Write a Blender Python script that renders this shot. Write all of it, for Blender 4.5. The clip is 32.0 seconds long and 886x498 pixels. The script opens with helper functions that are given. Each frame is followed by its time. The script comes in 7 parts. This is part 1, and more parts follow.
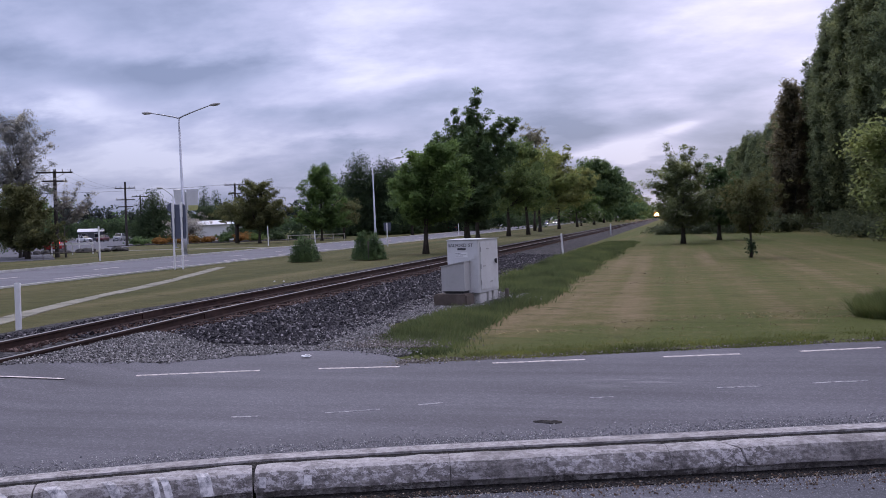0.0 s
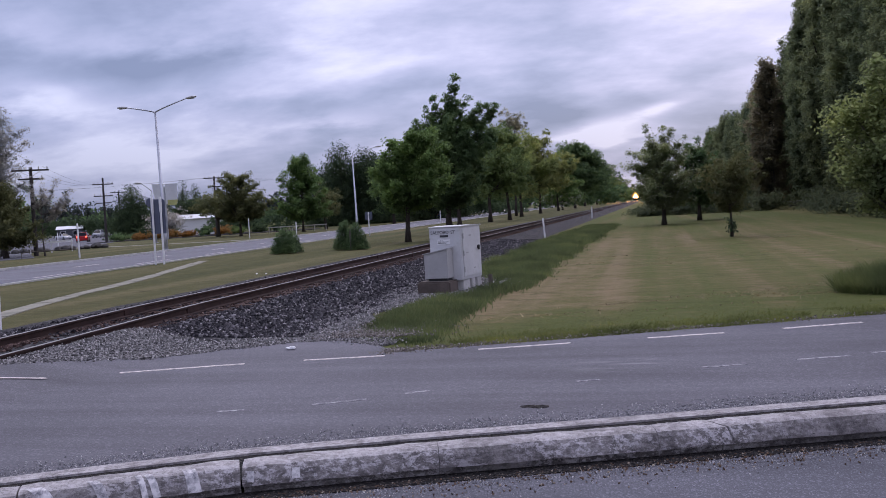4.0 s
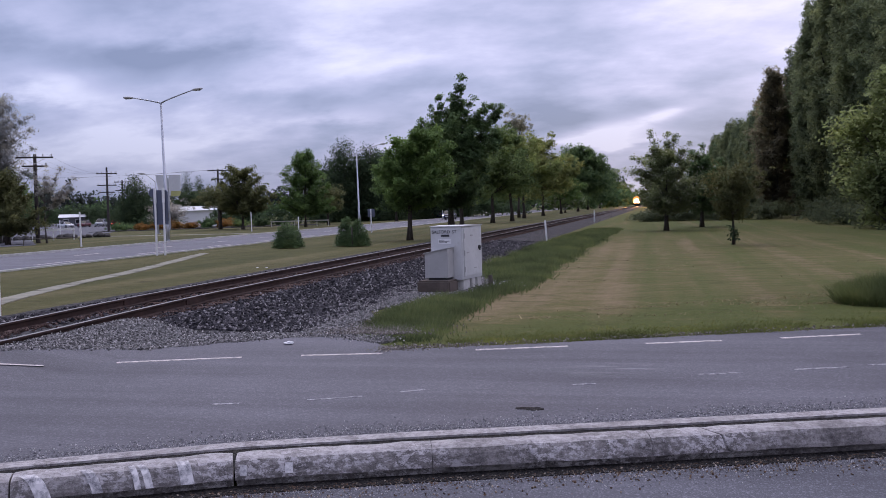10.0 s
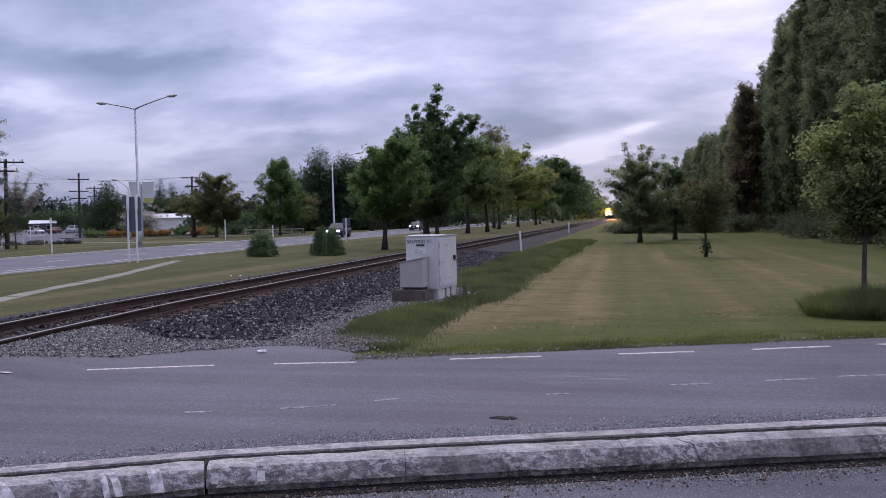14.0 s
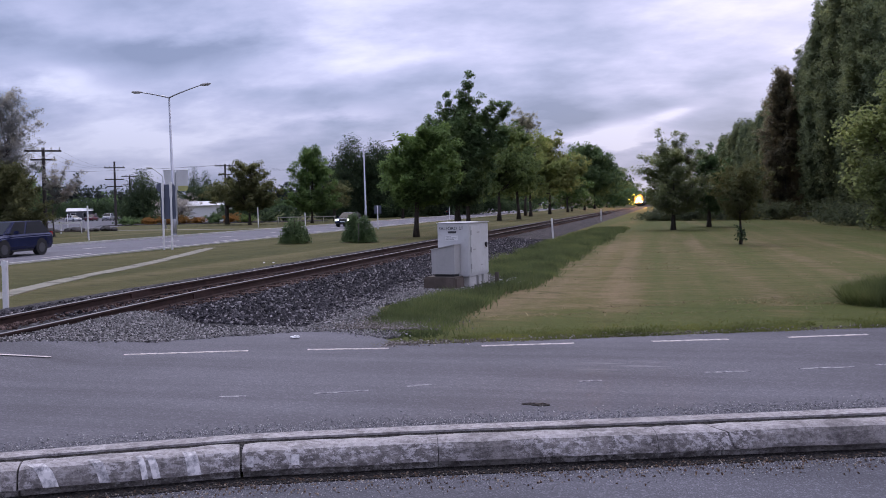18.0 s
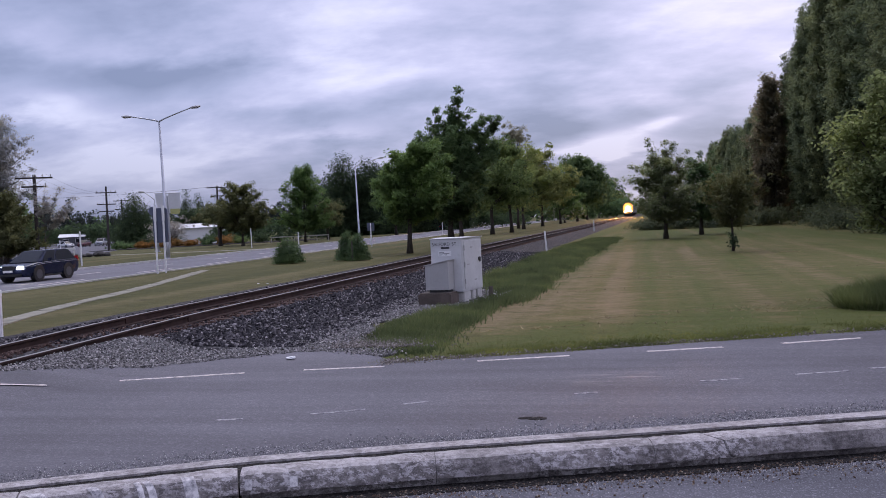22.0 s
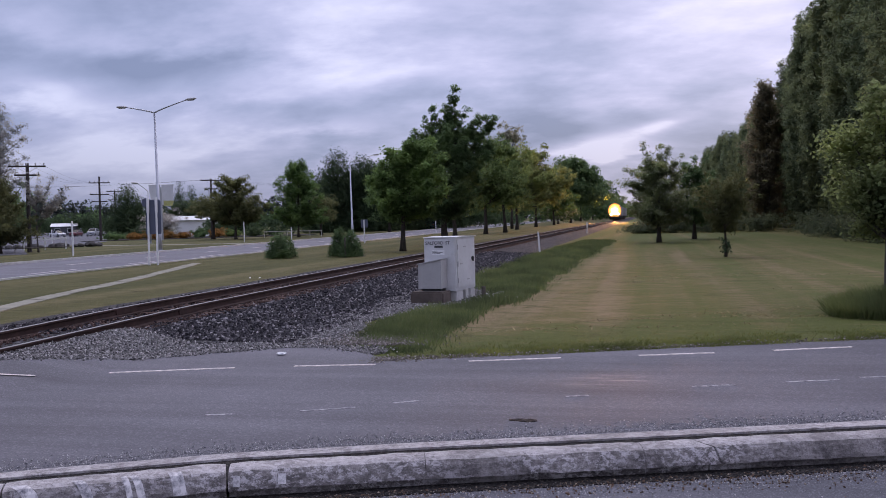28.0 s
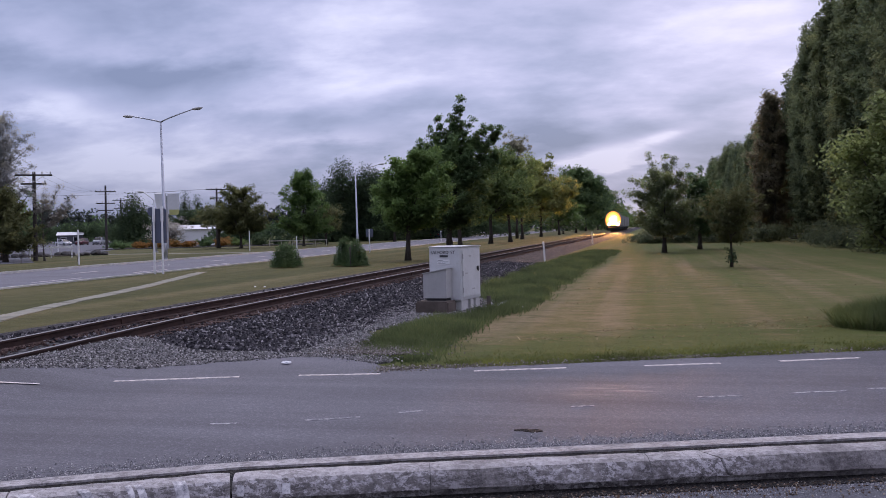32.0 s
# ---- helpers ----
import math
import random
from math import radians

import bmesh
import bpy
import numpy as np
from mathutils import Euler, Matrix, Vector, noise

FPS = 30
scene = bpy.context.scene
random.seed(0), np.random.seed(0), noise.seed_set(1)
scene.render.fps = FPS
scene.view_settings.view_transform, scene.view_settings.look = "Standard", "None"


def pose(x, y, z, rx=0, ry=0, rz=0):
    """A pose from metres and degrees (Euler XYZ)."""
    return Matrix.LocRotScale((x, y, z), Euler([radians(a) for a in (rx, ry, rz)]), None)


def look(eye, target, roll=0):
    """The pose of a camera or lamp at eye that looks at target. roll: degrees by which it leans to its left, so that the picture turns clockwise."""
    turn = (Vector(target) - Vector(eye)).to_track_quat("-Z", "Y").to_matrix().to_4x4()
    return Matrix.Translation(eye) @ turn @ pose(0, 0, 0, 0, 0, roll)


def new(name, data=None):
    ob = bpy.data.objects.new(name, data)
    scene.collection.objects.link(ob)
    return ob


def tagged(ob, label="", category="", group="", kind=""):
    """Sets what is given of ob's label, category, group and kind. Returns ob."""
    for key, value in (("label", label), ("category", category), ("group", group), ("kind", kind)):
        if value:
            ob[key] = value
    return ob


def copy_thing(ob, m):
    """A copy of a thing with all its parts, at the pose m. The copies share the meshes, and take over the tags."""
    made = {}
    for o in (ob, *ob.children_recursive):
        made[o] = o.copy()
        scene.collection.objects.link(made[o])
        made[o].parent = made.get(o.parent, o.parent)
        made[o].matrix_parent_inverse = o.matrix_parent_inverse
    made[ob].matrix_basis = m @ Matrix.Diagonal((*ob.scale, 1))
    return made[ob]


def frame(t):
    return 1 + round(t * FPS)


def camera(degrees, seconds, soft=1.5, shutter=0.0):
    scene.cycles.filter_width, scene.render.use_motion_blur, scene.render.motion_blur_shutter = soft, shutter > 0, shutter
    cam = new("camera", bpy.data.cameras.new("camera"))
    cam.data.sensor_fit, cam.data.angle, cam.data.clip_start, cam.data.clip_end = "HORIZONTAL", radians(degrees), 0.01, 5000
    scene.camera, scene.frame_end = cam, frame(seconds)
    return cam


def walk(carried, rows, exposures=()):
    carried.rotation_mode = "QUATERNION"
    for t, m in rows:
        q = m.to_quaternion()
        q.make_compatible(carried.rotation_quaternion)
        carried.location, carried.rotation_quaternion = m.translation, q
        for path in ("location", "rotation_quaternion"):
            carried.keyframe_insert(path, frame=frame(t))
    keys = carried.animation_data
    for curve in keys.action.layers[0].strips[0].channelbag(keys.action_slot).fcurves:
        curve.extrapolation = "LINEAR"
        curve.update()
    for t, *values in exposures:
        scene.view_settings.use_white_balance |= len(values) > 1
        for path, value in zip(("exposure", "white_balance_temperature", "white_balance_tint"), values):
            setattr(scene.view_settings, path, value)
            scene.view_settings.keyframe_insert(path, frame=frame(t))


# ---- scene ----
cam = camera(53.2, 32.0, soft=0.5, shutter=0.2)
PATH = [
    (0.0, -0.005, -0.006, 1.584, 88.32, 1.95, 14.53),
    (0.5, -0.003, -0.011, 1.589, 88.13, 2.45, 14.57),
    (1.0, -0.005, 0.012, 1.583, 87.41, 2.45, 14.56),
    (1.5, -0.003, -0.004, 1.587, 87.14, 3.33, 14.13),
    (2.0, -0.000, -0.008, 1.587, 87.19, 3.24, 13.75),
    (2.5, -0.005, 0.008, 1.583, 87.50, 3.20, 13.66),
    (3.0, -0.010, 0.014, 1.587, 87.50, 3.49, 13.46),
    (3.5, -0.015, 0.028, 1.582, 87.47, 3.54, 13.35),
    (5.5, -0.012, 0.007, 1.582, 87.40, 3.22, 13.20),
    (6.0, -0.005, 0.005, 1.579, 87.40, 3.06, 13.08),
    (6.5, -0.005, 0.001, 1.581, 87.62, 3.06, 13.03),
    (7.0, -0.010, 0.011, 1.581, 87.80, 3.56, 13.92),
    (7.5, -0.003, -0.004, 1.584, 87.82, 3.55, 14.03),
    (8.0, -0.010, 0.017, 1.582, 87.39, 3.65, 13.96),
    (8.5, -0.014, 0.033, 1.585, 87.28, 3.81, 13.96),
    (9.0, -0.016, 0.040, 1.583, 87.15, 3.58, 13.92),
    (9.5, -0.007, 0.026, 1.580, 87.13, 2.21, 13.56),
    (10.0, -0.001, 0.026, 1.584, 87.41, 1.81, 13.51),
    (10.5, -0.008, 0.023, 1.580, 87.40, 1.14, 13.49),
    (11.0, -0.006, 0.003, 1.577, 87.51, 0.47, 13.63),
    (11.5, -0.007, 0.010, 1.569, 87.26, 0.60, 13.67),
    (12.0, -0.010, 0.014, 1.579, 87.66, 0.56, 12.69),
    (12.5, -0.003, 0.008, 1.578, 87.79, 0.55, 12.24),
    (13.0, 0.000, -0.000, 1.580, 87.99, 0.45, 12.18),
    (13.5, 0.001, 0.010, 1.576, 87.99, 0.96, 12.03),
    (15.5, -0.012, 0.019, 1.574, 88.11, 1.39, 11.85),
    (16.0, -0.010, -0.001, 1.573, 87.84, 1.30, 12.54),
    (16.5, -0.010, 0.004, 1.567, 87.60, 1.27, 12.77),
    (17.0, -0.013, 0.000, 1.566, 87.38, 1.30, 13.63),
    (17.5, -0.017, 0.005, 1.569, 87.29, 1.58, 13.98),
    (18.0, -0.011, 0.014, 1.565, 87.26, 1.25, 13.93),
    (18.5, -0.007, 0.019, 1.564, 87.24, 1.47, 14.37),
    (19.0, 0.003, 0.018, 1.571, 86.54, 1.53, 13.86),
    (19.5, 0.008, 0.010, 1.570, 86.82, 1.31, 13.78),
    (20.0, 0.011, -0.000, 1.577, 87.96, 1.99, 13.72),
    (20.5, 0.014, 0.000, 1.576, 88.21, 2.47, 13.55),
    (21.0, 0.017, -0.003, 1.578, 88.25, 2.77, 13.31),
    (21.5, 0.018, -0.007, 1.579, 88.23, 3.25, 13.21),
    (22.0, 0.012, -0.014, 1.581, 88.22, 2.92, 13.48),
    (22.5, 0.003, -0.003, 1.580, 88.18, 2.82, 13.61),
    (23.0, 0.012, -0.014, 1.582, 88.15, 2.39, 13.74),
    (23.5, 0.004, 0.002, 1.581, 88.15, 2.08, 13.98),
    (24.0, 0.003, -0.005, 1.584, 88.12, 2.17, 13.97),
    (24.5, 0.001, 0.007, 1.584, 88.09, 2.08, 13.97),
    (25.0, -0.007, 0.013, 1.585, 88.01, 2.21, 14.23),
    (25.5, -0.008, 0.032, 1.585, 87.88, 2.00, 13.72),
    (27.5, -0.006, 0.006, 1.587, 87.92, 1.11, 13.12),
    (28.0, -0.006, 0.009, 1.589, 88.10, 1.54, 13.06),
    (28.5, -0.009, 0.001, 1.585, 88.22, 1.41, 13.18),
    (29.0, -0.013, -0.001, 1.586, 88.53, 1.31, 13.31),
    (29.5, -0.009, 0.004, 1.590, 88.80, 1.67, 13.26),
    (30.0, -0.008, 0.000, 1.584, 88.80, 1.61, 13.44),
    (30.5, -0.010, 0.013, 1.582, 88.79, 1.62, 13.60),
    (31.0, -0.009, 0.005, 1.587, 88.87, 1.62, 13.50),
    (31.5, -0.007, 0.007, 1.589, 88.84, 1.55, 13.45),
    (32.0, -0.011, 0.019, 1.586, 88.73, 1.40, 13.39),
]

walk(cam, [(t, pose(x, y, z, rx, ry, rz)) for t, x, y, z, rx, ry, rz in PATH],
     exposures=[(0.0, 0.0), (11.0, 0.0), (13.0, -0.02), (16.0, 0.03), (19.0, 0.05), (20.5, -0.03), (25.0, 0.0), (28.0, -0.08), (31.0, -0.15), (32.0, -0.09)])

# ---- world and light ----


def build_world():
    w = bpy.data.worlds.new("overcast_dusk")
    scene.world = w
    w.use_nodes = True
    nt = w.node_tree
    nt.nodes.clear()
    N, L = nt.nodes.new, nt.links.new

    def math_node(op, a, b=None, clamp=False):
        n = N("ShaderNodeMath")
        n.operation, n.use_clamp = op, clamp
        for i, v in enumerate((a, b)):
            if v is None:
                continue
            if isinstance(v, (int, float)):
                n.inputs[i].default_value = v
            else:
                L(v, n.inputs[i])
        return n.outputs[0]

    def ramp(fac, stops):
        r = N("ShaderNodeValToRGB")
        els = r.color_ramp.elements
        while len(els) < len(stops):
            els.new(0.5)
        for e, (p, c) in zip(els, stops):
            e.position, e.color = p, (*c, 1)
        L(fac, r.inputs[0])
        return r.outputs[0]

    tc = N("ShaderNodeTexCoord")
    sep = N("ShaderNodeSeparateXYZ")
    L(tc.outputs["Generated"], sep.inputs[0])
    up = math_node("MAXIMUM", sep.outputs[2], 0.0)
    flat = math_node("ADD", up, 0.27)
    comb = N("ShaderNodeCombineXYZ")
    L(math_node("DIVIDE", sep.outputs[0], flat), comb.inputs[0])
    L(math_node("DIVIDE", sep.outputs[1], flat), comb.inputs[1])
    turn = N("ShaderNodeMapping")
    turn.inputs["Rotation"].default_value = (0, 0, radians(-16))
    turn.inputs["Scale"].default_value = (0.75, 1.0, 1.0)
    turn.inputs["Location"].default_value = (5.79, 2.22, 0.0)
    L(comb.outputs[0], turn.inputs[0])
    big = N("ShaderNodeTexNoise")
    big.inputs["Scale"].default_value, big.inputs["Detail"].default_value = 1.35, 8.0
    big.inputs["Roughness"].default_value, big.inputs["Distortion"].default_value = 0.5, 0.35
    L(turn.outputs[0], big.inputs["Vector"])
    fine = N("ShaderNodeTexNoise")
    fine.inputs["Scale"].default_value, fine.inputs["Detail"].default_value = 4.2, 7.0
    fine.inputs["Roughness"].default_value = 0.55
    L(turn.outputs[0], fine.inputs["Vector"])
    dens = math_node("ADD", math_node("MULTIPLY", big.outputs[0], 0.63), math_node("MULTIPLY", fine.outputs[0], 0.37))
    # thin breaks and thick banks of the cloud sheet, by direction: centre, half sizes, slant, amount
    ahead = math_node("MAXIMUM", sep.outputs[1], 0.05)
    ragged = math_node("MULTIPLY", math_node("SUBTRACT", fine.outputs[0], 0.5), 0.15)
    du = math_node("ADD", math_node("DIVIDE", sep.outputs[0], ahead), ragged)
    dv = math_node("ADD", math_node("DIVIDE", sep.outputs[2], ahead), math_node("MULTIPLY", ragged, 0.35))
    for u0, v0, su, sv, slant, amount in ((-0.055, 0.079, 0.065, 0.011, 0.12, 0.21), (0.012, 0.096, 0.032, 0.006, 0.20, 0.19), (-0.01, 0.070, 0.04, 0.006, 0.12, 0.10), (-0.06, 0.17, 0.30, 0.10, 0.0, 0.035), (-0.76, 0.176, 0.085, 0.026, -0.1, 0.19), (-0.48, 0.150, 0.07, 0.012, 0.05, 0.03), (-0.355, 0.112, 0.06, 0.010, 0.0, 0.08),
                                          (-0.76, 0.262, 0.06, 0.028, 0.0, 0.08), (0.10, 0.165, 0.13, 0.07, 0.0, 0.05), (-0.57, 0.196, 0.15, 0.024, 0.0, -0.14), (-0.62, 0.143, 0.14, 0.014, 0.0, -0.06),
                                          (-0.45, 0.075, 0.20, 0.03, 0.0, -0.035), (-0.28, 0.205, 0.14, 0.018, 0.15, -0.03)):
        a, b = math_node("SUBTRACT", du, u0), math_node("SUBTRACT", dv, v0)
        b = math_node("DIVIDE", math_node("SUBTRACT", b, math_node("MULTIPLY", a, slant)), sv)
        a = math_node("DIVIDE", a, su)
        far = math_node("ADD", math_node("MULTIPLY", a, a), math_node("MULTIPLY", b, b))
        dens = math_node("ADD", dens, math_node("MULTIPLY", math_node("POWER", 2.718, math_node("MULTIPLY", far, -1.0)), amount))
    cloud = ramp(dens, [(0.36, (0.285, 0.322, 0.505)), (0.455, (0.425, 0.455, 0.68)), (0.535, (0.575, 0.58, 0.835)), (0.63, (0.84, 0.82, 1.07))])
    tint = ramp(math_node("ADD", math_node("MULTIPLY", sep.outputs[0], 0.5), 0.5), [(0.15, (0.935, 1.0, 1.06)), (0.36, (0.975, 1.0, 1.03)), (0.55, (1.015, 1.0, 1.0))])
    shade = N("ShaderNodeMix")
    shade.data_type, shade.blend_type = "RGBA", "MULTIPLY"
    shade.inputs[0].default_value = 1.0
    L(cloud, shade.inputs[6])
    L(tint, shade.inputs[7])
    cloud = shade.outputs[2]
    # an overcast sky is about three times brighter overhead than at the horizon
    lift = N("ShaderNodeMapRange")
    lift.interpolation_type = "SMOOTHSTEP"
    lift.inputs["From Min"].default_value, lift.inputs["From Max"].default_value = 0.25, 0.9
    lift.inputs["To Min"].default_value, lift.inputs["To Max"].default_value = 1.0, 2.0
    L(up, lift.inputs["Value"])
    sky = N("ShaderNodeTexSky")
    sky.sky_type, sky.sun_disc = "NISHITA", False
    sky.sun_elevation, sky.sun_rotation = radians(24), radians(20)
    skybg, bg, add = N("ShaderNodeBackground"), N("ShaderNodeBackground"), N("ShaderNodeAddShader")
    L(sky.outputs[0], skybg.inputs["Color"])
    skybg.inputs["Strength"].default_value = 0.006
    L(cloud, bg.inputs["Color"])
    low = N("ShaderNodeMapRange")
    low.interpolation_type = "SMOOTHSTEP"
    low.inputs["From Min"].default_value, low.inputs["From Max"].default_value = 0.0, 0.17
    low.inputs["To Min"].default_value, low.inputs["To Max"].default_value = 0.66, 1.03
    L(up, low.inputs["Value"])
    # the cloud is a little brighter on the side of the hidden sun
    side = math_node("ADD", math_node("MULTIPLY", sep.outputs[0], 0.20), math_node("MULTIPLY", sep.outputs[1], 0.18))
    L(math_node("MULTIPLY", math_node("MULTIPLY", lift.outputs[0], low.outputs[0]), math_node("ADD", side, 0.875)), bg.inputs["Strength"])
    L(skybg.outputs[0], add.inputs[0])
    L(bg.outputs[0], add.inputs[1])
    out = N("ShaderNodeOutputWorld")
    L(add.outputs[0], out.inputs["Surface"])


build_world()
sun = new("sun", bpy.data.lights.new("sun", "SUN"))
sun.data.energy, sun.data.angle, sun.data.color = 1.0, radians(40), (1.0, 0.89, 0.80)
sun.matrix_world = look((0, 0, 60), (18, -40, 0))

# ---- materials ----


class Mat:
    """A node material with a principled surface and shorthand for procedural variation."""

    def __init__(self, name, rough=0.8, metal=0.0, spec=0.5):
        self.m = bpy.data.materials.new(name)
        self.m.use_nodes = True
        self.nt = self.m.node_tree
        self.b = self.nt.nodes["Principled BSDF"]
        self.b.inputs["Roughness"].default_value = rough
        self.b.inputs["Metallic"].default_value = metal
        self.b.inputs["Specular IOR Level"].default_value = spec
        self.co = self.nt.nodes.new("ShaderNodeTexCoord").outputs["Object"]
        self.geo = None

    def node(self, kind):
        return self.nt.nodes.new(kind)

    def link(self, a, b):
        self.nt.links.new(a, b)

    def world(self):
        """Use world positions instead of the object's own."""
        self.co = self.node("ShaderNodeNewGeometry").outputs["Position"]
        return self

    def scaled(self, sx, sy, sz):
        mp = self.node("ShaderNodeMapping")
        mp.inputs["Scale"].default_value = (sx, sy, sz)
        self.link(self.co, mp.inputs[0])
        return mp.outputs[0]

    def noise(self, scale, detail=4.0, rough=0.55, vec=None, distort=0.0):
        n = self.node("ShaderNodeTexNoise")
        n.inputs["Scale"].default_value, n.inputs["Detail"].default_value = scale, detail
        n.inputs["Roughness"].default_value, n.inputs["Distortion"].default_value = rough, distort
        self.link(vec or self.co, n.inputs["Vector"])
        return n.outputs[0]

    def voronoi(self, scale, feature="F1", out="Distance", vec=None):
        n = self.node("ShaderNodeTexVoronoi")
        n.feature = feature
        n.inputs["Scale"].default_value = scale
        self.link(vec or self.co, n.inputs["Vector"])
        return n.outputs[out]

    def ramp(self, fac, stops):
        r = self.node("ShaderNodeValToRGB")
        els = r.color_ramp.elements
        while len(els) < len(stops):
            els.new(0.5)
        for e, (p, c) in zip(els, stops):
            e.position, e.color = p, (*c, 1) if len(c) == 3 else c
        self.link(fac, r.inputs[0])
        return r.outputs[0]

    def mix(self, fac, a, b, mode="MIX"):
        n = self.node("ShaderNodeMix")
        n.data_type, n.blend_type = "RGBA", mode
        for sock, v in ((n.inputs[0], fac), (n.inputs[6], a), (n.inputs[7], b)):
            if isinstance(v, (int, float)):
                sock.default_value = v
            elif isinstance(v, tuple):
                sock.default_value = (*v, 1)
            else:
                self.link(v, sock)
        return n.outputs[2]

    def calc(self, op, a, b=0.0):
        n = self.node("ShaderNodeMath")
        n.operation = op
        for i, v in enumerate((a, b)):
            if isinstance(v, (int, float)):
                n.inputs[i].default_value = v
            else:
                self.link(v, n.inputs[i])
        return n.outputs[0]

    def island(self):
        return self.node("ShaderNodeNewGeometry").outputs["Random Per Island"]

    def each(self):
        return self.node("ShaderNodeObjectInfo").outputs["Random"]

    def color(self, c):
        if isinstance(c, tuple):
            self.b.inputs["Base Color"].default_value = (*c, 1)
        else:
            self.link(c, self.b.inputs["Base Color"])
        return self

    def bump(self, height, strength=0.4, dist=0.02):
        n = self.node("ShaderNodeBump")
        n.inputs["Strength"].default_value, n.inputs["Distance"].default_value = strength, dist
        self.link(height, n.inputs["Height"])
        self.link(n.outputs[0], self.b.inputs["Normal"])
        return self

    def glow(self, c, strength):
        self.b.inputs["Emission Color"].default_value = (*c, 1)
        self.b.inputs["Emission Strength"].default_value = strength
        return self


def paint(name, c, rough=0.5, metal=0.0, vary=0.12, scale=3.0, dirt=(0.12, 0.11, 0.09), dirty=0.15, spec=0.5):
    k = Mat(name, rough, metal, spec)
    lo, hi = tuple(v * (1 - vary) for v in c), tuple(min(1, v * (1 + vary)) for v in c)
    base = k.ramp(k.noise(scale, 6), [(0.3, lo), (0.7, hi)])
    spots = k.ramp(k.noise(scale * 4.3, 8, 0.65), [(0.52, (0, 0, 0)), (0.75, (1, 1, 1))])
    k.color(k.mix(k.calc("MULTIPLY", spots, dirty), base, dirt))
    k.bump(k.noise(scale * 22, 3), 0.08, 0.005)
    return k.m


def leaf_paint(name, dark, light, tip=None, gain=2.6, spec=0.08):
    """Foliage: little change from leaf to leaf, more from clump to clump and from tree to tree."""
    k = Mat(name, 0.66, 0.0, spec)
    dark, light = tuple((a * 0.5 + b * 0.5) * gain for a, b in zip(dark, light)), tuple(b * gain for b in light)
    tip = tuple(0.5 * (v + b) for v, b in zip(tip, light)) if tip else light
    c = k.ramp(k.island(), [(0.0, dark), (0.8, light), (1.0, tip)])
    big = k.ramp(k.noise(0.8, 4, 0.6), [(0.34, (0.50, 0.54, 0.54)), (0.5, (0.96, 0.97, 0.95)), (0.66, (1.38, 1.32, 1.12))])
    c = k.mix(1.0, c, big, "MULTIPLY")
    c = k.mix(1.0, c, k.ramp(k.each(), [(0.0, (0.82, 0.86, 0.88)), (1.0, (1.16, 1.12, 1.05))]), "MULTIPLY")
    k.color(c)
    tr = k.node("ShaderNodeBsdfTranslucent")
    k.link(c, tr.inputs["Color"])
    mixer = k.node("ShaderNodeMixShader")
    mixer.inputs[0].default_value = 0.5
    k.link(k.b.outputs[0], mixer.inputs[1])
    k.link(tr.outputs[0], mixer.inputs[2])
    k.link(mixer.outputs[0], k.nt.nodes["Material Output"].inputs["Surface"])
    return k.m


def asphalt(name, lo, hi, chips, chip_scale, rough=0.78, polished=False):
    k = Mat(name, rough, 0.0, 0.5).world()
    broad = k.noise(0.35, 5, 0.6)
    mp = k.node("ShaderNodeMapping")
    mp.inputs["Rotation"].default_value = (0, 0, radians(-19))
    mp.inputs["Scale"].default_value = (0.10, 1.5, 1.0)
    k.link(k.co, mp.inputs[0])
    streak = k.noise(1.0, 5, 0.6, mp.outputs[0])
    base = k.ramp(k.calc("ADD", k.calc("MULTIPLY", broad, 0.45), k.calc("MULTIPLY", streak, 0.55)), [(0.38, lo), (0.62, hi)])
    stone = k.voronoi(chip_scale, out="Color")
    sepc = k.node("ShaderNodeSeparateColor")
    k.link(stone, sepc.inputs[0])
    speck = k.ramp(sepc.outputs[0], [(0.0, (0.78, 0.78, 0.79)), (0.75, (1.0, 1.0, 1.0)), (1.0, (chips, chips, chips))])
    k.color(k.mix(1.0, base, speck, "MULTIPLY"))
    h = k.calc("ADD", k.voronoi(chip_scale), k.calc("MULTIPLY", k.noise(7, 5), 0.5))
    relief = k.bump(h, 0.3, 0.008).nt.nodes[-1]
    if polished:
        # one patch in the wheel path where bitumen has come up, smooth in islands
        mp1 = k.node("ShaderNodeMapping")
        mp1.vector_type = "TEXTURE"
        mp1.inputs["Location"].default_value = (-0.42, 8.58, 0.0)
        mp1.inputs["Rotation"].default_value = (0, 0, radians(19))
        mp1.inputs["Scale"].default_value = (0.62, 0.40, 1.0)
        k.link(k.co, mp1.inputs[0])
        ln = k.node("ShaderNodeVectorMath")
        ln.operation = "LENGTH"
        k.link(mp1.outputs[0], ln.inputs[0])
        band = k.ramp(ln.outputs["Value"], [(0.35, (1, 1, 1)), (1.0, (0, 0, 0))])
        mp2 = k.node("ShaderNodeMapping")
        mp2.inputs["Rotation"].default_value = (0, 0, radians(-19))
        mp2.inputs["Scale"].default_value = (1.3, 8.0, 1.0)
        k.link(k.co, mp2.inputs[0])
        isles = k.ramp(k.noise(1.0, 5, 0.6, mp2.outputs[0]), [(0.47, (0, 0, 0)), (0.58, (1, 1, 1))])
        gloss = k.calc("MULTIPLY", band, isles)
        k.link(k.calc("SUBTRACT", rough, k.calc("MULTIPLY", gloss, rough - 0.46)), k.b.inputs["Roughness"])
        k.link(k.calc("SUBTRACT", 0.3, k.calc("MULTIPLY", gloss, 0.27)), relief.inputs["Strength"])
    return k.m


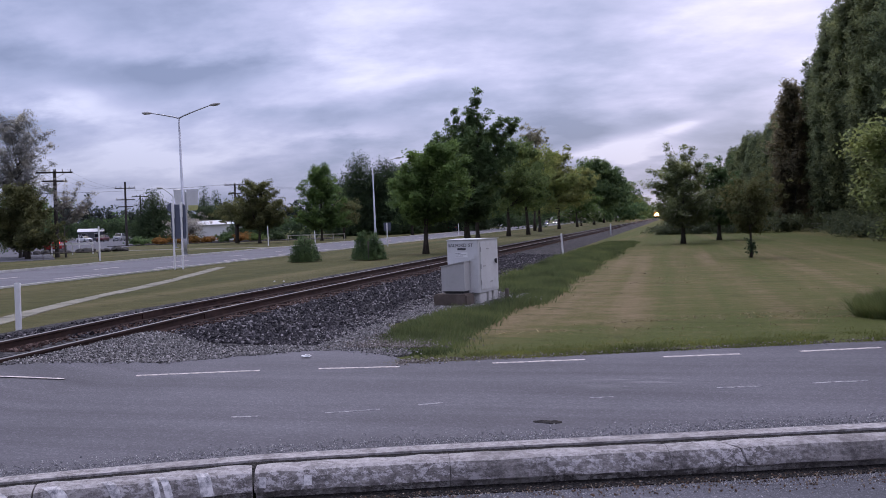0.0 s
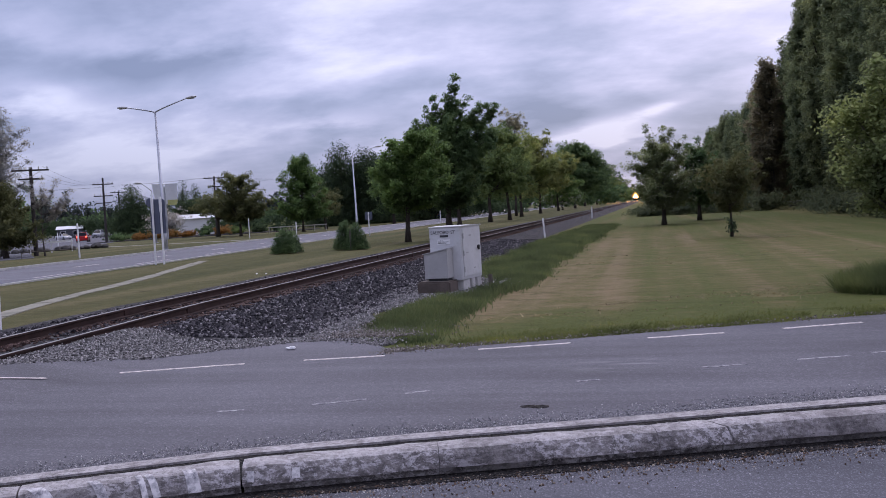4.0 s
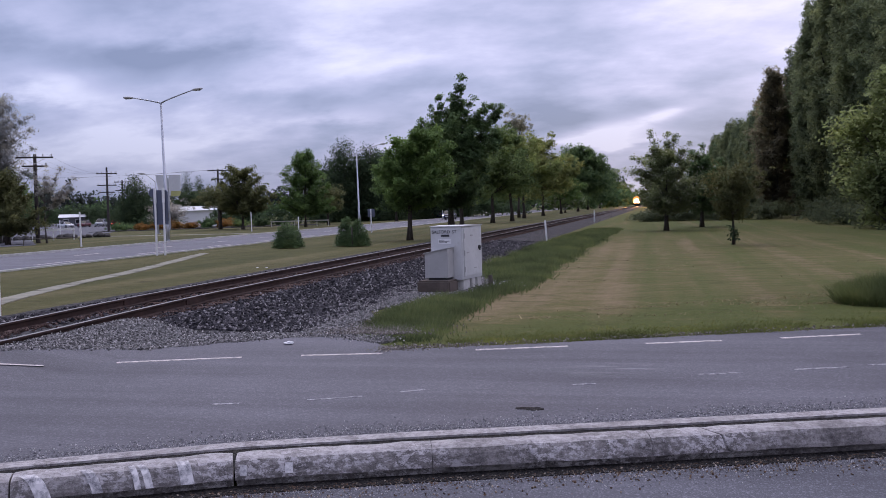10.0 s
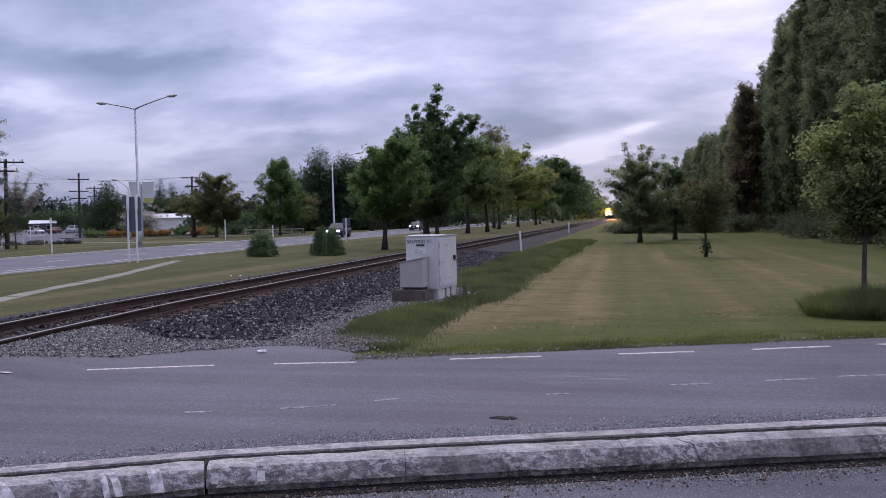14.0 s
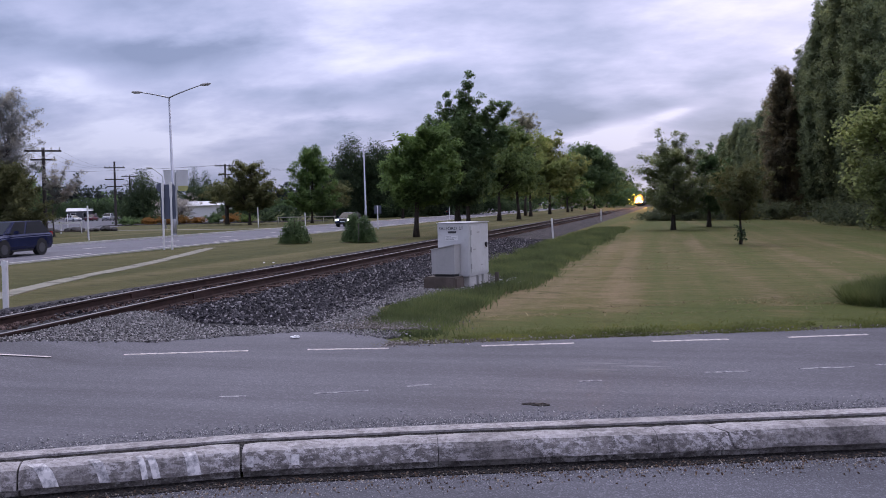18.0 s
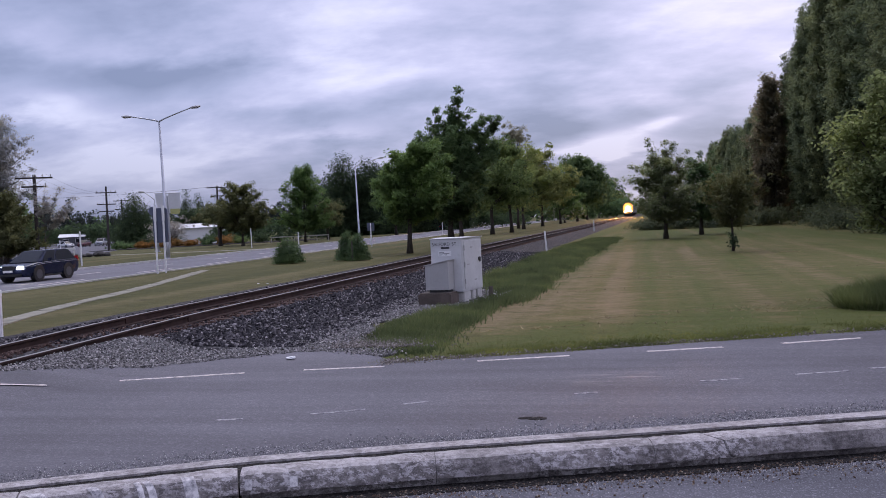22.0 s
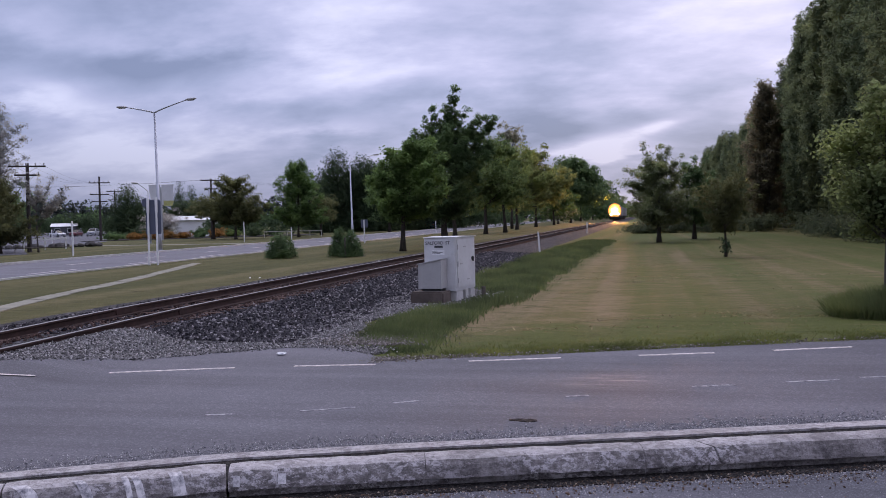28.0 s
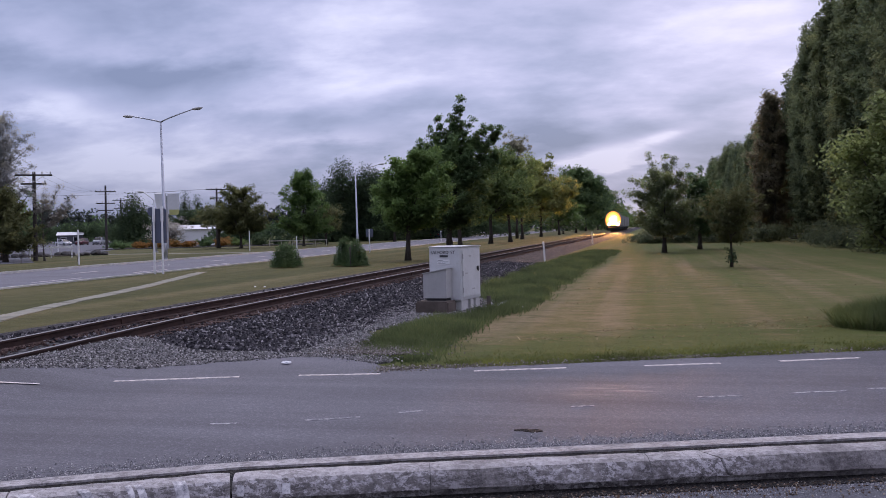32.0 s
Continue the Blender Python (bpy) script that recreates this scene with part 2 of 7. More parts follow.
def stone_mat(name, stops, rough=0.9, own=True):
    k = Mat(name, rough, 0.0, 0.3).world()
    c = k.ramp(k.island() if own else k.voronoi(20, out="Distance"), stops)
    c = k.mix(1.0, c, k.ramp(k.noise(38, 4), [(0.3, (0.75, 0.75, 0.75)), (0.7, (1.2, 1.2, 1.2))]), "MULTIPLY")
    k.color(c).bump(k.noise(60, 5), 0.5, 0.01)
    return k.m


def bed_mat(name, stops, scale):
    """Loose stones seen as a bed: cells of uneven colour with deep joints."""
    k = Mat(name, 0.92, 0.0, 0.3).world()
    warp = k.node("ShaderNodeVectorMath")
    warp.operation = "ADD"
    k.link(k.co, warp.inputs[0])
    nz = k.node("ShaderNodeTexNoise")
    nz.inputs["Scale"].default_value = scale * 0.8
    k.link(k.co, nz.inputs["Vector"])
    sc = k.node("ShaderNodeVectorMath")
    sc.operation = "SCALE"
    sc.inputs["Scale"].default_value = 0.6 / scale
    k.link(nz.outputs["Color"], sc.inputs[0])
    k.link(sc.outputs[0], warp.inputs[1])
    cell = k.voronoi(scale, out="Color", vec=warp.outputs[0])
    dist = k.voronoi(scale, out="Distance", vec=warp.outputs[0])
    sepc = k.node("ShaderNodeSeparateColor")
    k.link(cell, sepc.inputs[0])
    c = k.ramp(sepc.outputs[0], stops)
    edge = k.ramp(dist, [(0.35, (1, 1, 1)), (0.75, (0.35, 0.35, 0.35))])
    c = k.mix(1.0, c, edge, "MULTIPLY")
    c = k.mix(1.0, c, k.ramp(k.noise(0.7, 5), [(0.3, (0.8, 0.8, 0.8)), (0.7, (1.15, 1.12, 1.1))]), "MULTIPLY")
    k.color(c).bump(k.calc("MULTIPLY", dist, -1.0), 0.9, 0.03)
    return k.m


def lawn_mat(name, green, olive, straw, rim=0.0, stripes=1.0):
    """Mown grass: lush beside the side road, then straw-coloured cuttings in broad uneven mowing lanes; tree shade is
    put in as green.
    """
    k = Mat(name, 0.92, 0.0, 0.15).world()
    sep = k.node("ShaderNodeSeparateXYZ")
    k.link(k.co, sep.inputs[0])
    broad = k.noise(0.22, 6, 0.62)
    patch = k.noise(0.9, 6, 0.62, k.scaled(0.55, 1.0, 1.0), 0.6)
    # metres in from the edge of the side road, with a wavy front
    inward = k.calc("SUBTRACT", k.calc("SUBTRACT", sep.outputs[1], k.calc("MULTIPLY", sep.outputs[0], 0.358)), 10.63)
    inward = k.calc("ADD", inward, k.calc("MULTIPLY", k.calc("SUBTRACT", patch, 0.5), 3.2))
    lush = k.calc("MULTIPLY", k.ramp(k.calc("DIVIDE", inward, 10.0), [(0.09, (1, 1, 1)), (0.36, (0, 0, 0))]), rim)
    # greener and darker to the right: the poplars' shade put into the colour
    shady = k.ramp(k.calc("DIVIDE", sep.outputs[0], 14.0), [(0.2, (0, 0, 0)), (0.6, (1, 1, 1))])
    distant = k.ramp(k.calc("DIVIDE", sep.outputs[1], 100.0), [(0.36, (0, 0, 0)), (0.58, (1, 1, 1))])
    # the painted shade and the greener far end join the lush rim
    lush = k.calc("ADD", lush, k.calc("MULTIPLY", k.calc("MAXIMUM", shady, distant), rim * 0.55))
    lanes = k.noise(1.0, 3, 0.5, k.scaled(0.95 * stripes, 0.022, 1.0), 0.25)
    mott = k.noise(2.4, 8, 0.74, k.scaled(0.5, 1.0, 1.0), 0.6)
    blade = k.noise(30, 5, 0.75)
    dry = k.calc("SUBTRACT", k.calc("ADD", k.calc("ADD", k.calc("MULTIPLY", lanes, 0.50), k.calc("MULTIPLY", broad, 0.14)), k.calc("MULTIPLY", mott, 0.36)), lush)
    c = k.ramp(dry, [(0.415, green), (0.505, olive), (0.605, straw)])
    tuft = k.noise(1.0, 8, 0.74, k.scaled(0.7, 2.0, 1.0), 0.7)
    c = k.mix(k.ramp(tuft, [(0.57, (0, 0, 0)), (0.70, (0.5, 0.5, 0.5))]), c, tuple(v * 1.1 for v in straw))
    c = k.mix(k.ramp(tuft, [(0.33, (0.7, 0.7, 0.7)), (0.44, (0, 0, 0))]), c, tuple(v * 0.55 for v in green))
    c = k.mix(1.0, c, k.ramp(blade, [(0.34, (0.68, 0.68, 0.68)), (0.66, (1.28, 1.28, 1.25))]), "MULTIPLY")
    k.color(c).bump(k.calc("ADD", mott, k.calc("MULTIPLY", blade, 0.4)), 0.7, 0.06)
    return k.m


def kerb_mat(name, lo, mid, hi, lichen_amount, flake_amount):
    """Old concrete: cloudy grey, pale flakes drawn out along its length, small dark pits."""
    k = Mat(name, 0.9, 0.0, 0.3).world()
    mp = k.node("ShaderNodeMapping")
    mp.inputs["Rotation"].default_value = (0, 0, radians(-19))
    mp.inputs["Scale"].default_value = (0.75, 1.0, 1.2)
    k.link(k.co, mp.inputs[0])
    long = mp.outputs[0]
    cloudy = k.calc("ADD", k.calc("MULTIPLY", k.noise(4.5, 6, 0.65), 0.5), k.calc("MULTIPLY", k.noise(40.0, 7, 0.8, long), 0.5))
    base = k.ramp(cloudy, [(0.40, lo), (0.5, mid), (0.58, hi)])
    broad = k.ramp(k.noise(1.3, 4, 0.6), [(0.38, (0, 0, 0)), (0.54, (1, 1, 1))])
    flakes = k.ramp(k.noise(24, 9, 0.78, long), [(0.49, (0, 0, 0)), (0.56, (1, 1, 1))])
    c = k.mix(k.calc("MULTIPLY", k.calc("MULTIPLY", flakes, broad), flake_amount), base, (0.62, 0.585, 0.58))
    pits = k.ramp(k.noise(58, 6, 0.75), [(0.60, (0, 0, 0)), (0.65, (1, 1, 1))])
    c = k.mix(k.calc("MULTIPLY", pits, lichen_amount), c, (0.05, 0.046, 0.046))
    k.color(c).bump(k.noise(34, 8, 0.7), 0.7, 0.018)
    return k.m


def worn_line(name, c, lo=0.44, hi=0.66):
    k = Mat(name, 0.75).world()
    worn = k.ramp(k.noise(14, 8, 0.7), [(lo, (1, 1, 1)), (hi, (0, 0, 0))])
    k.color(k.mix(worn, (0.12, 0.118, 0.135), c))
    return k.m


def bark_mat(name, lo, hi):
    k = Mat(name, 0.95, 0.0, 0.2)
    v = k.scaled(6, 6, 1.2)
    k.color(k.ramp(k.noise(3, 6, 0.65, v), [(0.3, lo), (0.7, hi)])).bump(k.noise(5, 6, 0.7, v), 0.8, 0.03)
    return k.m


M = dict(
    road=asphalt("chip_seal", (0.068, 0.065, 0.075), (0.132, 0.127, 0.143), 1.45, 70, polished=True),
    yard=asphalt("coarse_asphalt", (0.066, 0.066, 0.076), (0.118, 0.117, 0.134), 1.9, 120, 0.88),
    far_road=asphalt("grey_asphalt", (0.100, 0.098, 0.114), (0.152, 0.148, 0.170), 1.2, 22),
    gutter=bed_mat("gutter_grit", [(0.0, (0.045, 0.042, 0.042)), (0.7, (0.10, 0.097, 0.1)), (1.0, (0.25, 0.245, 0.24))], 75),
    dirt=bed_mat("dark_ground", [(0.0, (0.012, 0.011, 0.010)), (0.7, (0.034, 0.03, 0.028)), (1.0, (0.12, 0.105, 0.09))], 70),
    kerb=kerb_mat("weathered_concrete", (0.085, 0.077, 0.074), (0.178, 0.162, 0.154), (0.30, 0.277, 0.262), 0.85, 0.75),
    # paler copy of the kerb concrete, the brighter upper side put into colour
    kerbtop=kerb_mat("brightened_concrete", (0.19, 0.174, 0.168), (0.32, 0.296, 0.284), (0.46, 0.43, 0.415), 0.7, 0.6),
    line=worn_line("worn_white_line", (0.66, 0.585, 0.54)),
    faint=worn_line("faint_white_line", (0.40, 0.385, 0.385), 0.42, 0.56),
    oldpaint=worn_line("flaking_white_paint", (0.72, 0.69, 0.67), 0.44, 0.66),
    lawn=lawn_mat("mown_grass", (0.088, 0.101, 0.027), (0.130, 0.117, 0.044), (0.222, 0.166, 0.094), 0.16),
    verge=lawn_mat("verge_grass", (0.062, 0.067, 0.022), (0.092, 0.088, 0.032), (0.140, 0.120, 0.056), 0.0, 0.5),
    gravel=bed_mat("pale_gravel", [(0.0, (0.07, 0.07, 0.072)), (0.5, (0.17, 0.165, 0.165)), (1.0, (0.34, 0.33, 0.325))], 36),
    pebble=stone_mat("pale_pebbles", [(0.0, (0.05, 0.048, 0.048)), (0.5, (0.17, 0.162, 0.156)), (1.0, (0.52, 0.49, 0.47))]),
    chips=stone_mat("pale_stone_chips", [(0.0, (0.12, 0.118, 0.13)), (0.5, (0.26, 0.255, 0.26)), (1.0, (0.55, 0.53, 0.52))]),
    grit=stone_mat("brown_grit", [(0.0, (0.10, 0.085, 0.072)), (0.7, (0.21, 0.185, 0.165)), (1.0, (0.42, 0.385, 0.35))]),
    litter=stone_mat("dead_leaf_litter", [(0.0, (0.05, 0.035, 0.025)), (0.6, (0.16, 0.10, 0.065)), (1.0, (0.42, 0.36, 0.28))]),
    ballast=bed_mat("dark_ballast", [(0.0, (0.012, 0.012, 0.014)), (0.6, (0.040, 0.038, 0.044)), (1.0, (0.15, 0.14, 0.14))], 15),
    chunk=stone_mat("ballast_stones", [(0.0, (0.012, 0.011, 0.013)), (0.55, (0.050, 0.046, 0.052)), (0.85, (0.11, 0.10, 0.105)), (1.0, (0.36, 0.335, 0.33))]),
    rustchunk=stone_mat("rust_stained_stones", [(0.0, (0.030, 0.018, 0.015)), (0.7, (0.085, 0.050, 0.040)), (1.0, (0.20, 0.14, 0.12))]),
    rust=paint("rusty_steel", (0.046, 0.024, 0.018), 0.85, 0.2, 0.35, 6, (0.03, 0.02, 0.018), 0.6),
    railhead=paint("worn_rail_steel", (0.24, 0.225, 0.22), 0.45, 0.8, 0.1, 5, (0.2, 0.12, 0.08), 0.2),
    sleeper=bark_mat("weathered_sleeper", (0.04, 0.025, 0.02), (0.12, 0.075, 0.06)),
    steel=paint("galvanised_steel", (0.44, 0.45, 0.48), 0.45, 0.6, 0.12, 2.0),
    greycase=paint("grey_painted_steel", (0.60, 0.60, 0.595), 0.5, 0.0, 0.07, 2.2, (0.3, 0.28, 0.24), 0.25),
    greycase2=paint("dull_grey_painted_steel", (0.42, 0.412, 0.40), 0.55, 0.0, 0.08, 2.6, (0.24, 0.22, 0.19), 0.3),
    brownplinth=paint("stained_concrete", (0.105, 0.083, 0.068), 0.9, 0.0, 0.35, 3.0, (0.05, 0.04, 0.03), 0.5),
    paleblock=paint("pale_concrete", (0.52, 0.51, 0.48), 0.85, 0.0, 0.2, 3.0),
    white=paint("white_paint", (0.78, 0.78, 0.77), 0.5, 0.0, 0.06, 3.0, (0.4, 0.38, 0.33), 0.3),
    black=paint("black_plastic", (0.02, 0.02, 0.02), 0.5),
    ink=paint("black_lettering", (0.05, 0.05, 0.055), 0.6),
    signblue=paint("blue_grey_sign_back", (0.10, 0.115, 0.165), 0.6, 0.0, 0.08, 1.5),
    woodpole=bark_mat("tarred_pole_wood", (0.035, 0.03, 0.028), (0.085, 0.075, 0.07)),
    postwood=bark_mat("grey_post_wood", (0.07, 0.06, 0.05), (0.17, 0.15, 0.13)),
    concrete_path=paint("footpath_concrete", (0.245, 0.232, 0.178), 0.9, 0.0, 0.25, 1.6, (0.13, 0.125, 0.06), 0.7),
    bark=bark_mat("dark_bark", (0.028, 0.024, 0.02), (0.085, 0.072, 0.06)),
    bark2=bark_mat("grey_bark", (0.05, 0.045, 0.04), (0.14, 0.125, 0.11)),
    tallgrass=leaf_paint("tall_grass_blades", (0.078, 0.106, 0.044), (0.140, 0.172, 0.078), (0.21, 0.21, 0.11), gain=1.05),
    shortgrass=leaf_paint("short_grass_blades", (0.1, 0.108, 0.036), (0.17, 0.158, 0.064), (0.22, 0.19, 0.09), gain=1.1),
    leaf=leaf_paint("green_leaves", (0.040, 0.066, 0.024), (0.085, 0.125, 0.042)),
    leaf_mid=leaf_paint("mid_green_leaves", (0.048, 0.070, 0.028), (0.100, 0.132, 0.048), gain=2.2),
    leaf_light=leaf_paint("light_green_leaves", (0.062, 0.084, 0.030), (0.130, 0.155, 0.056), gain=2.3),
    leaf_maple=leaf_paint("pale_green_leaves", (0.12, 0.155, 0.06), (0.26, 0.30, 0.125), (0.42, 0.42, 0.24), gain=1.2),
    leaf_yellow=leaf_paint("yellow_green_leaves", (0.072, 0.084, 0.032), (0.140, 0.150, 0.056)),
    leaf_olive=leaf_paint("dull_olive_leaves", (0.075, 0.080, 0.034), (0.16, 0.158, 0.068), (0.22, 0.205, 0.10), gain=1.3),
    leaf_dark=leaf_paint("dark_needles", (0.022, 0.036, 0.020), (0.052, 0.074, 0.040), gain=1.9),
    leaf_deep=leaf_paint("deep_green_leaves", (0.026, 0.044, 0.022), (0.060, 0.088, 0.040), gain=3.0),
    leaf_poplar=leaf_paint("poplar_leaves", (0.048, 0.060, 0.034), (0.106, 0.124, 0.070), (0.14, 0.16, 0.09), gain=2.6),
    leaf_red=leaf_paint("bronze_leaves", (0.050, 0.044, 0.030), (0.105, 0.092, 0.062), gain=3.2),
    leaf_brown=leaf_paint("brownish_green_leaves", (0.050, 0.058, 0.030), (0.098, 0.104, 0.050), gain=1.9),
    leaf_lawn=leaf_paint("olive_green_leaves", (0.060, 0.072, 0.036), (0.125, 0.140, 0.070), gain=2.8),
    leaf_grey=leaf_paint("sparse_pinkish_leaves", (0.23, 0.215, 0.20), (0.46, 0.44, 0.42), gain=1.15),
    leaf_bare=leaf_paint("pale_brown_twigs", (0.17, 0.152, 0.105), (0.30, 0.275, 0.195), gain=1.8),
    blossom=leaf_paint("pale_blossom", (0.30, 0.30, 0.25), (0.55, 0.55, 0.46), gain=1.15),
    orange=leaf_paint("orange_flowers", (0.14, 0.12, 0.05), (0.34, 0.19, 0.07), (0.36, 0.12, 0.06), gain=1.1),
    edgegrass=leaf_paint("lush_edge_grass", (0.095, 0.122, 0.038), (0.165, 0.185, 0.058), (0.25, 0.235, 0.10), gain=1.05),
    straw=leaf_paint("dry_cuttings", (0.22, 0.18, 0.10), (0.33, 0.27, 0.16), (0.38, 0.33, 0.21), gain=1.0),
    wall_white=paint("white_weatherboard", (0.74, 0.74, 0.74), 0.7, 0.0, 0.06, 0.6),
    roof_grey=paint("grey_iron_roof", (0.09, 0.095, 0.105), 0.85, 0.0, 0.15, 0.8),
    banner=paint("pale_sign_panel", (0.62, 0.63, 0.64), 0.5, 0.0, 0.06, 0.6),
    banner_yellow=paint("yellow_green_sign_panel", (0.42, 0.42, 0.16), 0.5),
    rock=paint("dark_boulder", (0.07, 0.065, 0.06), 0.9, 0.0, 0.4, 4.0),
    hedge=leaf_paint("dark_hedge_leaves", (0.045, 0.056, 0.034), (0.085, 0.10, 0.06), None, 1.8, 0.06),
    hill=leaf_paint("distant_bush", (0.05, 0.065, 0.065), (0.085, 0.10, 0.095), gain=1.15),
    glass=paint("dark_window_glass", (0.012, 0.013, 0.016), 0.16, 0.0, 0.02, 3.0, (0.02, 0.02, 0.02), 0.1, 0.14),
    tyre=paint("tyre_rubber", (0.018, 0.018, 0.018), 0.85),
    rim=paint("alloy_rim", (0.14, 0.14, 0.15), 0.4, 0.6),
    navy=paint("navy_car_paint", (0.012, 0.018, 0.05), 0.25, 0.3, 0.05, 1.0, (0.05, 0.05, 0.05), 0.05),
    charcoal=paint("blue_grey_car_paint", (0.014, 0.02, 0.07), 0.25, 0.3, 0.05, 1.0, (0.05, 0.05, 0.05), 0.05),
    maroon=paint("maroon_car_paint", (0.09, 0.012, 0.02), 0.3, 0.1, 0.05, 1.0, (0.05, 0.03, 0.03), 0.05),
    redcar=paint("red_car_paint", (0.42, 0.02, 0.025), 0.25, 0.1, 0.05, 1.0, (0.1, 0.05, 0.05), 0.05),
    whitecar=paint("white_car_paint", (0.72, 0.72, 0.73), 0.25, 0.0, 0.03, 1.0, (0.4, 0.4, 0.4), 0.05),
    silvercar=paint("silver_car_paint", (0.32, 0.33, 0.35), 0.3, 0.5, 0.04, 1.0, (0.3, 0.3, 0.3), 0.05),
    traingrey=paint("grey_locomotive_paint", (0.05, 0.05, 0.055), 0.5, 0.0, 0.1, 1.0),
    underframe=paint("black_underframe", (0.025, 0.024, 0.024), 0.8),
)
M["carlight"] = Mat("lit_car_headlight", 0.3).color((0.9, 0.9, 0.9)).glow((1.0, 0.92, 0.80), 70.0).m
M["taillight"] = Mat("lit_tail_light", 0.3).color((0.5, 0.02, 0.02)).glow((1.0, 0.09, 0.05), 4.0).m


def glare_disc():
    """The headlights' glare as a glowing disc, dazzling in the middle and amber towards its rim."""
    k = Mat("train_headlight_glare", 0.3).color((0.1, 0.08, 0.05))
    ln = k.node("ShaderNodeVectorMath")
    ln.operation = "LENGTH"
    k.link(k.scaled(1 / 1.55, 0.0, 1 / 1.85), ln.inputs[0])
    r = ln.outputs["Value"]
    k.link(k.ramp(r, [(0.0, (1.0, 0.84, 0.52)), (0.45, (1.0, 0.66, 0.24)), (0.7, (1.0, 0.44, 0.09)), (1.0, (1.0, 0.29, 0.04))]), k.b.inputs["Emission Color"])
    s = k.ramp(r, [(0.0, (1, 1, 1)), (0.45, (0.27, 0.27, 0.27)), (0.7, (0.155, 0.155, 0.155)), (1.0, (0.115, 0.115, 0.115))])
    k.link(k.calc("MULTIPLY", s, 14.0), k.b.inputs["Emission Strength"])
    return k.m


M["bulb"] = Mat("burning_headlight_bulb", 0.3).color((0.9, 0.8, 0.6)).glow((1.0, 0.42, 0.10), 130000.0).m
M["trainglare"] = glare_disc()

# ---- building helpers ----
V = Vector


def empty(name, m=None, label="", category="", group="", kind=""):
    ob = new(name)
    ob.empty_display_size = 0.2
    if m is not None:
        ob.matrix_world = m
    return tagged(ob, label, category, group, kind)


def mesh_of(bm, name, material, smooth=False):
    me = bpy.data.meshes.new(name)
    bm.to_mesh(me)
    bm.free()
    me.materials.append(material)
    if smooth:
        me.polygons.foreach_set("use_smooth", [True] * len(me.polygons))
    return me


def part(name, bm, material, parent, label="", smooth=False):
    ob = new(name, mesh_of(bm, name, material, smooth))
    ob.parent = parent
    return tagged(ob, label)


def thing(name, bm, material, label="", category="", group="", kind="", smooth=False):
    return tagged(new(name, mesh_of(bm, name, material, smooth)), label, category, group, kind)


def box(bm, x0, x1, y0, y1, z0, z1, bevel=0.0, m=None):
    r = bmesh.ops.create_cube(bm, size=1.0)
    vs = r["verts"]
    for v in vs:
        v.co = V(((x0 + x1) / 2 + v.co.x * (x1 - x0), (y0 + y1) / 2 + v.co.y * (y1 - y0), (z0 + z1) / 2 + v.co.z * (z1 - z0)))
    if m is not None:
        bmesh.ops.transform(bm, matrix=m, verts=vs)
    if bevel:
        edges = list({e for v in vs for e in v.link_edges})
        bmesh.ops.bevel(bm, geom=edges, offset=bevel, segments=2, affect="EDGES", clamp_overlap=True)
    return bm


def boxm(*a, **k):
    return box(bmesh.new(), *a, **k)


def tube(bm, pts, radii, sides=8, cap=True):
    """A tapered tube along points."""
    rings = []
    n = len(pts)
    for i, p in enumerate(pts):
        p = V(p)
        d = V(pts[min(i + 1, n - 1)]) - V(pts[max(i - 1, 0)])
        d = d.normalized() if d.length > 1e-9 else V((0, 0, 1))
        a = d.orthogonal().normalized()
        if abs(d.z) < 0.95:
            a = d.cross(V((0, 0, 1))).normalized()
        b = d.cross(a)
        r = radii[i] if isinstance(radii, (list, tuple)) else radii
        rings.append([bm.verts.new(p + (a * math.cos(t) + b * math.sin(t)) * r) for t in (2 * math.pi * j / sides for j in range(sides))])
    for r0, r1 in zip(rings, rings[1:]):
        for j in range(sides):
            bm.faces.new((r0[j], r0[(j + 1) % sides], r1[(j + 1) % sides], r1[j]))
    if cap:
        bm.faces.new(rings[0][::-1])
        bm.faces.new(rings[-1])
    return bm


def tubem(pts, radii, sides=8):
    return tube(bmesh.new(), pts, radii, sides)


def prism(bm, outline, z0, z1):
    """An upright prism over a plan outline."""
    lo = [bm.verts.new((x, y, z0)) for x, y in outline]
    hi = [bm.verts.new((x, y, z1)) for x, y in outline]
    n = len(outline)
    bm.faces.new(hi)
    bm.faces.new(lo[::-1])
    for i in range(n):
        bm.faces.new((lo[i], lo[(i + 1) % n], hi[(i + 1) % n], hi[i]))
    bmesh.ops.recalc_face_normals(bm, faces=bm.faces)
    return bm


def prismm(outline, z0, z1):
    return prism(bmesh.new(), outline, z0, z1)


def side_prism(bm, outline, x0, x1):
    """A prism over an outline in the y-z plane, from x0 to x1."""
    lo = [bm.verts.new((x0, y, z)) for y, z in outline]
    hi = [bm.verts.new((x1, y, z)) for y, z in outline]
    n = len(outline)
    bm.faces.new(hi)
    bm.faces.new(lo[::-1])
    for i in range(n):
        bm.faces.new((lo[i], lo[(i + 1) % n], hi[(i + 1) % n], hi[i]))
    bmesh.ops.recalc_face_normals(bm, faces=bm.faces)
    return bm


def disc(bm, c, r, depth, axis="y", sides=16):
    c = V(c)
    d = {"x": V((depth, 0, 0)), "y": V((0, depth, 0)), "z": V((0, 0, depth))}[axis]
    return tube(bm, [c - d / 2, c + d / 2], r, sides)


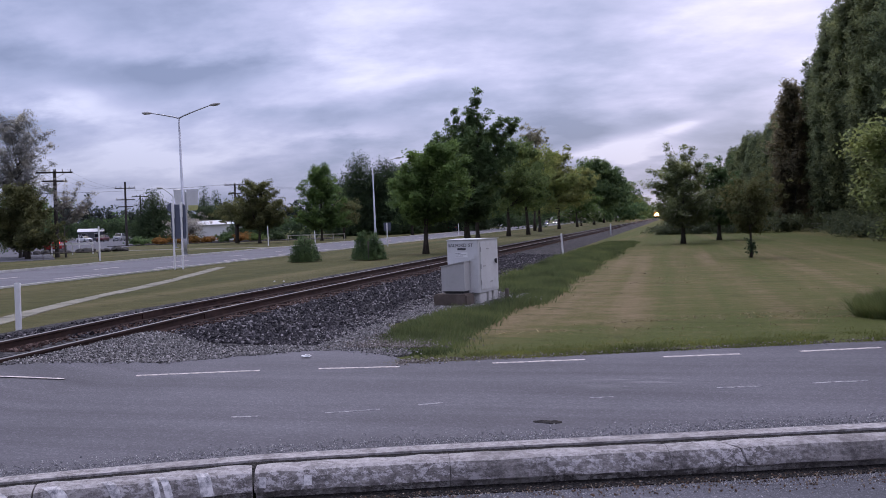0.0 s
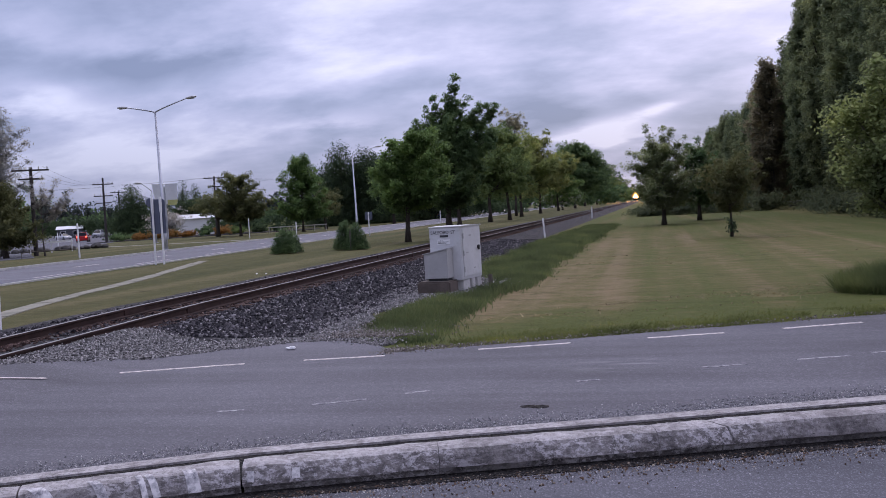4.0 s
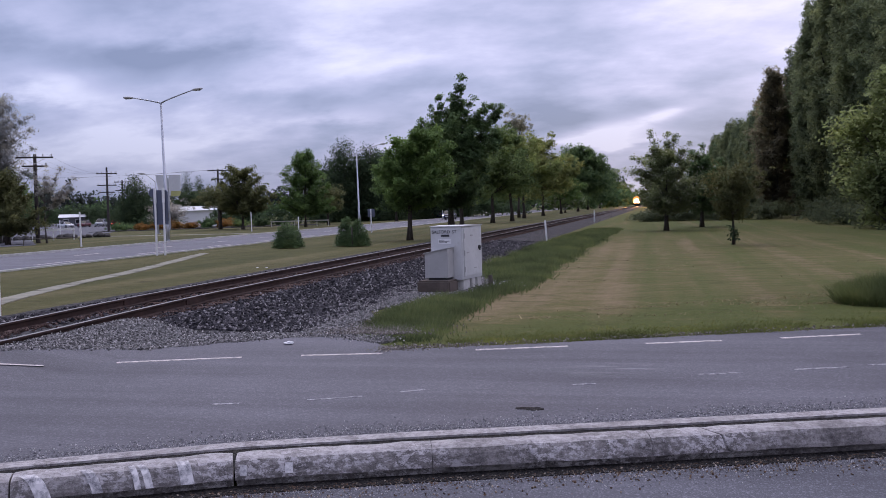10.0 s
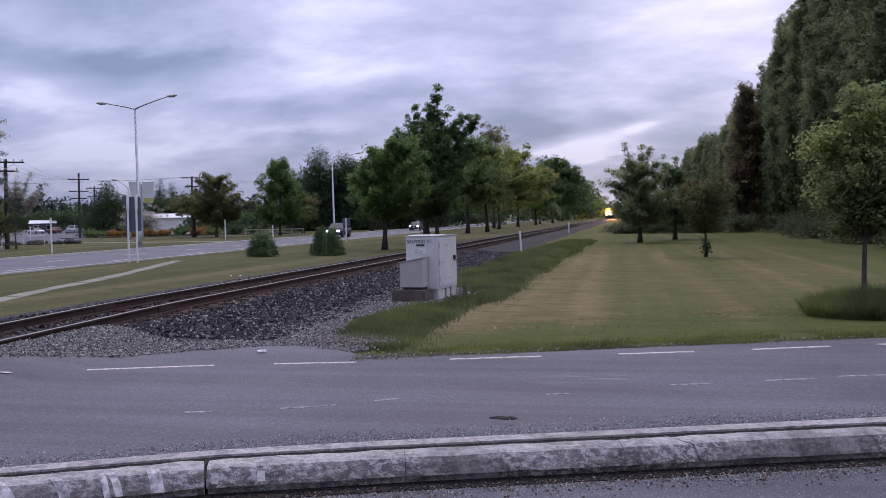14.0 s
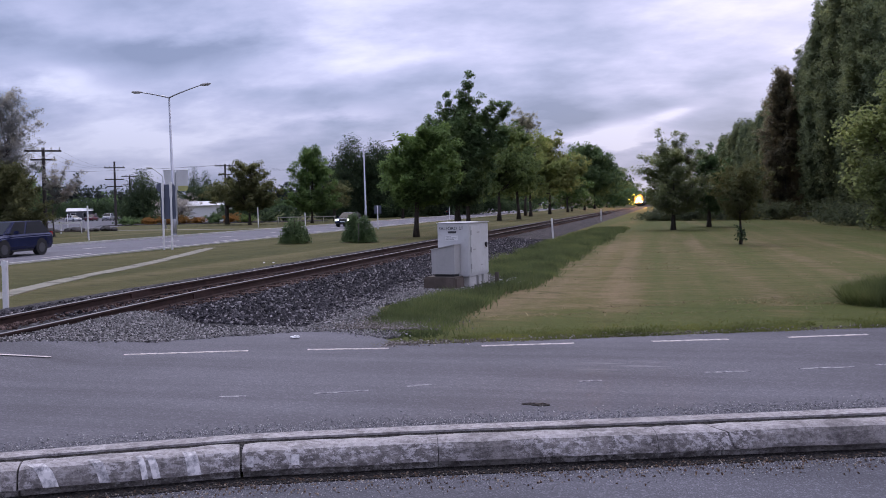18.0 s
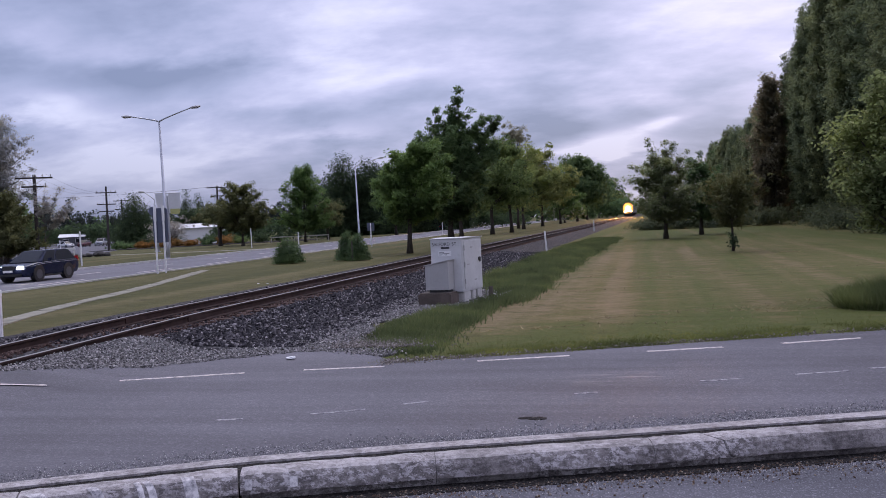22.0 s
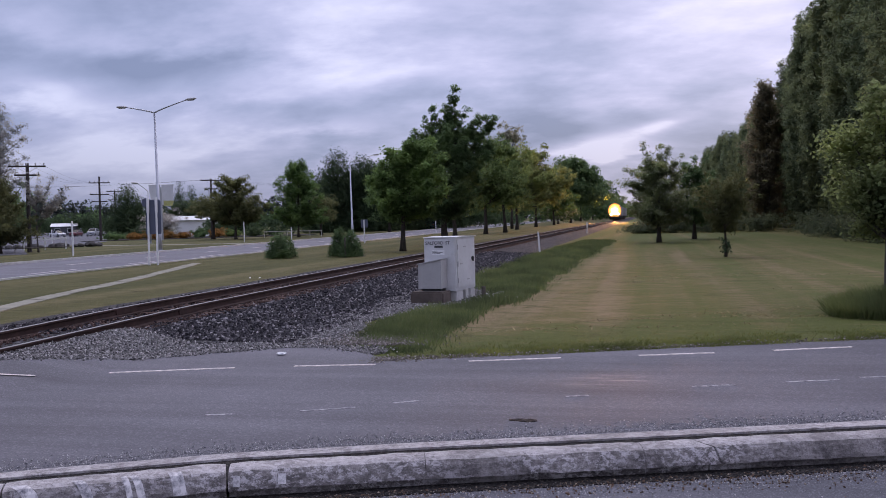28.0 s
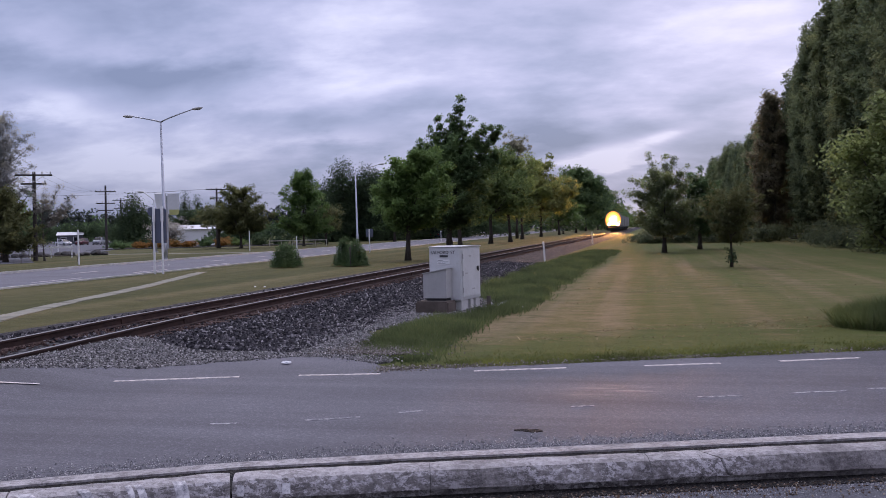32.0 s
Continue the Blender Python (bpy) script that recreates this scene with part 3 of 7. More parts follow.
def raw_mesh(name, verts, faces_per, material):
    """A mesh of separate faces, faces_per corners each, from an array of corners."""
    me = bpy.data.meshes.new(name)
    n = len(verts)
    nf = n // faces_per
    me.vertices.add(n)
    me.vertices.foreach_set("co", verts.astype(np.float32).ravel())
    me.loops.add(n)
    me.loops.foreach_set("vertex_index", np.arange(n, dtype=np.int32))
    me.polygons.add(nf)
    me.polygons.foreach_set("loop_start", np.arange(0, n, faces_per, dtype=np.int32))
    me.update(calc_edges=True)
    me.materials.append(material)
    return me


def leafy(name, rng, centers, size, material, up=0.35, stretch=0.55, middle=None, reach=1.0):
    """Leaves as separate quads, shaded softly as parts of the round clumps that they form."""
    me = raw_mesh(name, leaf_quads(rng, centers, size, up, stretch), 4, material)
    mid = np.zeros(3) if middle is None else middle
    out = (centers - mid) / reach
    out /= np.maximum(np.linalg.norm(out, axis=1, keepdims=True), 0.3)
    nrm = out * 0.8 + rng.normal(size=centers.shape) * 0.17 + (0, 0, 0.6)
    nrm /= np.maximum(np.linalg.norm(nrm, axis=1, keepdims=True), 1e-6)
    me.polygons.foreach_set("use_smooth", np.ones(len(me.polygons), dtype=bool))
    me.normals_split_custom_set_from_vertices(np.repeat(nrm, 4, axis=0).tolist())
    return me


def leaf_quads(rng, centers, size, up=0.35, stretch=0.55):
    n = len(centers)
    nrm = rng.normal(size=(n, 3))
    nrm[:, 2] += up * 2
    nrm /= np.linalg.norm(nrm, axis=1, keepdims=True)
    a = np.cross(nrm, rng.normal(size=(n, 3)))
    a /= np.linalg.norm(a, axis=1, keepdims=True)
    b = np.cross(nrm, a)
    s = (size * rng.uniform(0.6, 1.35, n))[:, None]
    q = np.empty((n, 4, 3))
    q[:, 0], q[:, 1], q[:, 2], q[:, 3] = centers + a * s, centers + b * s * stretch, centers - a * s, centers - b * s * stretch
    return q.reshape(-1, 3)


def crown_points(rng, blobs, clumps, per, spread, hollow=2.2):
    """Leaf places gathered in clumps that fill blobs (x, y, z, rx, ry, rz), denser towards their outside."""
    blobs = np.array(blobs, float)
    vol = blobs[:, 3] * blobs[:, 4] * blobs[:, 5]
    share = vol ** 0.55
    pick = rng.choice(len(blobs), clumps, p=share / share.sum())
    d = rng.normal(size=(clumps, 3))
    d /= np.linalg.norm(d, axis=1, keepdims=True)
    r = rng.uniform(0.02, 1, clumps) ** (1 / hollow)
    wob = np.array([0.82 + 0.9 * max(-0.3, noise.noise((v[0] * 2.3 + b * 3.1, v[1] * 2.3, v[2] * 2.3))) for v, b in zip(d, pick)])
    cl = blobs[pick, :3] + d * (r * wob * 1.12)[:, None] * blobs[pick, 3:6]
    big = rng.uniform(0.5, 1.5, clumps)
    off = rng.normal(size=(clumps * per, 3))
    off *= (1.75 * rng.uniform(0, 1, clumps * per) ** 0.4 / np.linalg.norm(off, axis=1))[:, None]
    pts = np.repeat(cl, per, axis=0) + off * spread * np.repeat(big, per)[:, None] * (1, 1, 0.75)
    return cl, pts


def limb_blobs(limb_list, steps=5, flat=1.0, start=0.3):
    """Foliage masses strung along limbs (base, tip, radius), thinning towards each tip."""
    out = []
    for p, q, r in limb_list:
        p, q = V(p), V(q)
        for i in range(steps):
            f = start + (1 - start) * i / (steps - 1)
            c, w = p.lerp(q, f), r * (1.15 - 0.72 * f)
            out.append((c.x, c.y, c.z, w, w, w * flat))
    return out


def fan(rng, n, lo, hi, wide, rise, r, foot=1.6, depth=0.85, lean=0.0):
    """Limbs that fan out of a trunk: wide is the crown's half width by height (0 to 1), rise how steeply limbs climb."""
    out = []
    for i in range(n):
        f = (i + rng.uniform(0.1, 0.9)) / n
        a = i * 2.39996 + rng.uniform(-0.4, 0.4)
        w = np.interp(f, [x for x, _ in wide], [y for _, y in wide]) * rng.uniform(0.72, 1.12)
        z = lo + (hi - lo) * f
        tip = (math.cos(a) * w + lean * f, math.sin(a) * w * depth, z)
        out.append(((lean * f * 0.5, 0, max(foot, z - 0.35 - w * rise)), tip, r * rng.uniform(0.75, 1.25)))
    return out


def trunk_mesh(bm, rng, height, r0, r1, bend=0.04, z0=-0.1, steps=6):
    pts, x, y = [], 0.0, 0.0
    for i in range(steps + 1):
        f = i / steps
        pts.append((x, y, z0 + (height - z0) * f))
        x += rng.normal() * bend * height / steps
        y += rng.normal() * bend * height / steps
    rad = [(r0 * (1.5 if i == 0 else 1.0)) * (1 - i / steps) + r1 * i / steps for i in range(steps + 1)]
    tube(bm, pts, rad, 8)
    return pts


def limbs(bm, rng, pts, clumps, r, count, low=0.45):
    hi = [p for p in pts[int(len(pts) * low):]]
    for c in clumps[rng.choice(len(clumps), min(count, len(clumps)), replace=False)]:
        below = [p for p in hi if p[2] < c[2] - 0.15] or [hi[0]]
        p = V(below[int(rng.integers(max(0, len(below) - 2), len(below)))])
        c = V(c)
        mid = p.lerp(c, 0.5) + V((0, 0, -0.08 * (c - p).length))
        tube(bm, [p, mid, c], [r, r * 0.6, r * 0.2], 5, False)


def tree(name, seed, height, trunk_h, blobs, leaf, bark, leaf_size, clumps, per, spread, r0, label, category="tree", group="", branches=24, hollow=2.2, up=0.6, extra=None, stretch=0.55):
    """A tree in its own space: tapered trunk with limbs, and a crown of many leaves."""
    rng = np.random.default_rng(seed)
    root = empty(name, None, label, category, group)
    leaf_size, per = leaf_size * 0.62, int(per * 2.4)
    cl, pts = crown_points(rng, blobs, clumps, per, spread, hollow)
    mid = np.average(np.array(blobs)[:, :3], axis=0, weights=np.prod(np.array(blobs)[:, 3:6], axis=1))
    nodes = np.repeat(cl, per, axis=0)
    heart = mid * 0.55 + nodes * 0.45 - (0, 0, 0.1)
    keep = pts[:, 2] > 0.12
    pts, heart = pts[keep], heart[keep]
    bm = bmesh.new()
    tp = trunk_mesh(bm, rng, trunk_h, r0, r0 * 0.35)
    limbs(bm, rng, tp, cl, r0 * 0.4, branches)
    part("trunk", bm, M[bark], root, smooth=True)
    crown = new("crown", leafy("crown", rng, pts, leaf_size, M[leaf], up, stretch, heart))
    crown.parent = root
    if extra:
        leaf2, frac, size2, nm = extra
        sub = cl[rng.choice(len(cl), max(4, int(len(cl) * frac)), replace=False)]
        p2 = np.repeat(sub, 9, axis=0) + rng.normal(size=(len(sub) * 9, 3)) * spread
        e = new(nm, raw_mesh(nm, leaf_quads(rng, p2, size2, up), 4, M[leaf2]))
        e.parent = root
    return root


def place(ob, x, y, rz=0.0, s=1.0, z=0.0):
    ob.matrix_world = pose(x, y, z, 0, 0, rz) @ Matrix.Scale(s, 4)
    return ob


def again(ob, x, y, rz=0.0, s=1.0, z=0.0):
    c = copy_thing(ob, pose(x, y, z, 0, 0, rz))
    c.scale = (s, s, s)
    return c


def writing(name, text, size, material, parent, m, label=""):
    cu = bpy.data.curves.new(name, "FONT")
    cu.body, cu.size, cu.align_x, cu.align_y, cu.extrude = text, size, "CENTER", "CENTER", 0.001
    tmp = bpy.data.objects.new(name, cu)
    scene.collection.objects.link(tmp)
    me = bpy.data.meshes.new_from_object(tmp.evaluated_get(bpy.context.evaluated_depsgraph_get()))
    bpy.data.objects.remove(tmp)
    me.materials.clear()
    me.materials.append(material)
    ob = new(name, me)
    ob.parent = parent
    ob.matrix_parent_inverse = Matrix()
    ob.matrix_basis = m
    return tagged(ob, label)


# ---- ground, roads and kerb ----
SLOPE = -0.045  # the main road drifts away from the railway


def main_x(x0, y):
    return x0 + SLOPE * y


# kerb line: foot of the face on the near side
KERB = [(-9.0, 1.0), (-6.2, 2.75), (-4.55, 3.72), (-3.51, 4.29), (-2.48, 4.80), (-1.42, 5.18), (-0.20, 5.57), (0.98, 5.96), (2.2, 6.36), (3.45, 6.77), (4.7, 7.18), (5.95, 7.60), (7.2, 8.02), (8.5, 8.46)]
EDGE = [(-60.0, -13.0), (-30.0, -2.0), (-12.0, 5.0), (-9.2, 6.6), (-7.3, 8.5), (-6.8, 9.0), (-6.4, 9.5), (-5.9, 9.9), (-5.2, 10.3), (-4.65, 10.72), (-4.2, 10.82), (-3.66, 10.48), (-3.3, 10.12), (-3.0, 9.72), (-2.53, 9.76), (-0.79, 10.38), (0.51, 10.84), (1.86, 11.33), (2.97, 11.72), (8.0, 13.5), (60.0, 31.5)]


def strip(name, line, d0, d1, z0, z1, material, label, category="road"):
    """A thin slab beside a line, between two offsets to its left."""
    bm = bmesh.new()
    a, b = offset(line, d0), offset(line, d1)
    prism(bm, a + b[::-1], z0, z1)
    return thing(name, bm, material, label, category, kind="structure")


def offset(line, d):
    out = []
    for i, p in enumerate(line):
        p0, p1 = line[max(i - 1, 0)], line[min(i + 1, len(line) - 1)]
        dx, dy = p1[0] - p0[0], p1[1] - p0[1]
        ln = math.hypot(dx, dy)
        out.append((p[0] - dy / ln * d, p[1] + dx / ln * d))
    return out


def smooth(f):
    f = min(1.0, max(0.0, f))
    return f * f * (3 - 2 * f)


def crossing_lift(x):
    """How far the road and gravel climb towards the rails."""
    return 0.165 * smooth((-5.8 - x) / 1.5) if x > -8.0 else 0.165 * smooth((x + 11.2) / 2.0)


def in_poly(xy, poly):
    inside = np.zeros(len(xy), bool)
    x, y = xy[:, 0], xy[:, 1]
    for (x0, y0), (x1, y1) in zip(poly, poly[1:] + poly[:1]):
        c = (y0 > y) != (y1 > y)
        inside ^= c & (x < (x1 - x0) * (y - y0) / (y1 - y0 + 1e-12) + x0)
    return inside


def grid_sheet(name, xs, ys, height, material, inside=None):
    xs, ys = list(xs), list(ys)
    verts = [(x, y, height(x, y)) for y in ys for x in xs]
    nx = len(xs)
    faces = [(j * nx + i, j * nx + i + 1, (j + 1) * nx + i + 1, (j + 1) * nx + i) for j in range(len(ys) - 1) for i in range(nx - 1)
             if inside is None or inside((xs[i] + xs[i + 1]) / 2, (ys[j] + ys[j + 1]) / 2)]
    me = bpy.data.meshes.new(name)
    me.from_pydata(verts, [], faces)
    me.materials.append(material)
    me.polygons.foreach_set("use_smooth", [True] * len(me.polygons))
    return me


def build_ground():
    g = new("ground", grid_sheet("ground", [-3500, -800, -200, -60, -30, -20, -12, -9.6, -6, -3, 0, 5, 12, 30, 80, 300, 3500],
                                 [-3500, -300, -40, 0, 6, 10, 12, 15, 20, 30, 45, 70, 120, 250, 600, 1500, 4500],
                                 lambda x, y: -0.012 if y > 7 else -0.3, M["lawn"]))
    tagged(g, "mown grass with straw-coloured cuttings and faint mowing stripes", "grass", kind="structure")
    ys = [-40, 0, 20, 40, 80, 160, 400, 1200]
    bank = [(-10.2, y) for y in ys] + [(main_x(-19.5, y), y) for y in ys[::-1]]
    thing("verge", prismm(bank, -0.05, -0.006), M["verge"], "mown olive-green grass verge between track and main road", "grass", kind="structure")
    bank = [(main_x(-28.1, y), y) for y in ys] + [(main_x(-60.0, y), y) for y in ys[::-1]]
    thing("verge", prismm(bank, -0.05, -0.007), M["verge"], "mown olive-green grass beyond the main road", "grass", kind="structure")
    # side road: slab between the kerb and the grass edge
    far = EDGE
    near = offset(KERB, 0.90)
    near = [(-60.0, -28.0), (-30.0, -12.0)] + near + [(60.0, 26.0)]
    bm = prismm(near + far[::-1], -0.06, 0.0)
    thing("road", bm, M["road"], "grey chip-seal side road crossing the railway", "road", kind="structure")
    yard = [(-60, -28), (-30, -12)] + [(x, y) for x, y in KERB] + [(60, 26), (60, -60), (-60, -60)]
    thing("pavement", prismm(yard, -0.12, -0.055), M["yard"], "coarse worn asphalt of the parking area", "asphalt", kind="structure")
    # dark strip between the kerb and the pale channel
    strip("gutter", KERB, 0.2, 0.755, -0.07, -0.008, M["dirt"], "dark strip along the back of the kerb", "gutter")
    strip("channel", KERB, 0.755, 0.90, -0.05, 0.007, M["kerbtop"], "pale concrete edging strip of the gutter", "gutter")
    ramp = [(-11.5, 0.0), (-5.85, 0.0), (-5.85, 9.6), (-6.5, 9.1), (-6.8, 8.7), (-7.3, 8.2), (-8.6, 7.4), (-11.5, 5.6)]
    xs = [-11.5 + 0.1 * i for i in range(58)]
    ys = [0.1 * i for i in range(97)]
    tagged(new("crossing_ramp", grid_sheet("crossing_ramp", xs, ys, lambda x, y: crossing_lift(x) + 0.003 - 0.012 * smooth((x + 6.1) / 0.2), M["road"], lambda x, y: bool(in_poly(np.array([[x, y]]), ramp)[0]))),
           "grey asphalt rising to the level crossing", "road", kind="structure")
    # narrow dark strip along the foot of the kerb face
    strip("dirt_edge", KERB, -0.10, 0.06, -0.10, -0.049, M["dirt"], "dark strip at the foot of the kerb", "dirt")


def along(line, s):
    """Point and direction at a distance along a line."""
    for a, b in zip(line, line[1:]):
        ln = math.dist(a, b)
        if s <= ln:
            return (a[0] + (b[0] - a[0]) * s / ln, a[1] + (b[1] - a[1]) * s / ln), ((b[0] - a[0]) / ln, (b[1] - a[1]) / ln)
        s -= ln
    return line[-1], (1.0, 0.0)


def build_kerb():
    kerb = empty("kerb", None, "weathered concrete kerb stones with flaking white paint", "kerb", kind="structure")
    profile = [(0.075, -0.14), (0.07, -0.012), (0.010, 0.002), (0.013, 0.024), (0.034, 0.078), (0.056, 0.106), (0.09, 0.12), (0.16, 0.127), (0.195, 0.123), (0.205, 0.10), (0.205, -0.06)]
    rng = random.Random(5)
    pts = []
    acc, marks = 0.0, []
    for a, b in zip(KERB, KERB[1:]):
        marks.append(acc)
        acc += math.dist(a, b)
    marks.append(acc)
    # joints as lengths along the line
    s3 = marks[3]
    joints = [s3 - 5.2, s3 - 3.95, s3 - 2.65, s3 - 1.32, s3 - 0.10, s3 + 1.145, s3 + 2.34, s3 + 3.72, s3 + 4.12, s3 + 5.6, s3 + 6.9, s3 + 8.2, s3 + 9.5, s3 + 10.8, s3 + 12.0]
    for i, (s0, s1) in enumerate(zip(joints, joints[1:])):
        bm = bmesh.new()
        rings = []
        n = 14
        for j in range(n + 1):
            g0, g1 = {6: 0.0015, 7: 0.0015, 8: 0.008}.get(i, 0.005), {5: 0.0015, 6: 0.0015, 7: 0.008}.get(i, 0.005)
            s = s0 + g0 + (s1 - s0 - g0 - g1) * j / n
            end = (0.006 if (g0 if j == 0 else g1) > 0.002 else 0.003) if j in (0, n) else 0.0
            dz = rng.uniform(-0.002, 0.002)
            ring = []
            for k, (d, z) in enumerate(profile):
                skew = 0.0
                if (i == 8 and j == 0) or (i == 7 and j == n):
                    skew = -0.10 + 0.17 * d / 0.2 + 0.012 * math.sin(k * 2.3)
                (px, py), (tx, ty) = along(KERB, s - skew)
                w = 0.003 * noise.noise((s * 5.1, d * 20, z * 20)) + 0.004 * noise.noise((s * 19.0, d * 40, 3.3))
                dd = d + w + end * (0.5 if d < 0.1 else -0.5)
                zz = z + (dz + w * 0.8 - end * 0.6 if z > 0 else 0)
                ring.append(bm.verts.new((px - ty * dd, py + tx * dd, zz)))
            rings.append(ring)
        for r0, r1 in zip(rings, rings[1:]):
            for k in range(len(profile) - 1):
                bm.faces.new((r0[k], r1[k], r1[k + 1], r0[k + 1]))
        bm.faces.new(rings[0])
        bm.faces.new(rings[-1][::-1])
        bmesh.ops.recalc_face_normals(bm, faces=bm.faces)
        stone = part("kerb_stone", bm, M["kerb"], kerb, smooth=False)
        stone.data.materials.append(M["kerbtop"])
        # upper faces take the paler copy, so their brightness is painted on
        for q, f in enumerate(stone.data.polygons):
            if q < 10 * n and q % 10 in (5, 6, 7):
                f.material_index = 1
    # worn painted bars across the kerb
    for s, lean, w, top in ((s3 - 0.55, 0.25, 0.08, 5), (s3 - 0.27, 0.22, 0.07, 5), (s3 + 0.03, 0.20, 0.085, 5), (s3 + 0.335, 0.16, 0.06, 5), (s3 + 0.575, 0.09, 0.035, 5), (s3 + 0.635, 0.11, 0.045, 5), (s3 + 0.86, 0.07, 0.075, 5), (s3 + 1.20, 0.0, 0.042, 3), (s3 + 1.47, 0.0, 0.048, 3)):
        bm = bmesh.new()
        rows = []
        for d, z in [(0.006, 0.0), (0.013, 0.022), (0.036, 0.080), (0.058, 0.108), (0.09, 0.122)][1 if top == 3 else 0: top]:
            row = []
            for e in (-w / 2, w / 2):
                (px, py), (tx, ty) = along(KERB, s + e + lean * (0.05 - d) * 6)
                row.append(bm.verts.new((px - ty * (d - 0.006), py + tx * (d - 0.006), z + 0.004)))
            rows.append(row)
        for a, b in zip(rows, rows[1:]):
            bm.faces.new((a[0], a[1], b[1], b[0]))
        bmesh.ops.recalc_face_normals(bm, faces=bm.faces)
        part("paint_bar", bm, M["oldpaint"], kerb, "worn white paint bar")


def build_road_marks():
    dashes = [((-5.83, 8.62), (-4.53, 9.03)), ((-3.88, 9.18), (-2.99, 9.36)), ((-1.99, 9.65), (-0.99, 9.94)), ((-0.14, 10.16), (0.69, 10.40)), ((1.35, 10.61), (2.25, 10.93)), ((2.81, 11.11), (3.75, 11.42)), ((4.4, 11.64), (5.3, 11.96))]
    marks = empty("road_marking", None, "dashed white edge line, worn, on the grey road", "road marking", kind="structure")
    for (x0, y0), (x1, y1) in dashes:
        dx, dy = x1 - x0, y1 - y0
        ln = math.hypot(dx, dy)
        nx, ny = -dy / ln * 0.036, dx / ln * 0.036
        part("dash", prismm([(x0 - nx, y0 - ny), (x1 - nx, y1 - ny), (x1 + nx, y1 + ny), (x0 + nx, y0 + ny)], 0.0, 0.004), M["line"], marks)
    bm = bmesh.new()
    rows = []
    for i in range(9):
        x, y = -7.25 + 0.89 * i / 8, 7.50 + 0.60 * i / 8
        rows.append([bm.verts.new((x + e * 0.04, y - e * 0.04, crossing_lift(x) + 0.0065)) for e in (-1, 1)])
    for a, b in zip(rows, rows[1:]):
        bm.faces.new((a[0], a[1], b[1], b[0]))
    part("dash", bm, M["line"], marks)
    old = empty("faded_road_marking", None, "almost worn away white line on the road", "road marking", kind="structure")
    for (x0, y0), (x1, y1) in [((-3.67, 6.75), (-3.45, 6.80)), ((-2.91, 6.98), (-2.48, 7.17)), ((-2.2, 7.38), (-2.01, 7.50)), ((-0.75, 7.80), (-0.55, 7.87)), ((0.35, 8.36), (0.75, 8.48)), ((1.2, 8.66), (1.7, 8.82)), ((1.9, 8.94), (2.4, 9.08))]:
        dx, dy = x1 - x0, y1 - y0
        ln = math.hypot(dx, dy)
        nx, ny = -dy / ln * 0.024, dx / ln * 0.024
        part("dash", prismm([(x0 - nx, y0 - ny), (x1 - nx, y1 - ny), (x1 + nx, y1 + ny), (x0 + nx, y0 + ny)], 0.0, 0.0025), M["faint"], old)
    bm = bmesh.new()
    rng = random.Random(3)
    ring = [(-0.985 + math.cos(a) * 0.13 * rng.uniform(0.7, 1.1), 6.85 + math.sin(a) * 0.055 * rng.uniform(0.6, 1.2)) for a in (2 * math.pi * i / 18 for i in range(18))]
    prism(bm, ring, -0.02, 0.004)
    thing("pothole_patch", bm, M["dirt"], "small dark pothole filled with tar in the road", "pothole", kind="structure")
    # crumpled white litter at the edge of the gravel
    bm = bmesh.new()
    bmesh.ops.create_icosphere(bm, subdivisions=3, radius=0.1)
    for v in bm.verts:
        k = 1 + 0.5 * noise.noise(v.co * 17)
        v.co = V((v.co.x * 0.8 * k, v.co.y * 0.5 * k, max(-0.01, v.co.z * 0.32 * k)))
    ob = thing("litter_bag", bm, M["white"], "crumpled white plastic bag lying on the gravel", "litter")
    ob.matrix_world = pose(-4.36, 9.96, 0.02) @ Matrix.Diagonal((0.8, 0.8, 0.6, 1))
    for k, (x, y) in enumerate(((-11.62, 24.38), (-11.28, 24.33))):
        bm = bmesh.new()
        bmesh.ops.create_icosphere(bm, subdivisions=2, radius=0.035)
        for v in bm.verts:
            v.co *= 1 + 0.5 * noise.noise(v.co * 21 + V((k, 0, 0)))
            v.co.z = max(-0.01, v.co.z * 0.5)
        scrap = thing("paper_scrap", bm, M["white"], "small crumpled white paper scrap on the verge", "litter", "paper scraps")
        scrap.location = (x, y, 0.01)


build_ground()
build_kerb()
build_road_marks()

# ---- railway ----
RAIL_NEAR, RAIL_FAR, TRACK_X = -7.43, -8.57, -8.0


def rail_top(y):
    f = min(1.0, max(0.0, (y - 8.0) / 6.0))
    return 0.215 + 0.065 * f * f * (3 - 2 * f)


def apron_height(x, y):
    """Gravel that heaps up round the rails at the crossing."""
    return 0.006 + crossing_lift(x) * smooth((12.3 - y) / 1.2) + 0.003 * noise.noise((x * 3, y * 3, 1.0))


def bed_height(x, y):
    u = abs(x - TRACK_X)
    z = 0.118 if u < 1.25 else 0.118 * max(0.0, 1 - (u - 1.25) / 1.8)
    f = smooth((y - 10.2) / 1.2) if x > -7.3 else smooth((y - 7.4) / 0.5)
    return z * f - 0.03 * (1 - f) + 0.012 * noise.noise((x * 2.1, y * 2.1, 0.0)) - 0.006


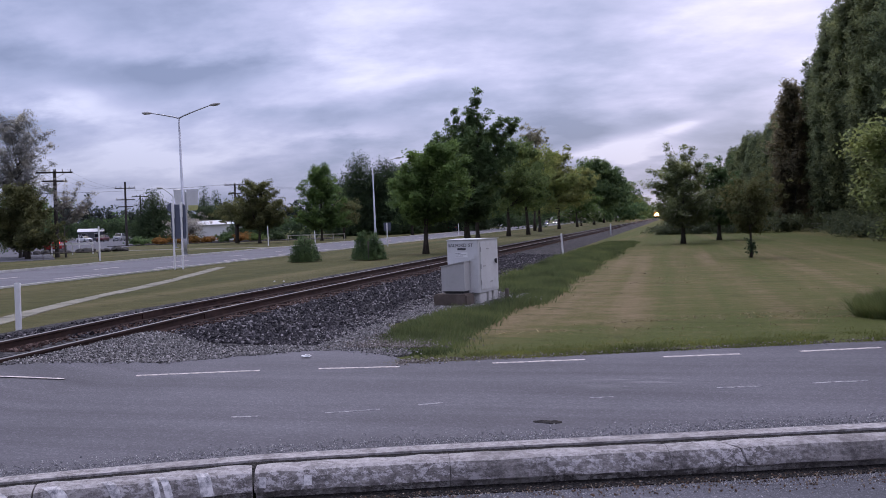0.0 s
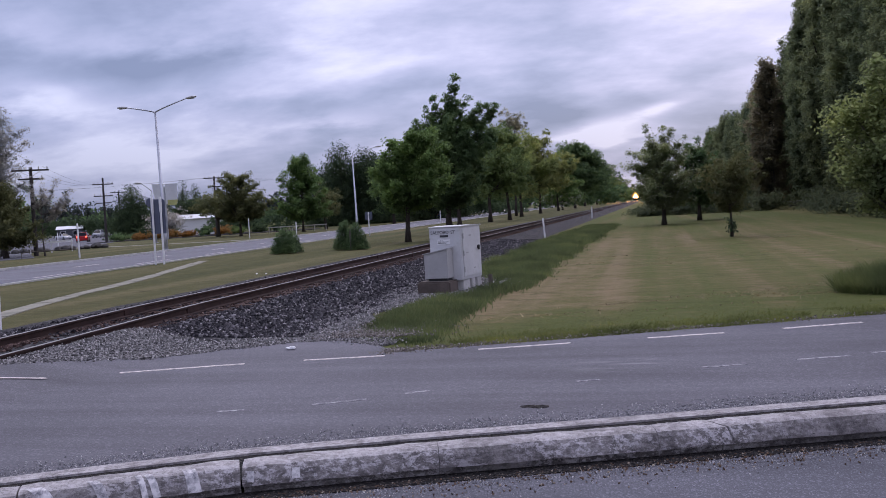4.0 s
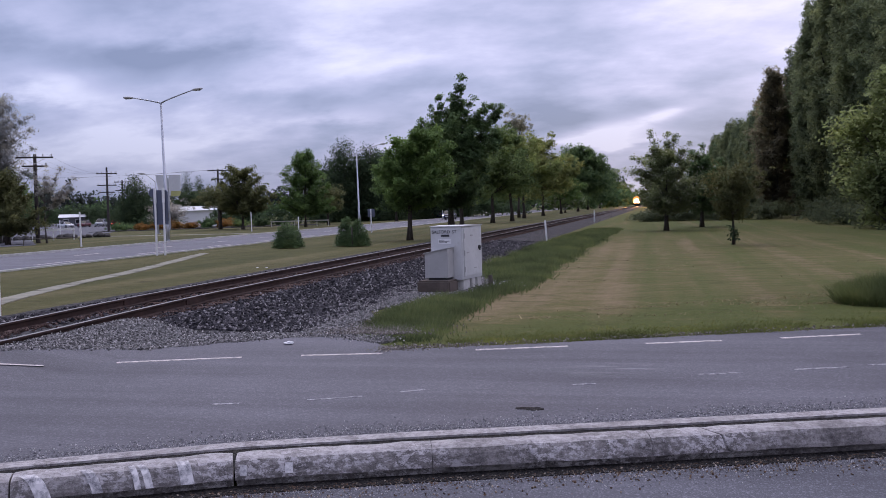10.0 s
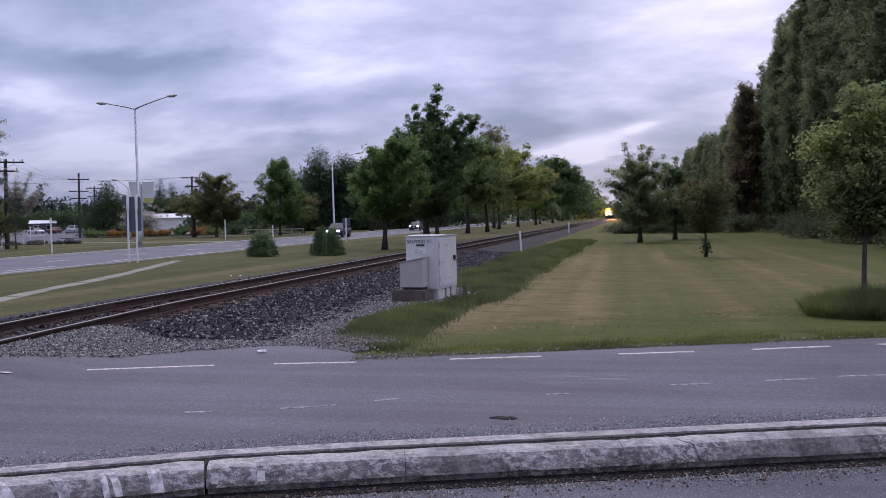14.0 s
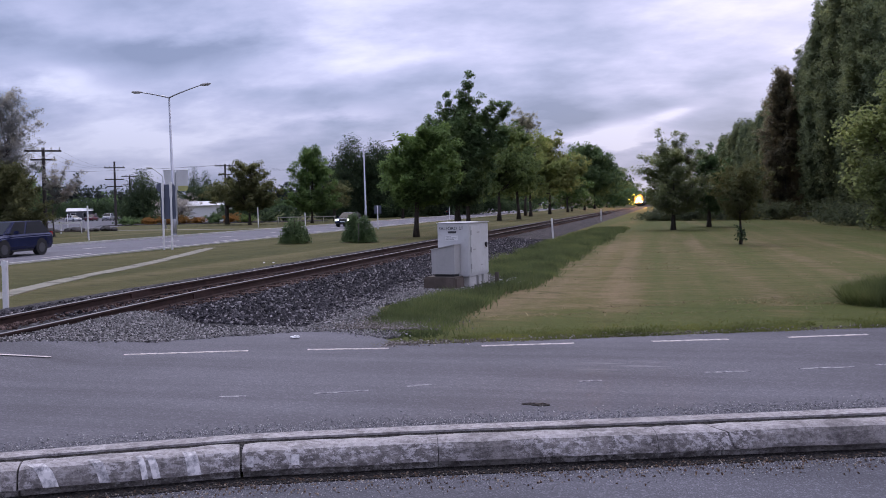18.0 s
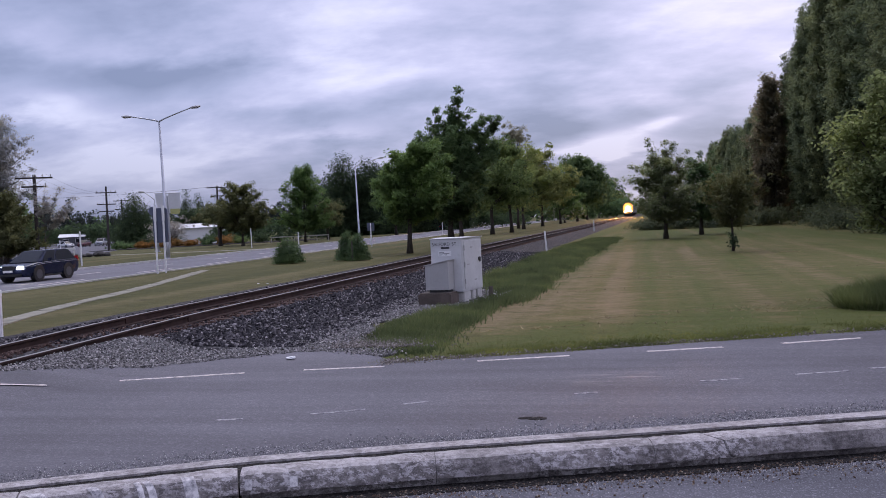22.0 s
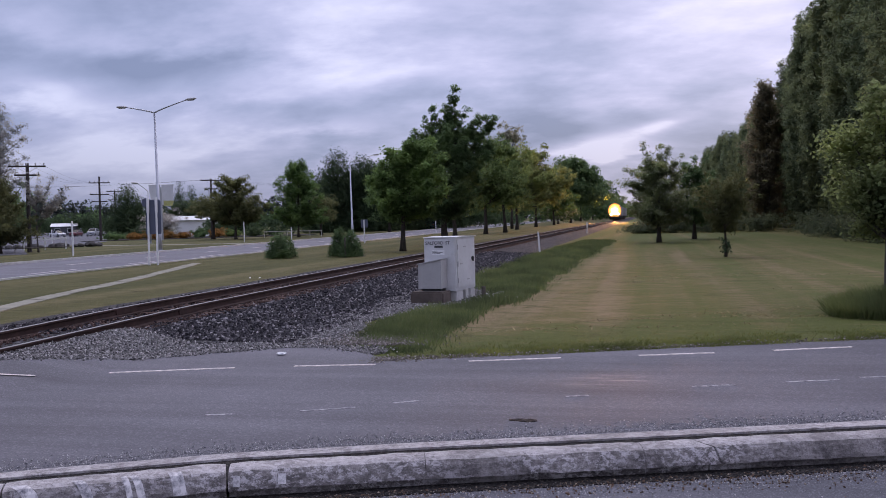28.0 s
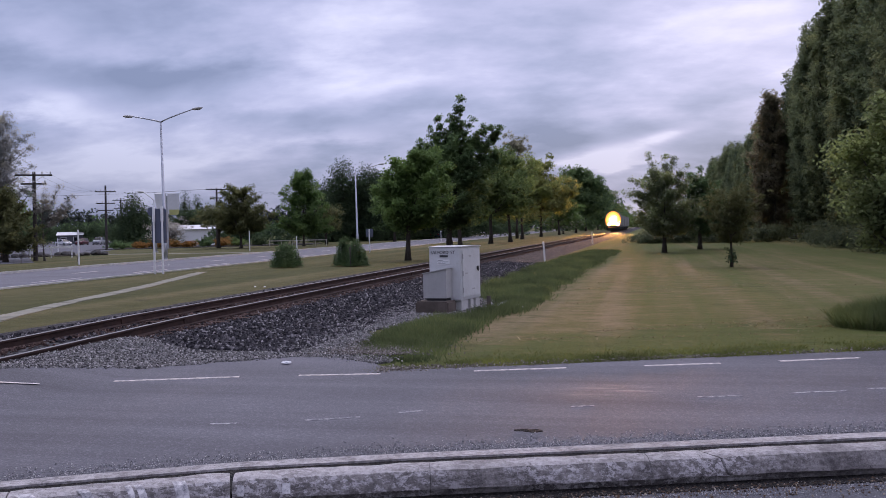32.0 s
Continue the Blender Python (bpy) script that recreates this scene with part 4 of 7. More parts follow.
def build_track():
    track = empty("railway_track", None, "single railway track with rusty rails on old wooden sleepers", "railway track")
    ys = [-40, -10, 0, 4, 6] + [7 + 0.5 * i for i in range(20)] + [18, 24, 40, 80, 160, 320, 640, 1200]
    for xr in (RAIL_NEAR, RAIL_FAR):
        web = [(-0.064, 0.0), (-0.064, 0.012), (-0.012, 0.03), (-0.009, 0.10), (-0.034, 0.112), (-0.034, 0.137), (0.034, 0.137), (0.034, 0.112), (0.009, 0.10), (0.012, 0.03), (0.064, 0.012), (0.064, 0.0)]
        head = [(-0.027, 0.1372), (-0.024, 0.141), (0.024, 0.141), (0.027, 0.1372)]
        for nm, prof, mat, parent in (("rail", web, "rust", track), ("running_surface", head, "railhead", None)):
            bm = bmesh.new()
            rings = [[bm.verts.new((xr + a, y, rail_top(y) - 0.141 + b)) for a, b in prof] for y in ys]
            for r0, r1 in zip(rings, rings[1:]):
                for j in range(len(prof)):
                    bm.faces.new((r0[j], r0[(j + 1) % len(prof)], r1[(j + 1) % len(prof)], r1[j]))
            bmesh.ops.recalc_face_normals(bm, faces=bm.faces)
            if nm == "rail":
                rail = part("rail", bm, M[mat], track)
            else:
                part(nm, bm, M[mat], rail, "worn bright top of the rail")
    base = mesh_of(boxm(-1.06, 1.06, -0.11, 0.11, -0.12, 0.0, 0.012), "sleeper", M["sleeper"])
    rng = random.Random(8)
    y = 8.9
    while y < 130:
        ob = new("sleeper", base)
        ob.parent = track
        ob.matrix_basis = pose(TRACK_X + rng.uniform(-0.04, 0.04), y, rail_top(y) - 0.141 + rng.uniform(-0.012, 0.0), 0, 0, rng.uniform(-1.2, 1.2))
        y += 0.66 + rng.uniform(-0.04, 0.04)
    # bolted joint plates
    for yj in (13.2, 27.0):
        for xr in (RAIL_NEAR, RAIL_FAR):
            part("joint_plate", boxm(xr + 0.01, xr + 0.03, yj - 0.3, yj + 0.3, rail_top(yj) - 0.115, rail_top(yj) - 0.03, 0.004), M["rust"], track)


def scatter_stones(name, rng, n, where, height, size, material, label, category):
    """Many small angular stones, joined."""
    ico = [V(v) for v in ((0, 0, 1), (0.9, 0, 0.1), (0.25, 0.86, 0), (-0.75, 0.5, -0.1), (-0.7, -0.55, 0.1), (0.3, -0.85, 0), (0, 0, -0.8))]
    tri = [(0, 1, 2), (0, 2, 3), (0, 3, 4), (0, 4, 5), (0, 5, 1), (6, 2, 1), (6, 3, 2), (6, 4, 3), (6, 5, 4), (6, 1, 5)]
    base = np.array([list(v) for v in ico])
    verts, faces, k = [], [], 0
    xy = where(rng, n)
    for x, y in xy:
        s = size * rng.uniform(0.55, 1.45)
        q, _ = np.linalg.qr(rng.normal(size=(3, 3)))
        p = (base * rng.uniform(0.6, 1.15, (7, 1)) * s * (1.0, 0.85, 0.65)) @ q.T
        verts.append(p + (x, y, height(x, y) + s * rng.uniform(0.05, 0.35)))
        faces.append(np.array(tri) + 7 * k)
        k += 1
    me = bpy.data.meshes.new(name)
    me.from_pydata(np.concatenate(verts).tolist(), [], np.concatenate(faces).tolist())
    me.materials.append(material)
    return tagged(new(name, me), label, category, kind="stuff")


def build_bed():
    xs = [-11.2 + 0.2 * i for i in range(34)]
    ys = [7.1 + 0.2 * i for i in range(71)] + [21.5 + 1.0 * i for i in range(40)] + [64, 72, 85, 110, 150, 220, 320, 500, 900, 1200]
    tagged(new("ballast_bed", grid_sheet("ballast_bed", xs, ys, lambda x, y: bed_height(x, y) if -10.9 < x < -4.8 else -0.03, M["ballast"])),
           "dark grey crushed-stone railway ballast", "ballast", kind="structure")
    apron = [(-7.36, 8.25), (-6.8, 8.75), (-6.4, 9.2), (-5.8, 9.65), (-5.2, 10.1), (-4.65, 10.5), (-4.2, 10.62), (-3.66, 10.36), (-3.35, 10.1), (-3.1, 10.2), (-3.25, 10.6), (-3.6, 10.95), (-4.0, 11.6), (-4.4, 13.4), (-3.9, 14.6), (-3.3, 16.4), (-3.0, 18.6), (-3.4, 20.2), (-4.6, 21.0), (-5.6, 20.5), (-5.2, 13.0), (-6.0, 11.35), (-6.7, 11.15), (-7.36, 11.2)]
    xs = [-7.4 + 0.05 * i for i in range(92)]
    ys = [7.8 + 0.05 * i for i in range(110)] + [13.3 + 0.1 * i for i in range(80)]
    mx, my = np.meshgrid((np.array(xs)[:-1] + np.array(xs)[1:]) / 2, (np.array(ys)[:-1] + np.array(ys)[1:]) / 2)
    mid = np.stack([mx.ravel(), my.ravel()], 1)
    ragged = mid + np.array([(0.16 * noise.noise((a * 2.2, b * 2.2, 1.0)), 0.13 * noise.noise((a * 3.1, b * 3.1, 8.0))) for a, b in mid])
    inside = in_poly(ragged, apron)
    cells = {(round(float(a), 3), round(float(b), 3)) for (a, b), q in zip(mid, inside) if q}
    sheet = grid_sheet("gravel_apron", xs, ys, apron_height, M["gravel"], lambda x, y: (round(float(x), 3), round(float(y), 3)) in cells)
    bm = bmesh.new()
    bm.from_mesh(sheet)
    rim = [e for e in bm.edges if len(e.link_faces) == 1]
    for v in [g for g in bmesh.ops.extrude_edge_only(bm, edges=rim)["geom"] if isinstance(g, bmesh.types.BMVert)]:
        v.co.z -= 0.03
    bm.to_mesh(sheet)
    bm.free()
    tagged(new("gravel_apron", sheet),
           "grey loose gravel between the road and the track", "gravel", kind="structure")
    rng = np.random.default_rng(21)

    def ballast_at(r, n):
        y = 11.0 + 28 * r.uniform(0, 1, n) ** 1.9
        x = np.where(r.uniform(0, 1, n) < 0.8, -7.0 + 2.35 * r.uniform(0, 1, n), -10.2 + 3.2 * r.uniform(0, 1, n))
        return np.stack([x, y], 1)

    scatter_stones("ballast_stones", rng, 19000, ballast_at, bed_height, 0.035, M["chunk"], "angular dark grey ballast stones with a few pale ones", "ballast")

    def rusty_at(r, n):
        y = 9.6 + 30 * r.uniform(0, 1, n) ** 1.6
        side = np.where(r.uniform(0, 1, n) < 0.7, RAIL_NEAR, RAIL_FAR)
        return np.stack([side + np.abs(r.normal(size=n)) * 0.16 + 0.07, y], 1)

    scatter_stones("rust_stained_stones", rng, 3600, rusty_at, bed_height, 0.034, M["rustchunk"], "ballast stones stained brown by rust beside the rails", "ballast")

    def gravel_at(r, n):
        out = np.stack([r.uniform(-7.4, -2.9, 8 * n), 7.9 + 13.2 * r.uniform(0, 1, 8 * n) ** 1.7], 1)
        out = out[in_poly(out + r.normal(size=out.shape) * (0.09, 0.08), apron)]
        return out[:n]

    scatter_stones("gravel_stones", rng, 13000, gravel_at, lambda x, y: apron_height(x, y), 0.017, M["pebble"], "pale grey loose gravel stones", "gravel")

    def verge_at(r, n):
        f = r.uniform(0, 1, n)
        x = -3.1 + 9 * f ** 2
        y = 9.55 + (x + 3.1) * 0.358 + r.normal(size=n) * 0.10 + 0.12
        return np.stack([x, y], 1)

    scatter_stones("roadside_grit", rng, 1700, verge_at, lambda x, y: 0.0, 0.015, M["grit"], "small brown and grey stones along the road edge", "gravel")

    def bare_at(r, n):
        return np.stack([r.normal(-3.55, 0.32, n), 10.75 + np.abs(r.normal(size=n)) * 0.55], 1)

    scatter_stones("earthy_grit", rng, 2600, bare_at, lambda x, y: 0.012, 0.016, M["grit"], "brown earthy grit where the gravel meets the grass", "gravel")

    def kerb_grit_at(r, n):
        line = offset(KERB[2:11], 0.93)
        tot = sum(math.dist(a, b) for a, b in zip(line, line[1:]))
        out = []
        for s, d in zip(r.uniform(0, tot, n), np.abs(r.normal(size=n)) * 0.14):
            (px, py), (tx, ty) = along(line, s)
            out.append((px - ty * d, py + tx * d))
        return np.array(out)

    scatter_stones("kerbside_grit", rng, 6500, kerb_grit_at, lambda x, y: 0.001, 0.0075, M["chips"], "pale loose chips swept against the kerb", "gravel")

    def front_grit_at(r, n):
        line = offset(KERB[2:11], -0.02)
        tot = sum(math.dist(a, b) for a, b in zip(line, line[1:]))
        out = []
        for s, d in zip(r.uniform(0, tot, n), np.abs(r.normal(size=n)) * 0.16):
            (px, py), (tx, ty) = along(line, s)
            out.append((px + ty * d, py - tx * d))
        return np.array(out)

    scatter_stones("yard_grit", rng, 9000, front_grit_at, lambda x, y: -0.054, 0.0058, M["chips"], "loose chips and dirt on the parking area", "gravel")

    scatter_stones("dead_leaf_litter", rng, 2400, lambda r, n: front_grit_at(r, n) * 1.0, lambda x, y: -0.052, 0.009, M["litter"], "brown dead leaves and dirt along the foot of the kerb", "litter")


build_track()
build_bed()

# ---- main road beyond the railway ----


def build_main_road():
    ys = [-120, 0, 40, 100, 200, 400, 1200]
    near = [(main_x(-19.6, y), y) for y in ys]
    far = [(main_x(-27.9, y), y) for y in ys]
    thing("main_road", prismm(near + far[::-1], -0.05, 0.002), M["far_road"], "pale grey asphalt main road beside the railway", "road", kind="structure")
    for name, x0, w, h in (("near_kerb", -19.45, 0.15, 0.05), ("far_kerb", -27.92, 0.16, 0.11)):
        a = [(main_x(x0, y), y) for y in ys]
        b = [(main_x(x0 - w, y), y) for y in ys]
        thing(name, prismm(a + b[::-1], -0.05, h), M["paleblock"], "low pale concrete kerb of the main road", "kerb", kind="structure")
    marks = empty("main_road_marking", None, "white lane dashes and edge lines on the main road", "road marking", kind="structure")
    y = 14.0
    while y < 190:
        for x0, ln, w in ((-24.0, 1.9, 0.08), (-20.9, 3.0, 0.07)):
            a, b = main_x(x0, y), main_x(x0, y + ln)
            part("dash", prismm([(a - w, y), (b - w, y + ln), (b + w, y + ln), (a + w, y)], 0.002, 0.008), M["line"], marks)
        y += 7.0
    # concrete footpath across the grass, in slabs
    line = [(-11.6, 12.0), (-13.45, 16.7), (-14.4, 20.0), (-15.3, 23.6), (-16.5, 27.4), (-17.9, 31.6), (-19.1, 35.0)]
    path = empty("footpath", None, "narrow pale concrete footpath across the grass", "footpath", kind="structure")
    s, k = 0.0, 0
    tot = sum(math.dist(a, b) for a, b in zip(line, line[1:]))
    while s + 1.5 < tot:
        (ax, ay), (tx, ty) = along(line, s + 0.02)
        (bx, by), _ = along(line, s + 1.48)
        w = 0.25 if k % 5 else 0.20
        part("slab", prismm([(ax - ty * w, ay + tx * w), (ax + ty * w, ay - tx * w), (bx + ty * w, by - tx * w), (bx - ty * w, by + tx * w)], -0.05, 0.006 + 0.004 * ((k * 7) % 3)), M["concrete_path"], path)
        s += 1.5
        k += 1
    # side street and parking on the far side
    lot = [(-41, 52), (-55, 69), (-59, 84), (-69, 104), (-101, 156), (-152, 239), (-205, 340), (-330, 470), (-300, 300), (-160, 160), (-120, 90), (-70, 50), (-46, 44)]
    thing("side_street", prismm(lot, -0.05, 0.004), M["yard"], "wide grey asphalt side street and parking area", "road", kind="structure")
    thing("footpath_far", prismm([(-32.3, 69.3), (-32.6, 70.9), (-48, 74), (-57, 77.5), (-56.3, 75.8), (-48, 72.4)], -0.05, 0.006), M["concrete_path"], "pale concrete footpath beyond the main road", "footpath", kind="structure")


build_main_road()

# ---- signal cabinet by the track ----


def build_cabinet():
    root = empty("signal_cabinet", pose(-3.97, 16.72, 0.0, 0, 0, -10), "pale grey steel railway equipment cabinet with black lettering on concrete blocks", "equipment cabinet")
    part("body", boxm(-0.33, 0.33, 0.0, 1.05, 0.20, 1.235, 0.012), M["greycase"], root)
    part("roof", side_prism(bmesh.new(), [(-0.012, 1.237), (-0.012, 1.25), (0.5, 1.262), (1.065, 1.25), (1.065, 1.237)], -0.342, 0.352), M["greycase"], root)
    door = part("door", boxm(0.332, 0.347, 0.07, 0.99, 0.26, 1.19, 0.005), M["greycase"], root)
    bm = disc(bmesh.new(), (0.365, 0.84, 0.80), 0.042, 0.03, "x", 14)
    part("handle", box(bm, 0.36, 0.385, 0.825, 0.855, 0.74, 0.82, 0.004), M["black"], door, "round black lock handle")
    for z in (0.40, 0.72, 1.05):
        part("hinge", tubem([(0.352, 0.075, z - 0.05), (0.352, 0.075, z + 0.05)], 0.012, 8), M["greycase2"], door)
    for y, z in ((0.45, 1.05), (0.62, 0.40), (0.25, 0.72)):
        part("latch", boxm(0.347, 0.356, y - 0.06, y + 0.06, z - 0.012, z + 0.012, 0.003), M["greycase2"], door)
    part("front_panel", boxm(-0.30, 0.30, -0.006, 0.001, 0.86, 1.20, 0.003), M["greycase"], root)
    # notice plate
    plate = part("notice_plate", boxm(-0.16, 0.11, -0.014, -0.006, 0.905, 1.0, 0.003), M["white"], root, "white notice plate with small print")
    for i, w in enumerate((0.11, 0.22, 0.17)):
        part("print_bar", boxm(-0.145, -0.145 + w, -0.017, -0.014, 0.975 - i * 0.024, 0.983 - i * 0.024), M["ink"], plate, "line of small dark print")
    face = Matrix.Translation((-0.03, -0.012, 1.135)) @ Matrix.Rotation(radians(90), 4, "X")
    writing("lettering", "SALFORD", 0.09, M["ink"], root, Matrix.Translation((-0.07, 0, 0)) @ face, "black stencilled lettering")
    writing("lettering", "ST", 0.09, M["ink"], root, Matrix.Translation((0.21, 0, 0)) @ face, "black stencilled lettering")
    part("number_bar", boxm(-0.10, 0.075, -0.012, -0.006, 1.045, 1.085), M["ink"], root, "short black stencilled line")
    # smaller box bolted to the front, with a sloping lid
    turned = Matrix.Rotation(radians(90), 4, "Z")

    def cross_prism(outline, y0, y1):
        """A prism over an outline in the x-z plane, from y0 to y1."""
        bm = side_prism(bmesh.new(), [(-x, z) for x, z in outline], y0, y1)
        bmesh.ops.transform(bm, matrix=turned, verts=bm.verts)
        return bm

    sub = part("side_box", cross_prism([(-0.33, 0.27), (0.15, 0.27), (0.15, 0.825), (-0.33, 0.735)], -0.30, -0.008), M["greycase2"], root, "dull grey steel box with a sloping lid")
    part("lid", cross_prism([(-0.35, 0.735), (0.165, 0.831), (0.165, 0.845), (-0.35, 0.749)], -0.32, -0.007), M["greycase2"], sub)
    part("foot", boxm(-0.27, 0.12, -0.27, -0.02, 0.222, 0.268), M["black"], sub, "dark gap frame")
    bm = boxm(-0.44, 0.24, -0.46, -0.005, -0.05, 0.222, 0.03)
    for v in bm.verts:
        v.co += V((0.02, 0.02, 0.012)) * noise.noise(v.co * 5)
    part("plinth", bm, M["brownplinth"], root, "brown stained concrete plinth")
    for y0, y1, x0 in ((0.05, 0.40, -0.30), (0.50, 0.68, -0.30), (0.78, 1.02, -0.30)):
        part("footing_block", boxm(x0, 0.32, y0, y1, -0.03, 0.197, 0.012), M["paleblock"], root, "pale concrete footing block")
    part("stub_post", tubem([(0.52, 1.0, -0.05), (0.52, 1.0, 0.22)], [0.05, 0.045], 8), M["postwood"], root)
    # flat stones round the foot
    rng = random.Random(4)
    for i in range(14):
        bm = bmesh.new()
        bmesh.ops.create_icosphere(bm, subdivisions=2, radius=1)
        sx, sy, sz = rng.uniform(0.06, 0.16), rng.uniform(0.05, 0.11), rng.uniform(0.03, 0.06)
        for v in bm.verts:
            k = 1 + 0.35 * noise.noise(v.co * 1.7 + V((i, 0, 0)))
            v.co = V((v.co.x * sx * k, v.co.y * sy * k, v.co.z * sz * k))
        a = rng.uniform(-0.3, 1.0)
        ob = thing("loose_rock", bm, M["paleblock"] if i % 3 else M["rock"], "pale loose rock beside the cabinet footing", "rock", "rocks round the cabinet")
        ob.matrix_world = pose(-3.35 + rng.uniform(-0.1, 0.75), 17.2 + a, sz * 0.5, 0, 0, rng.uniform(0, 180))


# ---- posts, poles and signs ----


def marker_post(x, y, h, w, lean=0.0, label="white painted wooden marker post beside the railway", group="", top="white", z=0.0):
    root = empty("marker_post", pose(x, y, z, 0, lean, 8), label, "post", group)
    part("shaft", boxm(-w, w, -w * 0.6, w * 0.6, -0.1, h, 0.008), M["white"], root)
    part("cap", boxm(-w * 1.05, w * 1.05, -w * 0.65, w * 0.65, h - 0.1, h + 0.01, 0.006), M[top], root)
    return root


def build_posts():
    marker_post(-10.86, 12.75, 0.80, 0.047, 1.0)
    marker_post(-4.80, 39.8, 0.92, 0.04, -3.5)
    marker_post(-5.35, 80.0, 1.0, 0.055, 0.0)
    for x, y, h in ((-20.67, 63.0, 1.7), (-37.13, 77.0, 1.85), (-33.9, 47.0, 2.05), (-46.0, 58.7, 2.0), (-30.9, 73.5, 1.25), (-27.2, 113.0, 1.6), (-60.5, 80.5, 1.6)):
        root = empty("route_pole", pose(x, y, 0, 0, 0, 0), "thin white roadside pole standing in the verge", "pole", "roadside poles")
        part("shaft", tubem([(0, 0, -0.1), (0, 0, h)], 0.05, 8), M["white"], root)
        part("cap", tubem([(0, 0, h), (0, 0, h + 0.05)], [0.055, 0.03], 8), M["white"], root)
        if y == 63.0:
            part("sign_plate", boxm(-0.28, 0.28, 0.052, 0.066, h - 0.55, h + 0.06, 0.01), M["signblue"], root, "blue-grey back of a small sign")


def lamp_arm(bm, x1, z1, zj):
    n = 8
    pts = [(x1 * i / n, 0, zj + (z1 - zj) * (i / n) ** 0.85) for i in range(n + 1)]
    tube(bm, pts, [0.055 - 0.02 * i / n for i in range(n + 1)], 8)
    return bm


def street_lamp(x, y, h, arms, label):
    root = empty("street_lamp", pose(x, y, 0, 0, -0.4, 0), label, "street lamp", "street lamps")
    part("column", tubem([(0, 0, -0.1), (0, 0, 1.2), (0, 0, 1.25), (0, 0, h)], [0.15, 0.145, 0.115, 0.06], 12), M["steel"], root, smooth=True)
    part("base_flange", boxm(-0.22, 0.22, -0.22, 0.22, -0.02, 0.04, 0.01), M["steel"], root)
    part("access_door", boxm(-0.05, 0.05, -0.155, -0.13, 0.5, 1.0, 0.005), M["greycase2"], root)
    for dx, dz in arms:
        arm = part("arm", lamp_arm(bmesh.new(), dx, h + dz, h), M["steel"], root, smooth=True)
        s = 1 if dx > 0 else -1
        bm = bmesh.new()
        bmesh.ops.create_uvsphere(bm, u_segments=12, v_segments=8, radius=1)
        for v in bm.verts:
            v.co = V((dx + s * 0.28 + v.co.x * 0.42, v.co.y * 0.14, h + dz + 0.02 + v.co.z * 0.09 + s * v.co.x * 0.03))
        head = part("lamp_head", bm, M["greycase2"], arm, "grey cobra-head lantern, unlit", smooth=True)
        part("lens", boxm(dx + s * 0.05, dx + s * 0.5, -0.09, 0.09, h + dz - 0.075, h + dz - 0.055, 0.01) if s > 0 else boxm(dx - 0.5, dx - 0.05, -0.09, 0.09, h + dz - 0.075, h + dz - 0.055, 0.01), M["paleblock"], arm, "pale lantern glass")
    return root


def build_lamps():
    street_lamp(-32.11, 53.8, 9.28, ((-2.15, 0.5), (2.45, 0.72)), "tall galvanised street lamp with two upswept arms")
    street_lamp(-33.15, 96.7, 8.4, ((2.9, 0.75),), "tall galvanised street lamp with a single upswept arm")
    street_lamp(-48.83, 80.0, 5.2, ((-1.2, 0.9),), "smaller grey street lamp with one short arm")


def power_pole(x, y, h, arms, turn, label="dark timber power pole with crossarms and insulators"):
    root = empty("power_pole", pose(x, y, 0, 0, 0.6, turn), label, "power pole", "power poles")
    part("pole", tubem([(0, 0, -0.2), (0, 0, h)], [0.17, 0.11], 10), M["woodpole"], root)
    for z, w in arms:
        arm = part("crossarm", boxm(-w / 2, w / 2, -0.13, -0.03, z - 0.06, z + 0.06, 0.01), M["woodpole"], root)
        n = max(2, int(w / 0.5))
        for i in range(n):
            xx = -w / 2 + 0.12 + (w - 0.24) * i / (n - 1)
            part("insulator", tubem([(xx, -0.08, z + 0.06), (xx, -0.08, z + 0.2), (xx, -0.08, z + 0.26)], [0.03, 0.06, 0.03], 6), M["greycase2"], arm)
        part("brace", tubem([(-w * 0.3, -0.1, z - 0.03), (0, -0.1, z - 0.5), (w * 0.3, -0.1, z - 0.03)], 0.02, 5), M["steel"], arm)
    return root


def wire(a, b, sag, r=0.006):
    bm = bmesh.new()
    a, b = V(a), V(b)
    n = 12
    tube(bm, [a.lerp(b, i / n) - V((0, 0, sag * 4 * (i / n) * (1 - i / n))) for i in range(n + 1)], r, 4)
    return thing("overhead_wire", bm, M["underframe"], "thin black overhead power line", "power line", "overhead wires")


def build_poles():
    power_pole(-68.71, 101.0, 8.3, ((7.5, 2.6), (6.0, 2.4), (5.1, 1.9)), 20)
    power_pole(-44.77, 57.0, 6.6, ((6.35, 2.6), (5.7, 1.8)), 24)
    power_pole(-85.62, 130.0, 8.0, ((7.7, 2.6), (6.3, 2.2)), 20)
    power_pole(-57.77, 110.0, 8.0, ((7.75, 2.8), (6.6, 1.8)), 15)
    for dz, dx in ((7.75, -1.2), (7.75, 1.2), (6.2, -1.0), (6.2, 1.0)):
        wire((-68.7 + dx, 101, dz), (-85.6 + dx, 130, dz - 0.1), 0.5)
    for dx in (-1.1, 0.0, 1.1):
        wire((-44.8 + dx, 57, 6.6), (-68.7 + dx, 101, 7.7), 0.7)
        wire((-57.8 + dx, 110, 7.9), (-30.0 + dx, 190, 7.9), 1.0)
        wire((-57.8 + dx, 110, 7.9), (-95.0 + dx, 96, 7.9), 0.6)


